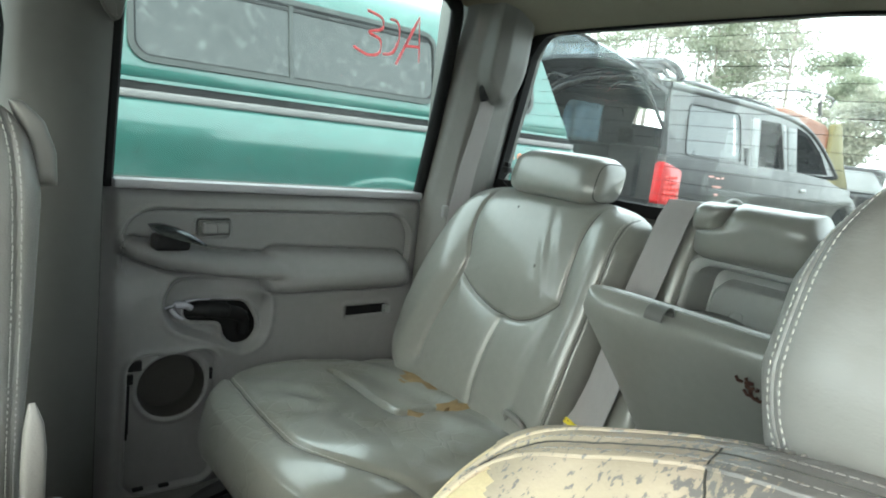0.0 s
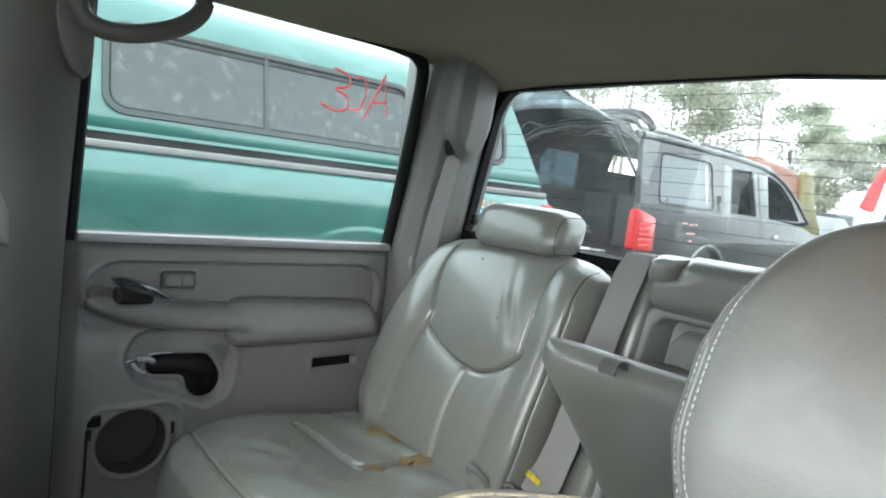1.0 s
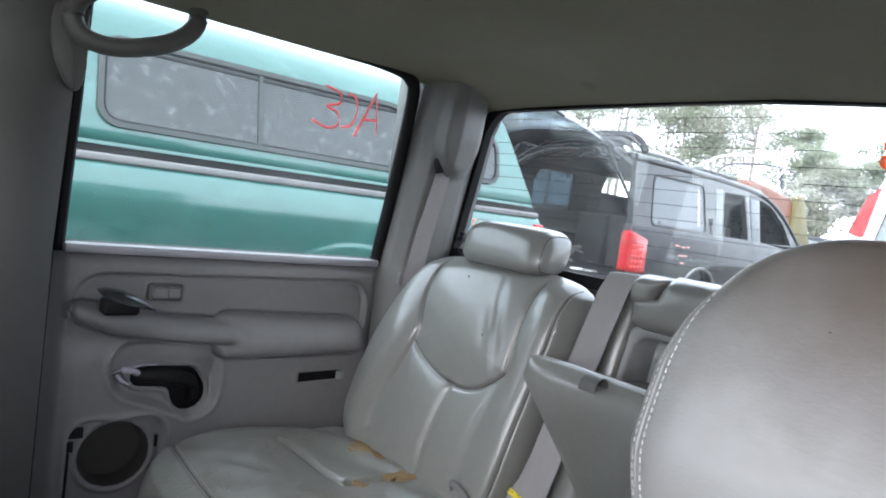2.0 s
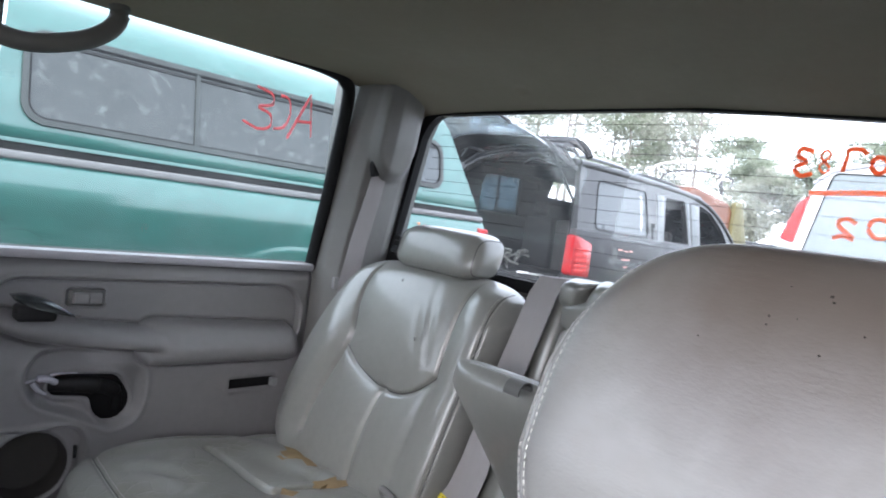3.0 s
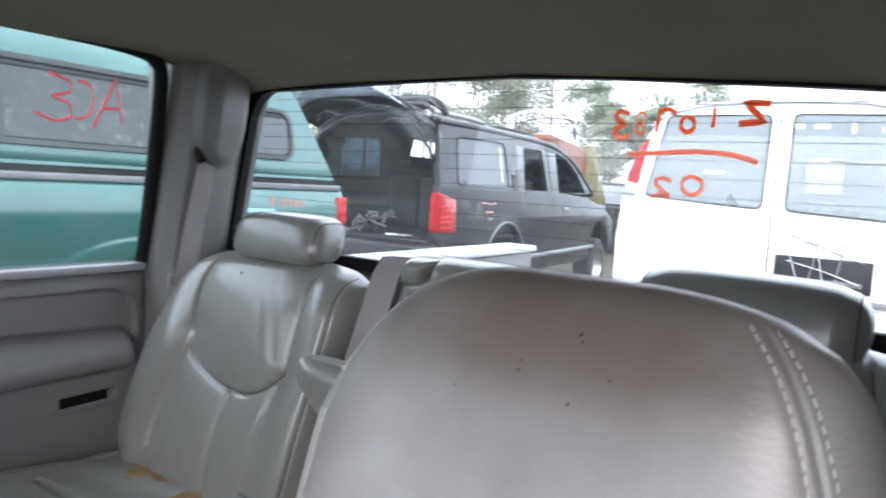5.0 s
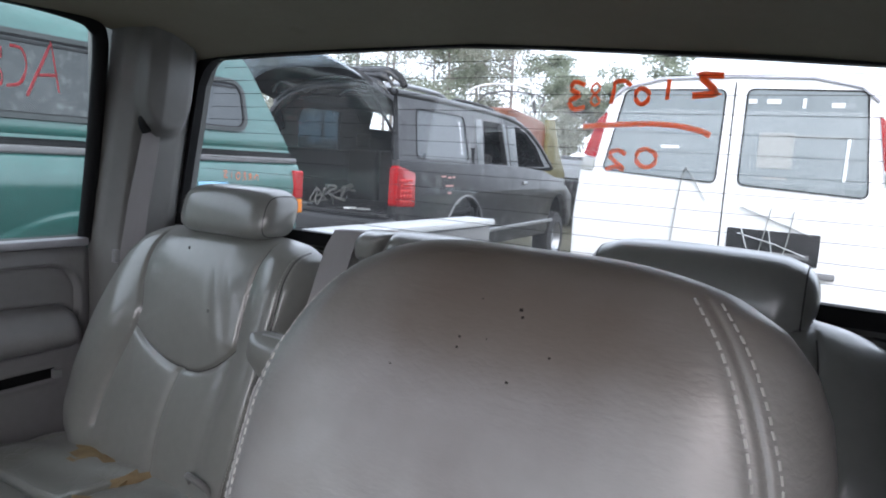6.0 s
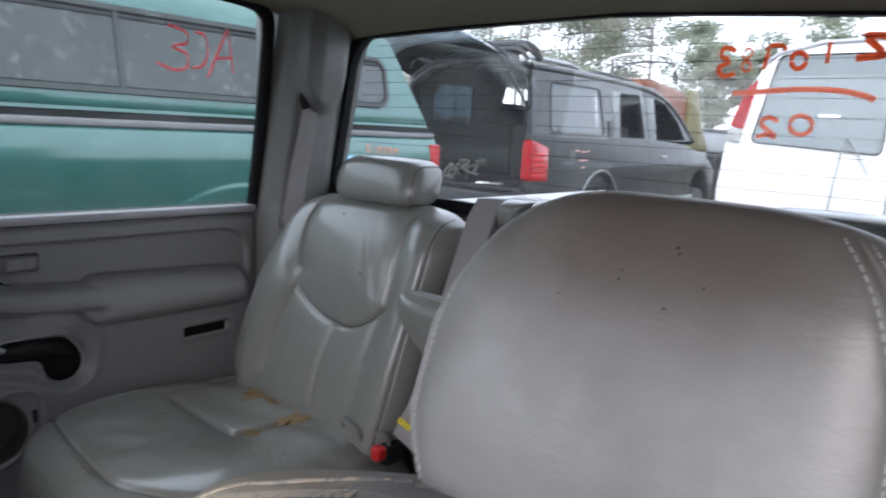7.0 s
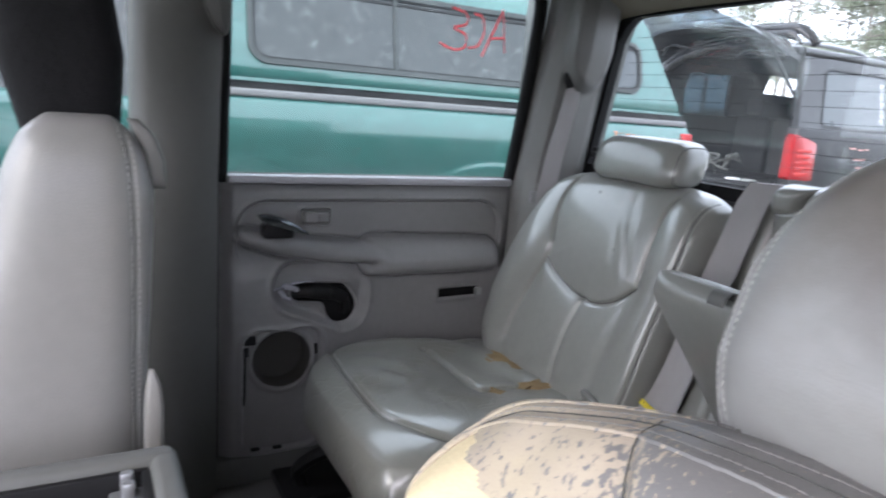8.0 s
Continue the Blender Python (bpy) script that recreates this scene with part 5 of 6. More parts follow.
hwh = curve([(-0.105, 0.094), (-0.092, 0.113), (-0.05, 0.127), (0.0, 0.126), (0.025, 0.118), (0.045, 0.107), (0.062, 0.095), (0.075, 0.082), (0.086, 0.065), (0.092, 0.050), (0.095, 0.034)])
seam_h = bez((0.092, -0.098), (0.104, -0.07), (0.108, -0.04), (0.106, 0.012), (0.099, 0.040), (0.089, 0.062), (0.076, 0.080), n=20)
def head_relief(a, b):
    d = near(np.where(a < 0, -a - 0.010, a), b, seam_h)
    return -0.0016 * np.exp(-(d / 0.0012) ** 2) - 0.0004 * np.exp(-((d - 0.0044) / 0.0016) ** 2)
hwr = curve([(-0.105, 0.096), (-0.092, 0.117), (-0.05, 0.134), (0.0, 0.1360), (0.025, 0.1345), (0.045, 0.131), (0.062, 0.124), (0.075, 0.113), (0.086, 0.094), (0.092, 0.070), (0.095, 0.045)])
hpad = Pad(HO, (0, 1, 0), U_, N_, -0.105, 0.095, lambda b: -hwr(b), hwh, 0.055, 0.05, head_relief, 330, 220, 5, 3.6, None, 0.5)
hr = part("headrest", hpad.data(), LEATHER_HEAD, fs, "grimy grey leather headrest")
part("stitching", join(*[hpad.stitches([(sg * (p[0] + off + (0.010 if sg < 0 else 0)), p[1]) for p in seam_h], 0.0046, 0.0029, 0.00055, 0.0002) for sg in (1, -1) for off in (0.0044, -0.0044)]), THREAD_GREY, hr, "pale double stitching", kind="stuff")
random.seed(8)
SPECKS = [(-0.023, 0.062), (-0.0245, 0.059), (-0.026, 0.034), (-0.013, 0.048), (0.026, 0.031)]
for k in range(9):
    a, b = SPECKS[k] if k < 5 else (random.gauss(-0.015, 0.025), random.gauss(0.045, 0.014))
    p = hpad.on(a, b, 0.0)
    w = (0.0008, 0.0006, 0.0006)[k] if k < 3 else random.choice((0.0003, 0.0004, 0.0005))
    part("speck", boxes((p.x - w, p.x + w, p.y - w, p.y + w, p.z - w * 0.8, p.z + w * 0.8), bevel=w * 0.7, seg=2), DARK_SPECK, hr)

ps = thing("passenger_seat", (-0.2, 0.46, 0.60), "grey leather front passenger seat with a black headrest", "car seat", "front seats")
sl = curve([(0.72, -0.36), (0.90, -0.345), (1.05, -0.32), (1.20, -0.285), (1.30, -0.255), (1.37, -0.240), (1.41, -0.222), (1.43, -0.195)])
sr = curve([(0.72, -0.098), (1.05, -0.100), (1.20, -0.091), (1.34, -0.085), (1.39, -0.095), (1.415, -0.110), (1.43, -0.132)])
sseam = bez((-0.122, 1.425), (-0.112, 1.37), (-0.110, 1.25), (-0.113, 1.05), (-0.115, 0.80))
spad = Pad((0, 0.285, 0), (1, 0, 0), (0, 0, 1), (0, -1, 0), 0.72, 1.43, sl, sr, 0.055, 0.40, lambda a, b: groove(a, b, sseam, 0.004, 0.003, 0.004, 0.015), 70, 140, 4, 7, None, 0.45)
pb = part("backrest", spad.data(), LEATHER_PALE, ps)
part("stitching", join(*[spad.stitches([(p[0] + off, p[1]) for p in sseam], 0.007, 0.005, 0.0008) for off in (0.004, -0.004)]), THREAD, pb, "pale double stitching", kind="stuff")
part("headrest", Pad((0, 0.36, 0), (1, 0, 0), (0, 0, 1), (0, -1, 0), 1.384, 1.63, curve([(1.384, -0.20), (1.405, -0.225), (1.50, -0.25), (1.60, -0.25), (1.63, -0.22)]), curve([(1.384, -0.130), (1.402, -0.116), (1.50, -0.110), (1.60, -0.125), (1.63, -0.15)]), 0.05, 0.25, None, 40, 50, 4, 5, None, 0.45).data(), BLACK_CLOTH, ps, "black fabric headrest cover")
part("corner_sleeve", Pad((0, 0.285, 0), (1, 0, 0), (0, 0, 1), (0, -1, 0), 1.345, 1.428, curve([(1.345, -0.092), (1.39, -0.098), (1.428, -0.114)]), curve([(1.345, -0.070), (1.38, -0.072), (1.41, -0.083), (1.428, -0.102)]), 0.016, 0.04, None, 20, 30, 4, 6, None, 0.45).data(), PLASTIC_SHADED, ps, "glossy grey plastic corner sleeve")
part("seat_base", boxes((-0.75, -0.14, 0.23, 0.70, 0.66, 0.90), bevel=0.05, seg=4), LEATHER_PALE, ps)
part("seat_mount", boxes((-0.68, -0.2, 0.27, 0.66, 0.60, 0.67), bevel=0.01), BLACK, ps)
part("recliner_lever", Pad((0, 0.235, 0), (1, 0, 0), (0, 0, 1), (0, -1, 0), 0.96, 1.132, curve([(0.96, -0.104), (1.05, -0.106), (1.10, -0.104), (1.132, -0.099)]), curve([(0.96, -0.084), (1.08, -0.082), (1.11, -0.085), (1.132, -0.093)]), 0.010, 0.012, None, 14, 30, 4, 4, None, 0.45).data(), LEATHER_PALE, ps, "pale beige plastic lever")

con = thing("centre_console", (-0.35, 0, 0.60), "grey centre console with an open dark bin", "console")
part("console_wall", boxes((-0.62, -0.085, 0.085, 0.112, 0.60, 1.098), bevel=0.010, seg=3), PLASTIC_DARK, con)
part("console_wall", boxes((-0.62, -0.085, -0.150, -0.125, 0.60, 1.098), bevel=0.010, seg=3), PLASTIC_DARK, con)
part("console_wall", boxes((-0.112, -0.083, -0.148, 0.110, 0.60, 1.096), bevel=0.010, seg=3), PLASTIC_DARK, con)
part("console_wall", boxes((-0.622, -0.60, -0.148, 0.110, 0.60, 1.096), bevel=0.010, seg=3), PLASTIC_DARK, con)
part("bin_floor", boxes((-0.605, -0.108, -0.127, 0.088, 1.00, 1.02), bevel=0.004), BLACK, con)
part("bin_liner", boxes((-0.60, -0.112, 0.078, 0.086, 1.01, 1.088), (-0.60, -0.112, -0.126, -0.118, 1.01, 1.088), (-0.120, -0.111, -0.12, 0.08, 1.01, 1.088), bevel=0.002), BLACK, con)
part("hinge", boxes((-0.150, -0.118, 0.030, 0.072, 1.055, 1.075), (-0.140, -0.128, 0.036, 0.046, 1.07, 1.10), (-0.140, -0.128, 0.056, 0.066, 1.07, 1.10), bevel=0.003), STEEL, con, "bare metal hinge")
hw = thing("floor_bracket", (0.30, 0.72, 0.60), "black metal seat bracket on the floor", "bracket")
part("plate", boxes((0.20, 0.40, 0.66, 0.80, 0.60, 0.625), bevel=0.006), BLACK, hw)
part("hook", tube(bez((0.25, 0.72, 0.622), (0.24, 0.72, 0.66), (0.28, 0.70, 0.70), (0.33, 0.69, 0.71), (0.35, 0.69, 0.66)), 0.016, 8), BLACK, hw)


# ---- outside: ground, our own truck's bed, the yard's vehicles, trees ----
GZ = 0.10
gn = 60
gxs = np.sign(np.linspace(-1, 1, gn)) * np.abs(np.linspace(-1, 1, gn)) ** 3 * 400
gv = [(x, y, GZ + 0.03 * noise.noise((x * 0.4, y * 0.4, 0)) if abs(x) < 20 and abs(y) < 20 else GZ) for x in gxs for y in gxs]
gf = [(i * gn + j, (i + 1) * gn + j, (i + 1) * gn + j + 1, i * gn + j + 1) for i in range(gn - 1) for j in range(gn - 1)]
solo("ground", (gv, gf), DIRT, "bare dirt and patchy grass of a vehicle yard", "ground", kind="structure")

bed = thing("truck_bed", (1.85, 0, 0.6), "pale silver pickup bed behind the cab", "truck bed")
for s in (1, -1):
    # sides dark for what the teal truck reflects, not in the bed's silver
    part("bed_side", boxes((1.04, 2.68, *sorted((0.80 * s, 0.93 * s)), 0.62, 1.235), bevel=0.015), SKIN_REFLECTED, bed)
    part("rail_cap", boxes((1.04, 2.69, *sorted((0.785 * s, 0.94 * s)), 1.235, 1.262), bevel=0.008), RAIL_WHITE, bed, "pale rail cap")
part("bed_floor", boxes((1.04, 2.68, -0.80, 0.80, 0.70, 0.74), bevel=0.01), SILVER, bed)
part("bed_front", boxes((1.04, 1.08, -0.80, 0.80, 0.70, 1.23), bevel=0.01), SILVER, bed)


def wheel(name, parent, c, axis, r=0.37, w=0.24, rim=STEEL):
    """A wheel at rest: a tyre with a rounded tread under it, and a dished rim."""
    ax_, c = Vector(axis).normalized(), Vector(c)
    e1 = Vector((0, 0, 1))
    e2 = ax_.cross(e1).normalized()

    def turn(profile, k=36):
        vs = [c + ax_ * q + (e1 * math.cos(math.tau * j / k) + e2 * math.sin(math.tau * j / k)) * p for p, q in profile for j in range(k)]
        return vs, [(i * k + j, i * k + (j + 1) % k, (i + 1) * k + (j + 1) % k, (i + 1) * k + j) for i in range(len(profile) - 1) for j in range(k)]
    t = part(name, turn([(r * 0.62, -w * 0.5), (r * 0.85, -w * 0.5), (r * 0.97, -w * 0.42), (r, -w * 0.2), (r, w * 0.2), (r * 0.97, w * 0.42), (r * 0.85, w * 0.5), (r * 0.62, w * 0.5)]), TYRE, parent)
    part("rim", turn([(r * 0.63, -w * 0.46), (r * 0.58, -w * 0.3), (r * 0.5, -w * 0.1), (r * 0.2, -w * 0.25), (0.002, -w * 0.25)]), rim, t, "dull wheel rim")


# teal pickup with a topper, standing alongside
gt = thing("pickup_truck", (0.9, 2.7, GZ), "teal pickup with a matching topper and dusty dark windows", "pickup truck", "yard vehicles")


def bed_y(x, z):
    y = 1.83 + 0.034 * np.clip((z - 1.335) / 0.11, 0, 2) ** 2 + 0.125 * np.clip((1.335 - z) / 0.45, 0, 2) ** 1.5
    y = y + 0.03 * np.clip((z - 1.43) / 0.04, 0, 1) ** 2
    d = np.hypot(x - 1.40, z - 0.72)
    y = y - 0.008 * step(d - 0.515, 0.03) + 0.10 * step(d - 0.43, 0.02)
    return y - 0.012 * np.exp(-((z - 1.12) / 0.02) ** 2)


BX, BZ = np.meshgrid(np.linspace(0.26, 2.535, 170), np.linspace(0.55, 1.468, 110), indexing="ij")
bv = [tuple(p) for p in np.stack([BX, bed_y(BX, BZ), BZ], -1).reshape(-1, 3)]
bf = [(i * 110 + j, (i + 1) * 110 + j, (i + 1) * 110 + j + 1, i * 110 + j + 1) for i in range(169) for j in range(109)]
part("bed_side", (bv, bf), GREEN, gt)
part("bed_core", boxes((0.27, 2.52, 1.93, 3.50, 0.56, 1.455), bevel=0.03), GREEN, gt)
part("bed_rail", boxes((0.25, 2.53, 1.858, 1.99, 1.446, 1.474), bevel=0.009, seg=3), GREEN_TRIM, gt, "grey rubber bed rail")
part("rail_gap", boxes((0.27, 2.50, 1.876, 1.98, 1.472, 1.506), bevel=0.002), BLACK, gt, "dark seal under the topper")
half_sec = [(0.838, 1.500), (0.834, 1.512), (0.842, 1.530), (0.834, 1.562), (0.824, 1.60), (0.775, 1.83), (0.758, 1.895), (0.72, 1.955), (0.64, 2.012), (0.50, 2.062), (0.26, 2.092)]
sec = [(2.70 - y, z) for y, z in half_sec] + [(2.70, 2.10)] + [(2.70 + y, z) for y, z in half_sec[::-1]]
tvv, tff = [], []
for fr in [k / 40 for k in range(41)]:
    for y, z in sec:
        x1 = 2.475 - (z - 1.50) * 0.53
        x0 = 0.28 + (z - 1.50) * 0.10
        tvv.append((x0 + (x1 - x0) * fr, y, z))
m_ = len(sec)
tff = [(i * m_ + k, (i + 1) * m_ + k, (i + 1) * m_ + k + 1, i * m_ + k + 1) for i in range(40) for k in range(m_ - 1)]
tff += [tuple(range(m_))[::-1], tuple(range(40 * m_, 41 * m_))]
top = part("topper", (tvv, tff), GREEN, gt, "teal fibreglass topper")


def tilt(z):
    return 1.876 + (z - 1.60) * 0.213


lean_v = Vector((0, 0.213, 1)).normalized() * 1.0225
def topper_window(x0, x1, z0, z1, mulls, name="side_window", pane_mat=TOPPER_GLASS):
    o = Vector((0, tilt(z0), z0))
    fr = part(name, ring(rrect(x0 - 0.019, x1 + 0.019, -0.019, z1 - z0 + 0.019, 0.072, 8), rrect(x0, x1, 0.0, z1 - z0, 0.055, 8), o + Vector((0, 0.004, 0)), (1, 0, 0), lean_v, 0.016), GREEN_FRAME, top, "grey-framed topper window", smooth=False)
    part("inner_seal", ring(rrect(x0 - 0.001, x1 + 0.001, -0.001, z1 - z0 + 0.001, 0.056, 8), rrect(x0 + 0.006, x1 - 0.006, 0.006, z1 - z0 - 0.006, 0.051, 8), o + Vector((0, 0.0015, 0)), (1, 0, 0), lean_v, 0.01), RUBBER, fr, smooth=False)
    part("pane", prism(rrect(x0 - 0.01, x1 + 0.01, -0.01, z1 - z0 + 0.01, 0.055, 8), o + Vector((0, 0.002, 0)), (1, 0, 0), lean_v, 0.006), pane_mat, fr, smooth=False)
    for mx in mulls:
        part("divider", prism([(mx - 0.008, 0), (mx + 0.008, 0), (mx + 0.008, z1 - z0), (mx - 0.008, z1 - z0)], o + Vector((0, 0.002, 0)), (1, 0, 0), lean_v, 0.012), GREEN_FRAME, fr, smooth=False)
    part("track", prism([(x0 + 0.02, z1 - z0 - 0.022), (x1 - 0.03, z1 - z0 - 0.022), (x1 - 0.03, z1 - z0 - 0.012), (x0 + 0.02, z1 - z0 - 0.012)], o, (1, 0, 0), lean_v, 0.008), BLACK, fr, smooth=False)


topper_window(0.385, 1.595, 1.580, 1.845, (0.93,))
topper_window(1.80, 2.19, 1.60, 1.80, (), pane_mat=SUV_GLASS)
tl_ = part("tail_lamp", boxes((2.478, 2.545, 1.822, 1.90, 1.275, 1.415), bevel=0.01, seg=3), LAMP_RED, gt, "red tail lamp")
part("amber_lens", boxes((2.480, 2.543, 1.824, 1.90, 1.20, 1.272), bevel=0.008), LAMP_AMBER, tl_, "amber lens")
part("tailgate", boxes((2.50, 2.545, 1.91, 3.46, 0.75, 1.44), bevel=0.02), GREEN, gt)
part("bumper", boxes((2.53, 2.66, 1.88, 3.5, 0.58, 0.78), bevel=0.03), STEEL, gt)
for k, ch in enumerate("Z10380"):
    part("marker_digit", scrawl(ch, lambda i, x, y: (2.035 + 0.037 * k + 0.028 * x, float(bed_y(2.1, 1.385)) - 0.004, 1.372 + 0.034 * y - 0.003 * k), 0.0030), MARKER_O, gt, "orange hand-drawn digit")
part("sticker", boxes((1.90, 2.06, 1.826, 1.834, 1.338, 1.356), bevel=0.001), mat("pale_blue_sticker", (0.15, 0.45, 0.75), (0.4, 0.6, 0.75), 30, 0.4), gt, "pale blue sticker")
wheel("wheel", gt, (1.40, 1.98, GZ + 0.37), (0, 1, 0))
wheel("wheel", gt, (-2.2, 1.98, GZ + 0.37), (0, 1, 0))
part("cab_lower", boxes((-1.9, 0.20, 1.86, 3.5, 0.55, 1.42), bevel=0.05, seg=4), GREEN, gt)
part("bonnet", boxes((-3.3, -1.85, 1.88, 3.48, 0.6, 1.28), bevel=0.08, seg=4), GREEN, gt)
part("cab_roof", boxes((-1.15, 0.15, 2.02, 3.34, 1.90, 1.96), bevel=0.03, seg=4), GREEN, gt)
for px_, qx in ((-1.75, -1.12), (-0.62, -0.58), (0.15, 0.10)):
    for yy, yt in ((1.90, 2.05), (3.46, 3.31)):
        part("cab_pillar", tube([(px_, yy, 1.40), (qx, yt, 1.92)], 0.045, 8), GREEN, gt)
part("cab_glass", prism([(-1.7, 0), (0.12, 0), (0.10, 0.5), (-1.15, 0.5)], (0, 1.92, 1.40), (1, 0, 0), Vector((0, 0.25, 1)), 0.006), TOPPER_GLASS, gt, smooth=False)

def rounded(poly, r, n=5):
    out = []
    k = len(poly)
    for i in range(k):
        p, q, s_ = Vector(poly[i - 1]), Vector(poly[i]), Vector(poly[(i + 1) % k])
        a, b = q + (p - q).normalized() * r, q + (s_ - q).normalized() * r
        out += [tuple(a.lerp(q, t).lerp(q.lerp(b, t), t)) for t in [j / n for j in range(n + 1)]]
    return out


# dark SUV with its tailgate up
HS = Vector((0.99631, 0.08588, 0))
WS = Vector((-0.08588, 0.99631, 0)) * 0.76
WU = Vector((-0.08588, 0.99631, 0))
SO = Vector((4.66, 2.72, 0))
SM = Matrix(((HS.x, WS.x, 0, SO.x), (HS.y, WS.y, 0, SO.y), (0, 0, 1, 0), (0, 0, 0, 1)))
suv = thing("suv", (7.1, 3.9, GZ), "dusty black SUV with an empty, opened tailgate", "suv", "yard vehicles")


def sbox(*specs, bevel=0.02, seg=3):
    bm = boxes(*specs, bevel=bevel, seg=seg)
    bmesh.ops.transform(bm, matrix=SM, verts=bm.verts)
    return bm


def arc(c, z, r, a0, a1, n=14):
    return [(c + r * math.cos(radians(a0 + (a1 - a0) * k / n)), z + r * math.sin(radians(a0 + (a1 - a0) * k / n))) for k in range(n + 1)]


side = [(0.0, 1.50), (-0.02, 1.2), (-0.02, 0.62)] + [(0.88, 0.62)] + arc(1.42, 0.66, 0.50, 180, 0)[0:] + [(1.98, 0.60), (4.2, 0.58)] + arc(4.75, 0.66, 0.47, 180, 0) + [(5.35, 0.62), (5.45, 0.75), (5.42, 1.10), (5.1, 1.25), (4.5, 1.38), (3.95, 1.46), (3.0, 1.50)]
for w0, dep in ((0.0, 0.10), (1.98, 0.10)):
    part("body_side", prism(side, SO + (WU * 0.09 if w0 == 0 else WS * w0), HS, (0, 0, 1), dep, 0.02), SUV_PAINT, suv)
for s0, z0 in ((1.72, 0.75), (2.70, 0.68), (3.78, 0.9)):
    part("door_line", sbox((s0, s0 + 0.011, -0.014, 0.0, z0, 1.47), bevel=0), BLACK, suv, smooth=False)
part("roof", sbox((0.0, 3.05, 0.14, 1.84, 2.04, 2.10), bevel=0.03), SUV_PAINT, suv)
post_z = Vector((0, 0, 1)) + WS * 0.22
post_f = Vector((0, 0, 1)) - WS * 0.22
SUV_PALE = mat("dusty_grey_door_edge", (0.18, 0.195, 0.20), (0.11, 0.12, 0.125), 6, 0.5)
FRAMES = (
    ("quarter_frame", [(0.02, 0), (1.60, 0), (1.56, 0.60), (0.10, 0.60)], [(0.35, 0.045), (1.48, 0.035), (1.44, 0.49), (0.42, 0.475)], 0.08),
    ("rear_door_frame", [(1.60, 0), (2.68, 0), (2.62, 0.60), (1.56, 0.60)], [(1.89, 0.02), (2.58, 0.02), (2.48, 0.50), (1.95, 0.485)], 0.04),
    ("front_door_frame", [(2.68, 0), (4.34, 0.03), (3.80, 0.345), (3.34, 0.52), (2.62, 0.60)], [(2.96, 0.01), (4.02, 0.01), (3.74, 0.26), (3.34, 0.44), (2.95, 0.50)], 0.05))
for base_w, up_v in ((0.03, post_z), (1.97, post_f)):
    o = SO + WS * base_w + Vector((0, 0, 1.48))
    out_ = WS * (-0.006 if base_w < 1 else 0.006)
    for nm, poly, hole, rr in FRAMES:
        if base_w > 1 and nm == "rear_door_frame":
            hole = [(1.66, 0.20), (2.60, 0.20), (2.55, 0.565), (1.70, 0.565)]
        if base_w > 1 and nm == "front_door_frame":
            hole = [(2.72, 0.20), *hole[1:4], (2.67, 0.53)]
        part(nm, ring(rounded(poly, 0.004), rounded(hole, rr), o + WS * (0.05 if base_w < 1 else 0.0), HS, up_v, 0.05), SUV_PAINT, suv, smooth=False)
    qp = part("quarter_glass", prism(rounded([(0.34, 0.035), (1.49, 0.025), (1.45, 0.50), (0.41, 0.485)], 0.085), o - out_ * 1.5, HS, up_v, 0.008), SUV_GLASS if base_w < 1 else GLASS_DARK, suv, "pale dusty quarter window", smooth=False)
    part("glass_seal", ring(rounded([(0.335, 0.03), (1.495, 0.02), (1.455, 0.505), (0.405, 0.49)], 0.088), rounded([(0.35, 0.045), (1.48, 0.035), (1.44, 0.49), (0.42, 0.475)], 0.08), o + out_ * 1.6, HS, up_v, 0.01), BLACK, qp, smooth=False)
    part("cant_rail", tube([o + HS * a + up_v * b for a, b in bez((0.08, 0.585), (1.0, 0.60), (2.2, 0.60), (2.85, 0.575), (3.33, 0.50), (3.80, 0.33), (4.34, 0.02))], 0.035, 10), SUV_PAINT, suv)
    if base_w < 1:
        for poly in ([(1.70, 0.01), (1.86, 0.01), (1.90, 0.50), (1.72, 0.50)], [(2.59, 0.0), (2.665, 0.0), (2.60, 0.50), (2.51, 0.50)], [(2.71, 0.0), (2.93, 0.0), (2.92, 0.49), (2.66, 0.49)]):
            part("door_edge", prism(rounded(poly, 0.02), o + out_ * 1.4, HS, up_v, 0.012, 0.003), SUV_PALE, suv, "dusty grey door edge")
        for q in range(7):
            k = 0.015 * (q % 2)
            part("marker_bar", prism([(1.33 + k, 0.10 + 0.05 * q), (1.36 + k, 0.10 + 0.05 * q), (1.345 + k, 0.135 + 0.05 * q), (1.315 + k, 0.135 + 0.05 * q)], o - out_ * 0.4, HS, up_v, 0.004), MARKER_W, qp, smooth=False)
        part("handle_recess", prism(rounded([(1.56, 0.02), (1.63, 0.02), (1.62, 0.18), (1.57, 0.18)], 0.03), o + out_ * 1.3, HS, up_v, 0.012, 0.003), BLACK, suv, "black door handle recess")
part("roof_front", prism([(2.95, 2.04), (3.36, 1.93), (3.40, 1.975), (3.05, 2.085), (2.95, 2.10)], SO + WS * 0.19, HS, (0, 0, 1), -1.60, 0.01), SUV_PAINT, suv)
part("wheel_well", sbox((0.88, 1.98, 0.30, 0.62, 0.50, 1.20), bevel=0.03), DARK_IN, suv, "dark wheel well")
part("arch_lip", tube([SO - WU * 0.014 + HS * a + Vector((0, 0, b)) for a, b in arc(1.42, 0.66, 0.505, 175, 5, 24)], 0.014, 8), GREEN_TRIM, suv, "grey wheel arch lip")
part("bonnet", sbox((3.95, 5.3, 0.10, 1.90, 1.24, 1.36, pose(0, 0, 0)), bevel=0.05), SUV_PAINT, suv)
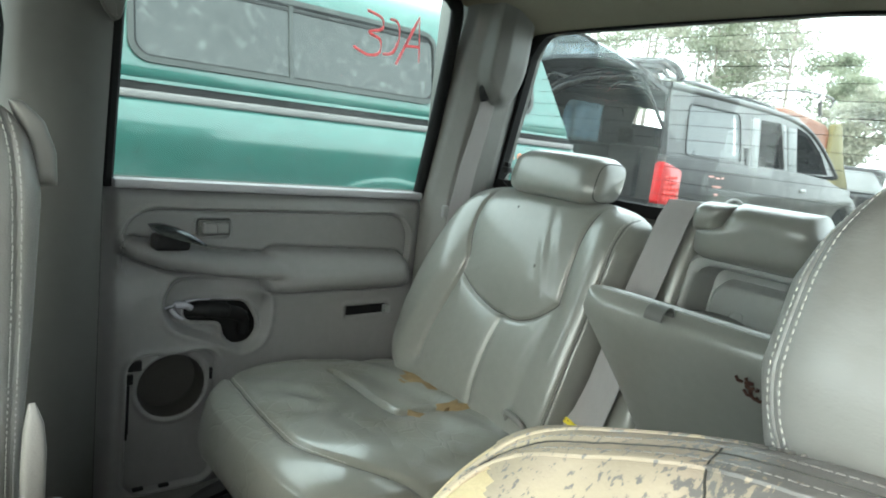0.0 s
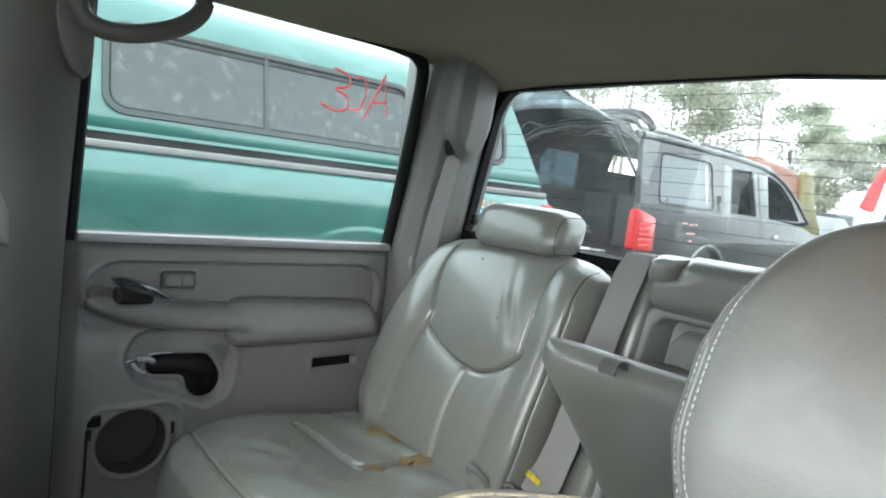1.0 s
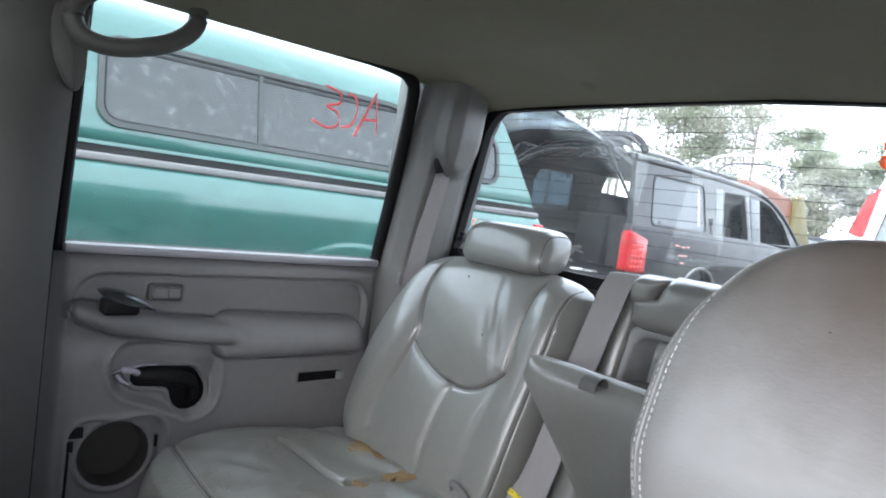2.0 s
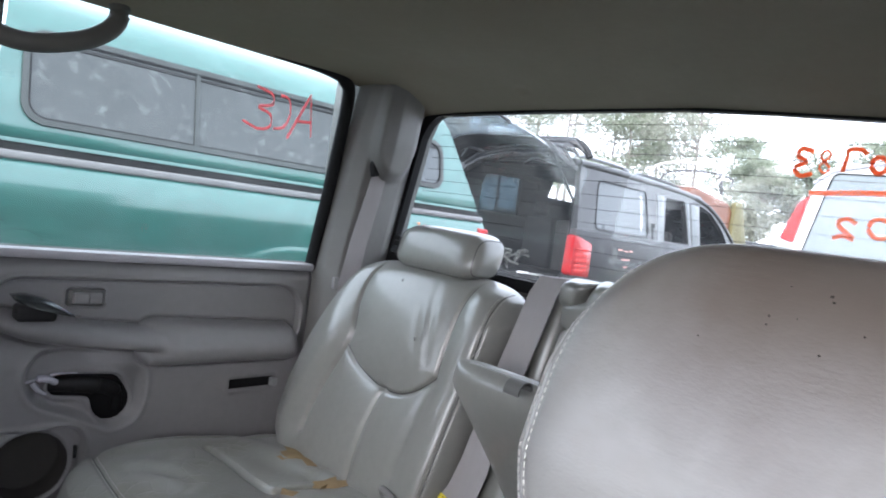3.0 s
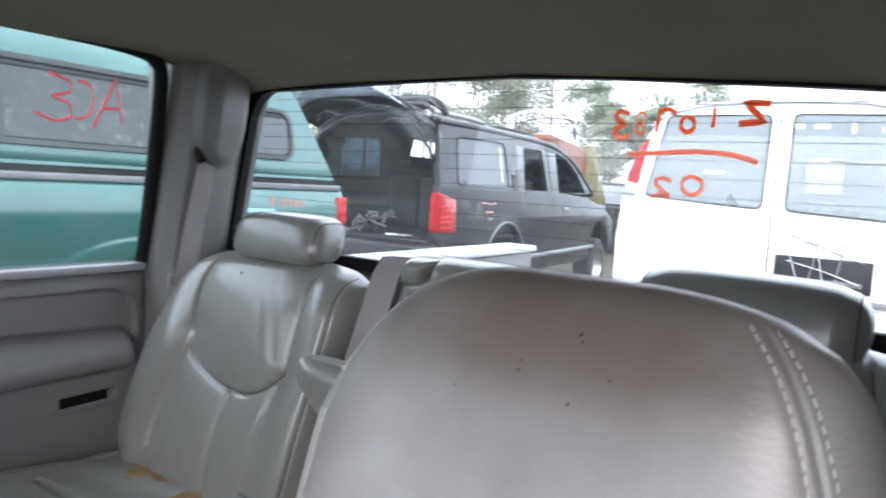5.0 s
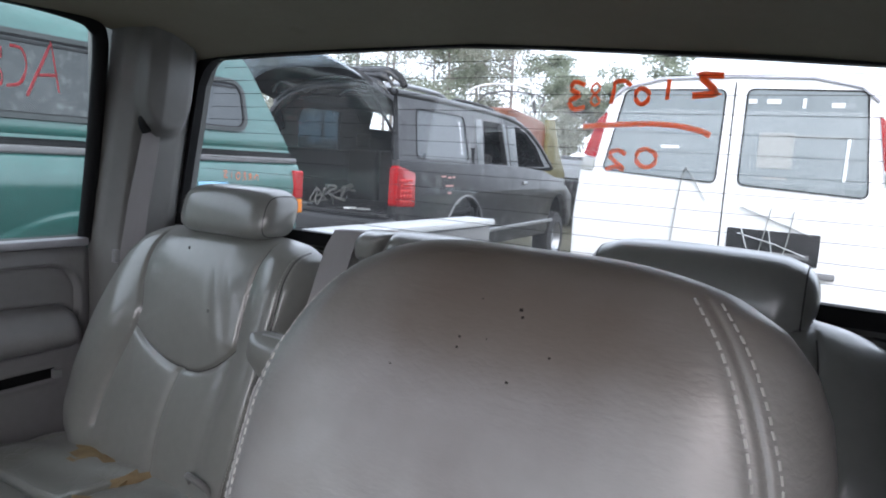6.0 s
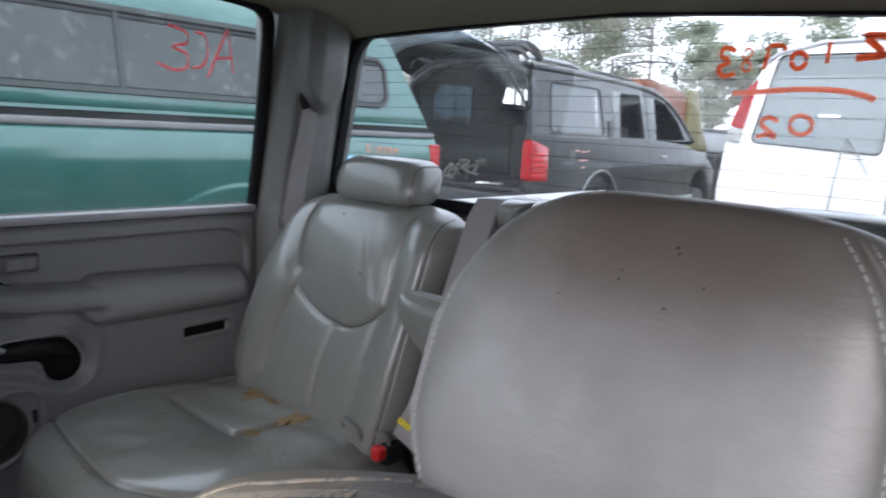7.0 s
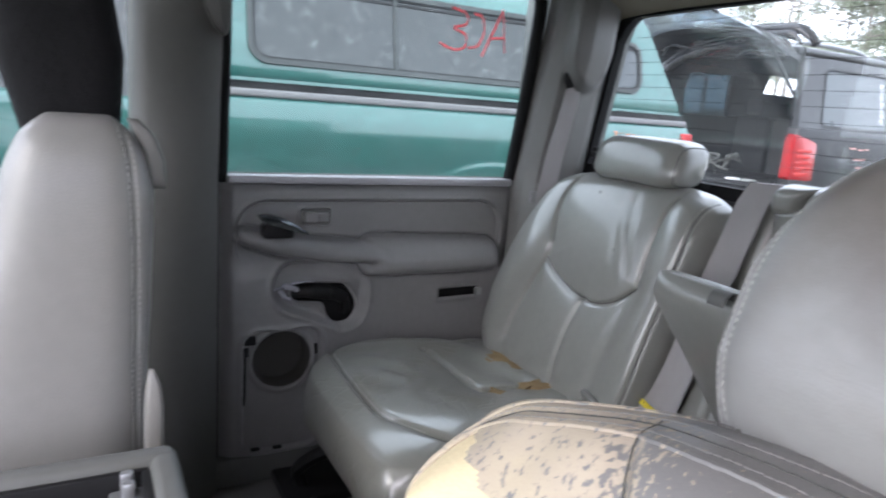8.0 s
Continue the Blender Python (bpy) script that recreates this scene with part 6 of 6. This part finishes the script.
part("front_wall", sbox((5.30, 5.42, 0.05, 1.95, 0.70, 1.20), bevel=0.04), SUV_PAINT, suv)
for w_ in (0.30, 1.68):
    part("roof_rail", tube([SM @ Vector(p) for p in bez((0.10, w_, 2.10), (0.25, w_, 2.155), (1.05, w_, 2.165), (1.30, w_, 2.11))], 0.022, 8), STEEL, suv, "silver roof rail")
    part("roof_rail", tube([SM @ Vector(p) for p in bez((1.40, w_, 2.10), (1.55, w_, 2.15), (2.4, w_, 2.15), (2.65, w_, 2.10))], 0.020, 8), BLACK, suv, "black roof rail")
part("cargo_floor", sbox((-0.05, 3.6, 0.08, 1.92, 0.98, 1.03), bevel=0.01), DARK_IN, suv)
part("side_trim", sbox((0.05, 1.7, 0.10, 0.16, 1.03, 1.50), bevel=0.015), GREY_IN, suv)
part("side_trim", sbox((0.05, 1.60, 1.84, 1.90, 1.03, 1.56), bevel=0.015), DARK_IN, suv)
part("side_trim", sbox((1.60, 3.0, 1.84, 1.90, 1.03, 1.83), bevel=0.015), DARK_IN, suv)
part("side_trim", sbox((1.10, 1.66, 1.82, 1.88, 1.56, 2.03), bevel=0.015), DARK_IN, suv)
part("side_trim", sbox((0.05, 0.40, 1.82, 1.88, 1.56, 2.03), bevel=0.015), GREY_IN, suv)
# Windscreen and far trim added opaque so the cabin reads dark.
part("windscreen", ([SM @ Vector(p) for p in ((4.32, 0.04, 1.46), (4.32, 1.96, 1.46), (3.37, 1.84, 1.965), (3.37, 0.12, 1.965), (4.33, 0.04, 1.462), (4.33, 1.96, 1.462), (3.38, 1.84, 1.967), (3.38, 0.12, 1.967))], [(0, 1, 2, 3), (7, 6, 5, 4), (0, 4, 5, 1), (1, 5, 6, 2), (2, 6, 7, 3), (3, 7, 4, 0)]), TOPPER_GLASS, suv, "opaque dark windscreen that keeps the cabin dark", smooth=False)
part("far_door_trim", sbox((3.0, 3.9, 1.84, 1.90, 1.03, 1.75), bevel=0.03), DARK_IN, suv)
part("head_cloth", sbox((0.05, 3.0, 0.16, 1.82, 2.015, 2.036), bevel=0.005), DARK_IN, suv)
for k, w_ in enumerate((0.22, 0.80, 1.38)):
    part("rear_seat_back", sbox((1.30, 1.42, w_, w_ + 0.52, 1.0, 1.58), (1.32, 1.40, w_ + 0.14, w_ + 0.38, 1.60, 1.76), bevel=0.035), GREY_IN if k == 1 else DARK_IN, suv)
for w_ in (0.30, 1.15):
    part("front_seat_back", sbox((2.5, 2.64, w_, w_ + 0.5, 1.0, 1.62), (2.53, 2.61, w_ + 0.13, w_ + 0.37, 1.64, 1.84), bevel=0.04), DARK_IN, suv)
part("dash", sbox((3.5, 3.9, 0.1, 1.9, 1.0, 1.45), bevel=0.05), DARK_IN, suv)
part("rear_bumper", sbox((-0.16, 0.10, -0.02, 2.02, 0.66, 1.00), bevel=0.05), SUV_PAINT, suv)
part("bumper_step", sbox((-0.13, 0.02, 0.18, 1.82, 1.0, 1.012), bevel=0.004), BLACK, suv, "black ribbed bumper step")
lamp = part("tail_lamp", prism(rounded([(-0.045, 1.10), (0.30, 1.085), (0.285, 1.385), (0.10, 1.425), (-0.04, 1.448)], 0.03), SO + WU * 0.068, HS, (0, 0, 1), 0.085, 0.012), LAMP_RED, suv, "red tail lamp")
for i in range(4):
    for j in range(5):
        part("lens_dot", sbox((0.02 + 0.055 * i, 0.050 + 0.055 * i, -0.031, -0.022, 1.13 + 0.045 * j, 1.155 + 0.045 * j), bevel=0.004, seg=1), LAMP_CELL, lamp)
part("tail_lamp", sbox((-0.035, 0.06, 1.87, 2.025, 1.085, 1.455), bevel=0.03), LAMP_RED, suv, "red tail lamp")
def gate_shell(s0, s1, w0, w1, thick):
    """A piece of the raised gate: a shell that rises to its free end and rounds off at both sides."""
    q, w = np.meshgrid(np.linspace(s0, s1, 24), np.linspace(w0, w1, 30), indexing="ij")
    far = np.clip(-q / 1.0, 0, 1)
    w = 0.95 + (w - 0.95) * (1 - 0.10 * far ** 3)
    z = 2.13 + 0.26 * far - 0.09 * far ** 3 - 0.16 * np.abs((w - 0.95) / 0.86) ** 4
    vs = [SM @ Vector(p) for d in (0, thick) for p in np.stack([q, w, z + d], -1).reshape(-1, 3)]
    m = 24 * 30
    rim_ = [i * 30 for i in range(24)] + [23 * 30 + j for j in range(1, 30)] + [i * 30 + 29 for i in range(22, -1, -1)] + list(range(28, 0, -1))
    fs_ = [(i * 30 + j, i * 30 + j + 1, (i + 1) * 30 + j + 1, (i + 1) * 30 + j) for i in range(23) for j in range(29)]
    fs_ += [tuple(m + k for k in f[::-1]) for f in fs_] + [(rim_[k], rim_[(k + 1) % len(rim_)], m + rim_[(k + 1) % len(rim_)], m + rim_[k]) for k in range(len(rim_))]
    return vs, fs_


gate = part("tailgate", gate_shell(0.0, -0.34, 0.10, 1.80, 0.035), SUV_PAINT, suv, "raised black tailgate")
# crumpled black liner round the top of the opening
rng_ = random.Random(21)
ARCH = [(-0.04, 2.08), (0.05, 2.17), (0.22, 2.215), (0.67, 2.215), (1.14, 2.175), (1.38, 2.11), (1.60, 2.02), (1.68, 1.88), (1.62, 1.70)]
path_ = bez(*[(-0.06, w, z) for w, z in ARCH], n=8)
lin = [tube([SM @ Vector((x - 0.05 * q, w + (0.9 - w) * 0.035 * q, z - 0.045 * q + 0.018 * noise.noise((w * 5, z * 5, q * 3.1)))) for x, w, z in path_[5:]], [(0.036 + 0.012 * noise.noise((k * 0.2, q * 2.0, 0.5))) * min(1, 0.25 + 0.09 * k) for k in range(len(path_) - 5)], 10) for q in range(4)]
part("gate_liner", join(*lin), GATE_PLASTIC, gate, "crumpled glossy black plastic liner")
for k in range(9):
    w0, w1 = rng_.uniform(0.15, 1.3), rng_.uniform(0.15, 0.45)
    z0 = 2.03 + rng_.uniform(-0.10, 0.08)
    part("torn_strip", tube([SM @ Vector(p) for p in bez((-0.14, w0, z0), (-0.20, w0 + w1 * 0.5, z0 + rng_.uniform(-0.05, 0.07)), (-0.13, w0 + w1, z0 + rng_.uniform(-0.06, 0.06)), n=6)], rng_.uniform(0.007, 0.016), 7, 0.5), GATE_PLASTIC if k % 3 else SUV_PALE, gate, "loose plastic strip")
part("gate_edge", gate_shell(-0.96, -1.0, 0.12, 1.78, 0.02), BLACK, gate, "black glass edge")
part("gate_glass", gate_shell(-0.34, -0.97, 0.12, 1.78, 0.008), GLASS_FAR, gate, "dusty tailgate glass")
part("gate_rim", tube([SM @ Vector(p) for p in bez(*[(-0.02, w, z + 0.02) for w, z in ARCH], n=8)], 0.030, 10), BLACK, gate, "dark rounded gate rim")
part("weather_strip", tube([SM @ Vector(p) for p in bez((-0.03, 0.075, 2.02), (-0.035, 0.07, 1.6), (-0.035, 0.075, 1.25), (-0.035, 0.11, 1.10), (-0.035, 0.25, 1.045), (-0.035, 0.9, 1.03), (-0.035, 1.8, 1.03))], 0.006, 8), RUBBER, suv, "black edge strip round the opening")
for w_ in (0.12, 1.88):
    part("gas_strut", tube([SM @ Vector((0.04, w_, 1.72)), SM @ Vector((-0.42, w_, 2.09))], 0.014, 8), BLACK, gate)
random.seed(12)
tangle = []
for k in range(9):
    c = Vector((0.12 + random.uniform(-0.05, 0.16), 1.10 + random.uniform(-0.16, 0.14), 1.04))
    q = [c + Vector((random.uniform(-0.1, 0.1), random.uniform(-0.13, 0.13), random.uniform(0.0, 0.20))) for _ in range(4)]
    tangle.append(tube([SM @ Vector(p) for p in bez(*[tuple(v) for v in q], n=6)], random.uniform(0.006, 0.013), 6))
solo("wire_bundle", join(*tangle), PLASTIC_DARK, "tangled grey wiring lying in the SUV's cargo bay", "wiring")
for k, (s0, w0, a) in enumerate(((0.0, 0.62, 0.10), (0.02, 0.44, 0.12), (0.05, 1.30, 0.16))):
    solo("scrap_piece", sbox((s0, s0 + 0.10, w0, w0 + a, 1.03, 1.052), bevel=0.008), (WHITE_PAINT, PLASTIC_TRAY, SUV_PALE)[k], "loose pale scrap lying in the SUV's cargo bay", "scrap", "cargo scrap")
for s_, w_ in ((1.42, 0.16), (4.75, 0.16), (1.42, 1.84), (4.75, 1.84)):
    wheel("wheel", suv, SM @ Vector((s_, w_, GZ + 0.38)), WS, 0.39, 0.26)
part("side_moulding", sbox((2.05, 4.45, -0.03, 0.0, 0.745, 0.79), bevel=0.008), STEEL, suv, "bright side moulding")
part("door_handle", sbox((3.10, 3.24, -0.04, -0.012, 1.275, 1.32), bevel=0.01), STEEL, suv)
for a0, a1, z0 in ((0.80, 0.90, 1.355), (0.94, 1.02, 1.345), (1.05, 1.11, 1.35), (0.90, 1.08, 1.265), (0.96, 1.04, 1.195)):
    part("marker_bar", sbox((a0, a1, -0.016, -0.011, z0, z0 + 0.014), bevel=0.001), MARKER_P, suv, smooth=False)

# white van seen from its rear
van = thing("van", (7.0, 0.14, GZ), "white cargo van with two rear windows and marker scrawls", "van", "yard vehicles")
half = [(1.0, 0.45), (1.01, 1.2), (0.985, 1.50), (0.83, 1.93), (0.79, 2.02), (0.70, 2.09), (0.45, 2.145), (0.0, 2.16)]
outline = [(0.14 + y, z) for y, z in half] + [(0.14 - y, z) for y, z in half[-2::-1]]
part("body", prism(outline, (4.65, 0, 0), (0, 1, 0), (0, 0, 1), 4.8, 0.03, 3), WHITE_PAINT, van)
RB = {"w1": ([(0.955, 1.518), (0.190, 1.472), (0.178, 2.078), (0.832, 2.078)], "w1"), "w2": ([(0.062, 1.472), (-0.668, 1.436), (-0.60, 2.068), (0.060, 2.082)], "w2")}


for poly, _ in RB.values():
    c = sum((Vector(p) for p in poly), Vector((0, 0))) / 4
    inner = [tuple(Vector(p) + (c - Vector(p)).normalized() * 0.014) for p in poly]
    wf_ = part("rear_window", ring(rounded(poly, 0.05), rounded(inner, 0.04), (4.640, 0, 0), (0, 1, 0), (0, 0, 1), 0.016), RUBBER, van, "rear door window", smooth=False)
    part("pane", prism(rounded(inner, 0.04), (4.644, 0, 0), (0, 1, 0), (0, 0, 1), 0.004), VAN_GLASS, wf_, smooth=False)
part("door_gap", boxes((4.645, 4.652, 0.126, 0.134, 0.6, 2.12), bevel=0), BLACK, van, smooth=False)
for s in (1, -1):
    y0 = 0.14 + 0.85 * s
    lm = part("tail_lamp", prism(rounded([(0.14 + 0.805 * s, 1.93), (0.14 + 0.875 * s, 1.86), (0.14 + 0.955 * s, 1.62), (0.14 + 0.865 * s, 1.60)], 0.02), (4.632, 0, 0), (0, 1, 0), (0, 0, 1), 0.03, 0.004), LAMP_RED, van, "red tail lamp")
    part("clear_lens", prism(rounded([(0.14 + 0.865 * s, 1.595), (0.14 + 0.955 * s, 1.615), (0.14 + 0.975 * s, 1.52), (0.14 + 0.88 * s, 1.51)], 0.015), (4.634, 0, 0), (0, 1, 0), (0, 0, 1), 0.03, 0.004), PLASTIC_TRAY, lm, "clear lens")
part("gutter", tube([(4.648, 0.14 + y, z + 0.004) for y, z in ((0.80, 2.0), (0.70, 2.085), (0.45, 2.14), (0, 2.155), (-0.45, 2.14), (-0.70, 2.085), (-0.80, 2.0))], 0.012, 8), PLASTIC_TORN, van, "pale grey roof gutter")
part("plate_recess", boxes((4.636, 4.652, -0.45, 0.085, 1.0, 1.20), bevel=0.02), BLACK, van, "dark plate recess")
part("plate_bar", boxes((4.628, 4.638, -0.40, -0.05, 1.04, 1.07), bevel=0.003), GREEN_TRIM, van)
part("handle", boxes((4.625, 4.655, -0.55, -0.40, 0.93, 0.97), bevel=0.01), GREEN_TRIM, van)
part("bumper", boxes((4.50, 4.70, -0.88, 1.16, 0.45, 0.62), bevel=0.03), STEEL, van)
for pts in (((0.44, 1.02), (0.42, 1.30), (0.40, 1.52), (0.38, 1.57), (0.33, 1.50), (0.24, 1.36)), ((-0.10, 0.98), (-0.13, 1.15), (-0.16, 1.34)), ((-0.24, 0.98), (-0.27, 1.14), (-0.29, 1.33)), ((0.02, 1.34), (-0.2, 1.26), (-0.40, 1.19))):
    part("scrawl_line", tube([(4.634, *p) for p in pts], 0.010, 6, 0.3), PLASTIC_TRAY, van, "pale grey marker scrawl")
for pts in (((0.02, 1.17), (-0.2, 1.12), (-0.38, 1.06)), ((0.0, 1.20), (-0.06, 1.03)), ((-0.16, 1.20), (-0.2, 1.02))):
    part("scrawl_line", tube([(4.626, *p) for p in pts], 0.010, 6, 0.3), MARKER_W, van, "white marker scrawl")
for y, z, w_, h_ in ((0.02, 2.0, 0.05, 0.03), (-0.10, 2.0, 0.08, 0.03), (-0.27, 1.99, 0.02, 0.06), (-0.45, 1.98, 0.07, 0.03), (0.50, 1.70, 0.12, 0.02)):
    part("marker_bar", boxes((4.638, 4.643, y - w_ / 2, y + w_ / 2, z - h_ / 2, z + h_ / 2), bevel=0.002), MARKER_W, van, smooth=False)
for y, z, w_, h_ in ((-0.14, 1.70, 0.20, 0.22), (-0.53, 1.66, 0.018, 0.26), (-0.36, 1.79, 0.4, 0.012), (-0.15, 1.53, 0.14, 0.016)):
    part("frame_bar", boxes((4.639, 4.6435, y - w_ / 2, y + w_ / 2, z - h_ / 2, z + h_ / 2), bevel=0.004), MARKER_W if w_ < 0.1 else PLASTIC_TRAY, van, "pale rack behind the glass", smooth=False)
for y in (-0.55, 0.85):
    wheel("wheel", van, (5.6, y if y > 0 else y, GZ + 0.36), (0, 1, 0), 0.36, 0.24)


def yard_car(x, y, turn, paint, glass, label, scale=1.0, h=1.45):
    """A plain far car: lower body, cabin with windows, and wheels."""
    m = Matrix.Translation((x, y, GZ)) @ Matrix.Rotation(radians(turn), 4, "Z") @ Matrix.Scale(scale, 4)
    ob = thing("car", (x, y, GZ), label, "car", "far yard cars")
    low = [(-2.2, 0.35), (2.2, 0.35), (2.25, 0.6), (2.1, 0.85), (1.1, 0.95), (-1.9, 0.98), (-2.2, 0.9)]
    cab_ = [(-1.8, 0.96), (1.15, 0.93), (0.45, h - 0.02), (-0.2, h), (-1.3, h - 0.03)]
    for nm, poly, w_, mm in (("body", low, 1.7, paint), ("cabin", cab_, 1.45, paint)):
        bm = prism(poly, (0, w_ / 2, 0), (1, 0, 0), (0, 0, 1), w_, 0.07, 3)
        bmesh.ops.transform(bm, matrix=m, verts=bm.verts)
        part(nm, bm, mm, ob)
    for s in (1, -1):
        for poly in ([(-1.5, 1.0), (-0.35, 1.0), (-0.35, h - 0.08), (-1.2, h - 0.1)], [(-0.25, 1.0), (0.85, 1.0), (0.38, h - 0.1), (-0.25, h - 0.08)]):
            bm = prism(poly, (0, 0.735 if s > 0 else -0.725, 0), (1, 0, 0), (0, 0, 1), 0.01)
            bmesh.ops.transform(bm, matrix=m, verts=bm.verts)
            part("side_window", bm, glass, ob, smooth=False)
    for wx in (-1.35, 1.35):
        for wy in (-0.8, 0.8):
            wheel("wheel", ob, m @ Vector((wx, wy, 0.32)), m.to_3x3() @ Vector((0, 1, 0)), 0.32, 0.2)
    return ob


yard_car(18.6, 5.6, 100, WHITE_PAINT, CAR_GLASS, "white car parked far off in the yard", 1.3)
yard_car(16.6, 6.1, 75, SUV_PAINT, CAR_GLASS, "dark car parked far off in the yard", 1.2)
yard_car(24.0, 7.0, 80, SILVER, CAR_GLASS, "silver car parked far off in the yard", 1.2)

# orange wagon with a raised bright hatch frame behind the SUV
ow = thing("wagon", (12.6, 6.6, GZ), "faded orange and yellow wagon with its hatch raised", "wagon", "yard vehicles")
OM = Matrix.Translation((12.6, 5.9, GZ)) @ Matrix.Rotation(radians(8), 4, "Z")
def obm(bm):
    bmesh.ops.transform(bm, matrix=OM, verts=bm.verts)
    return bm
part("body", obm(prism([(-2.0, 0.5), (2.2, 0.5), (2.25, 1.15), (1.6, 1.5), (0.9, 2.15), (0.4, 2.36), (-1.7, 2.44), (-2.0, 2.38), (-2.15, 1.5)], (0, 0.9, 0), (1, 0, 0), (0, 0, 1), 1.8, 0.08, 3)), ORANGE, ow)
part("front_wing", obm(prism([(0.55, 1.0), (2.35, 0.9), (2.4, 1.3), (1.75, 1.72), (1.05, 2.45), (0.6, 2.40)], (0, -0.86, 0), (1, 0, 0), (0, 0, 1), 0.12, 0.04)), OLIVE, ow, "faded yellow wing")
HATCH = [(5.42, 2.40), (5.44, 2.62), (5.36, 2.78), (5.18, 2.855), (4.84, 2.885), (4.45, 2.85), (4.20, 2.79), (4.13, 2.73), (4.17, 2.62), (4.26, 2.50)]
hl_ = [Vector((10.5 + 0.10 * (z - 2.4), y, z)) for y, z in bez(*HATCH, n=6)]
part("hatch_frame", tube(hl_, 0.030, 8, 0.7), WHITE_PAINT, ow, "bright raised hatch frame")
part("hatch_frame", tube([p + Vector((0.35, -0.01, -0.085)) for p in hl_[8:-6]], 0.022, 8, 0.7), GREEN_TRIM, ow, "dull inner edge of the hatch")
part("hatch_hinge", tube([Vector((10.5, 4.17, 2.70)), Vector((10.75, 4.22, 2.42))], 0.03, 8), GREEN_TRIM, ow, "grey hatch strut")
for wx in (-1.5, 1.5):
    wheel("wheel", ow, OM @ Vector((wx, -0.75, 0.35)), OM.to_3x3() @ Vector((0, 1, 0)), 0.35, 0.22)


# trees
def pine(x, y, h, seed, spread=1.0, low=0.35, leaf=LEAF, n=900):
    rng = random.Random(seed)
    ob = thing("tree", (x, y, GZ), "tall thin pine with an open, uneven crown" if leaf is LEAF else "broadleaf tree with a loose crown, its colour hazed", "tree", "trees behind the yard")
    bend = rng.uniform(-0.4, 0.4), rng.uniform(-0.4, 0.4)

    def axis(t):
        return Vector((x + bend[0] * t * t, y + bend[1] * t * t, GZ + h * t))
    data = [tube([axis(k / 12) for k in range(13)], [0.12 * (1 - k / 13) * h / 11 + 0.02 for k in range(13)], 7)]
    tips = []
    for k in range(22):
        t = low + (0.99 - low) * rng.random()
        a = rng.uniform(0, math.tau)
        ln = spread * (0.5 + 1.9 * (1 - abs(t - 0.62) * 1.6)) * rng.uniform(0.5, 1.0) * h / 11
        p0 = axis(t)
        p1 = p0 + Vector((math.cos(a) * ln * 0.55, math.sin(a) * ln * 0.55, ln * 0.12))
        p2 = p0 + Vector((math.cos(a) * ln, math.sin(a) * ln, ln * rng.uniform(0.1, 0.45)))
        data.append(tube([p0, p1, p2], [0.045, 0.028, 0.012], 5))
        tips += [p1, p2, p1.lerp(p2, 0.5), p2]
    tips.append(axis(1.0))
    part("trunk", join(*data), BARK, ob)
    vs, fs_ = [], []
    wide = (0.34 if leaf is LEAF else 0.48) * h / 10
    clumps = [p + Vector((rng.gauss(0, 0.3), rng.gauss(0, 0.3), rng.gauss(0.1, 0.2))) for p in tips]
    heavy = [rng.uniform(0.3, 1.0) ** 2 for _ in clumps]
    picks = rng.choices(clumps, heavy, k=n)
    for c0 in picks:
        c = c0 + Vector((rng.gauss(0, wide), rng.gauss(0, wide), rng.gauss(0.05, wide * 0.5)))
        d = Vector((rng.gauss(0, 1), rng.gauss(0, 1), rng.gauss(0, 0.8))).normalized()
        e = d.cross(Vector((rng.gauss(0, 1), rng.gauss(0, 1), rng.gauss(0, 1)))).normalized()
        s_ = rng.uniform(0.05, 0.14)
        o = len(vs)
        vs += [c - d * s_, c + e * s_ * 0.5, c + d * s_, c - e * s_ * 0.5]
        fs_.append((o, o + 1, o + 2, o + 3))
    part("crown", (vs, fs_), leaf, ob, smooth=False, kind="stuff")


trng = random.Random(31)
for k in range(20):
    azm = radians(12 + 44 * (k + trng.uniform(0.05, 0.95)) / 20)
    dist = trng.uniform(34, 56)
    hh = (trng.uniform(8.5, 12.5) if 24 < math.degrees(azm) < 44 else trng.uniform(6.0, 9.0)) * dist / 42
    pine(dist * math.cos(azm), dist * math.sin(azm) - 0.6, hh, 100 + k, trng.uniform(0.8, 1.25) * (1 if k % 3 else 1.3), trng.uniform(0.3, 0.5), LEAF if k % 3 else LEAF_BROAD, 5000 if k % 3 else 7500)
vs, fs_ = [], []
brng = random.Random(77)
for k in range(16000):
    azm = radians(brng.uniform(-25, 75))
    d_ = brng.uniform(46, 60)
    top_ = 2.4 + 1.4 * noise.noise((azm * 9, 0, 3)) + 0.9 * noise.noise((azm * 31, 5, 3))
    c = Vector((d_ * math.cos(azm), d_ * math.sin(azm), GZ + abs(brng.random() ** 0.8) * top_))
    d = Vector((brng.gauss(0, 1), brng.gauss(0, 1), brng.gauss(0, 1))).normalized()
    e = d.cross(Vector((brng.gauss(0, 1), brng.gauss(0, 1), brng.gauss(0, 1)))).normalized()
    s_ = brng.uniform(0.15, 0.4)
    o = len(vs)
    vs += [c - d * s_, c + e * s_ * 0.5, c + d * s_, c - e * s_ * 0.5]
    fs_.append((o, o + 1, o + 2, o + 3))
solo("far_brush", (vs, fs_), BRUSH, "grey-green brush along the far edge of the yard", "brush", kind="stuff", smooth=False)
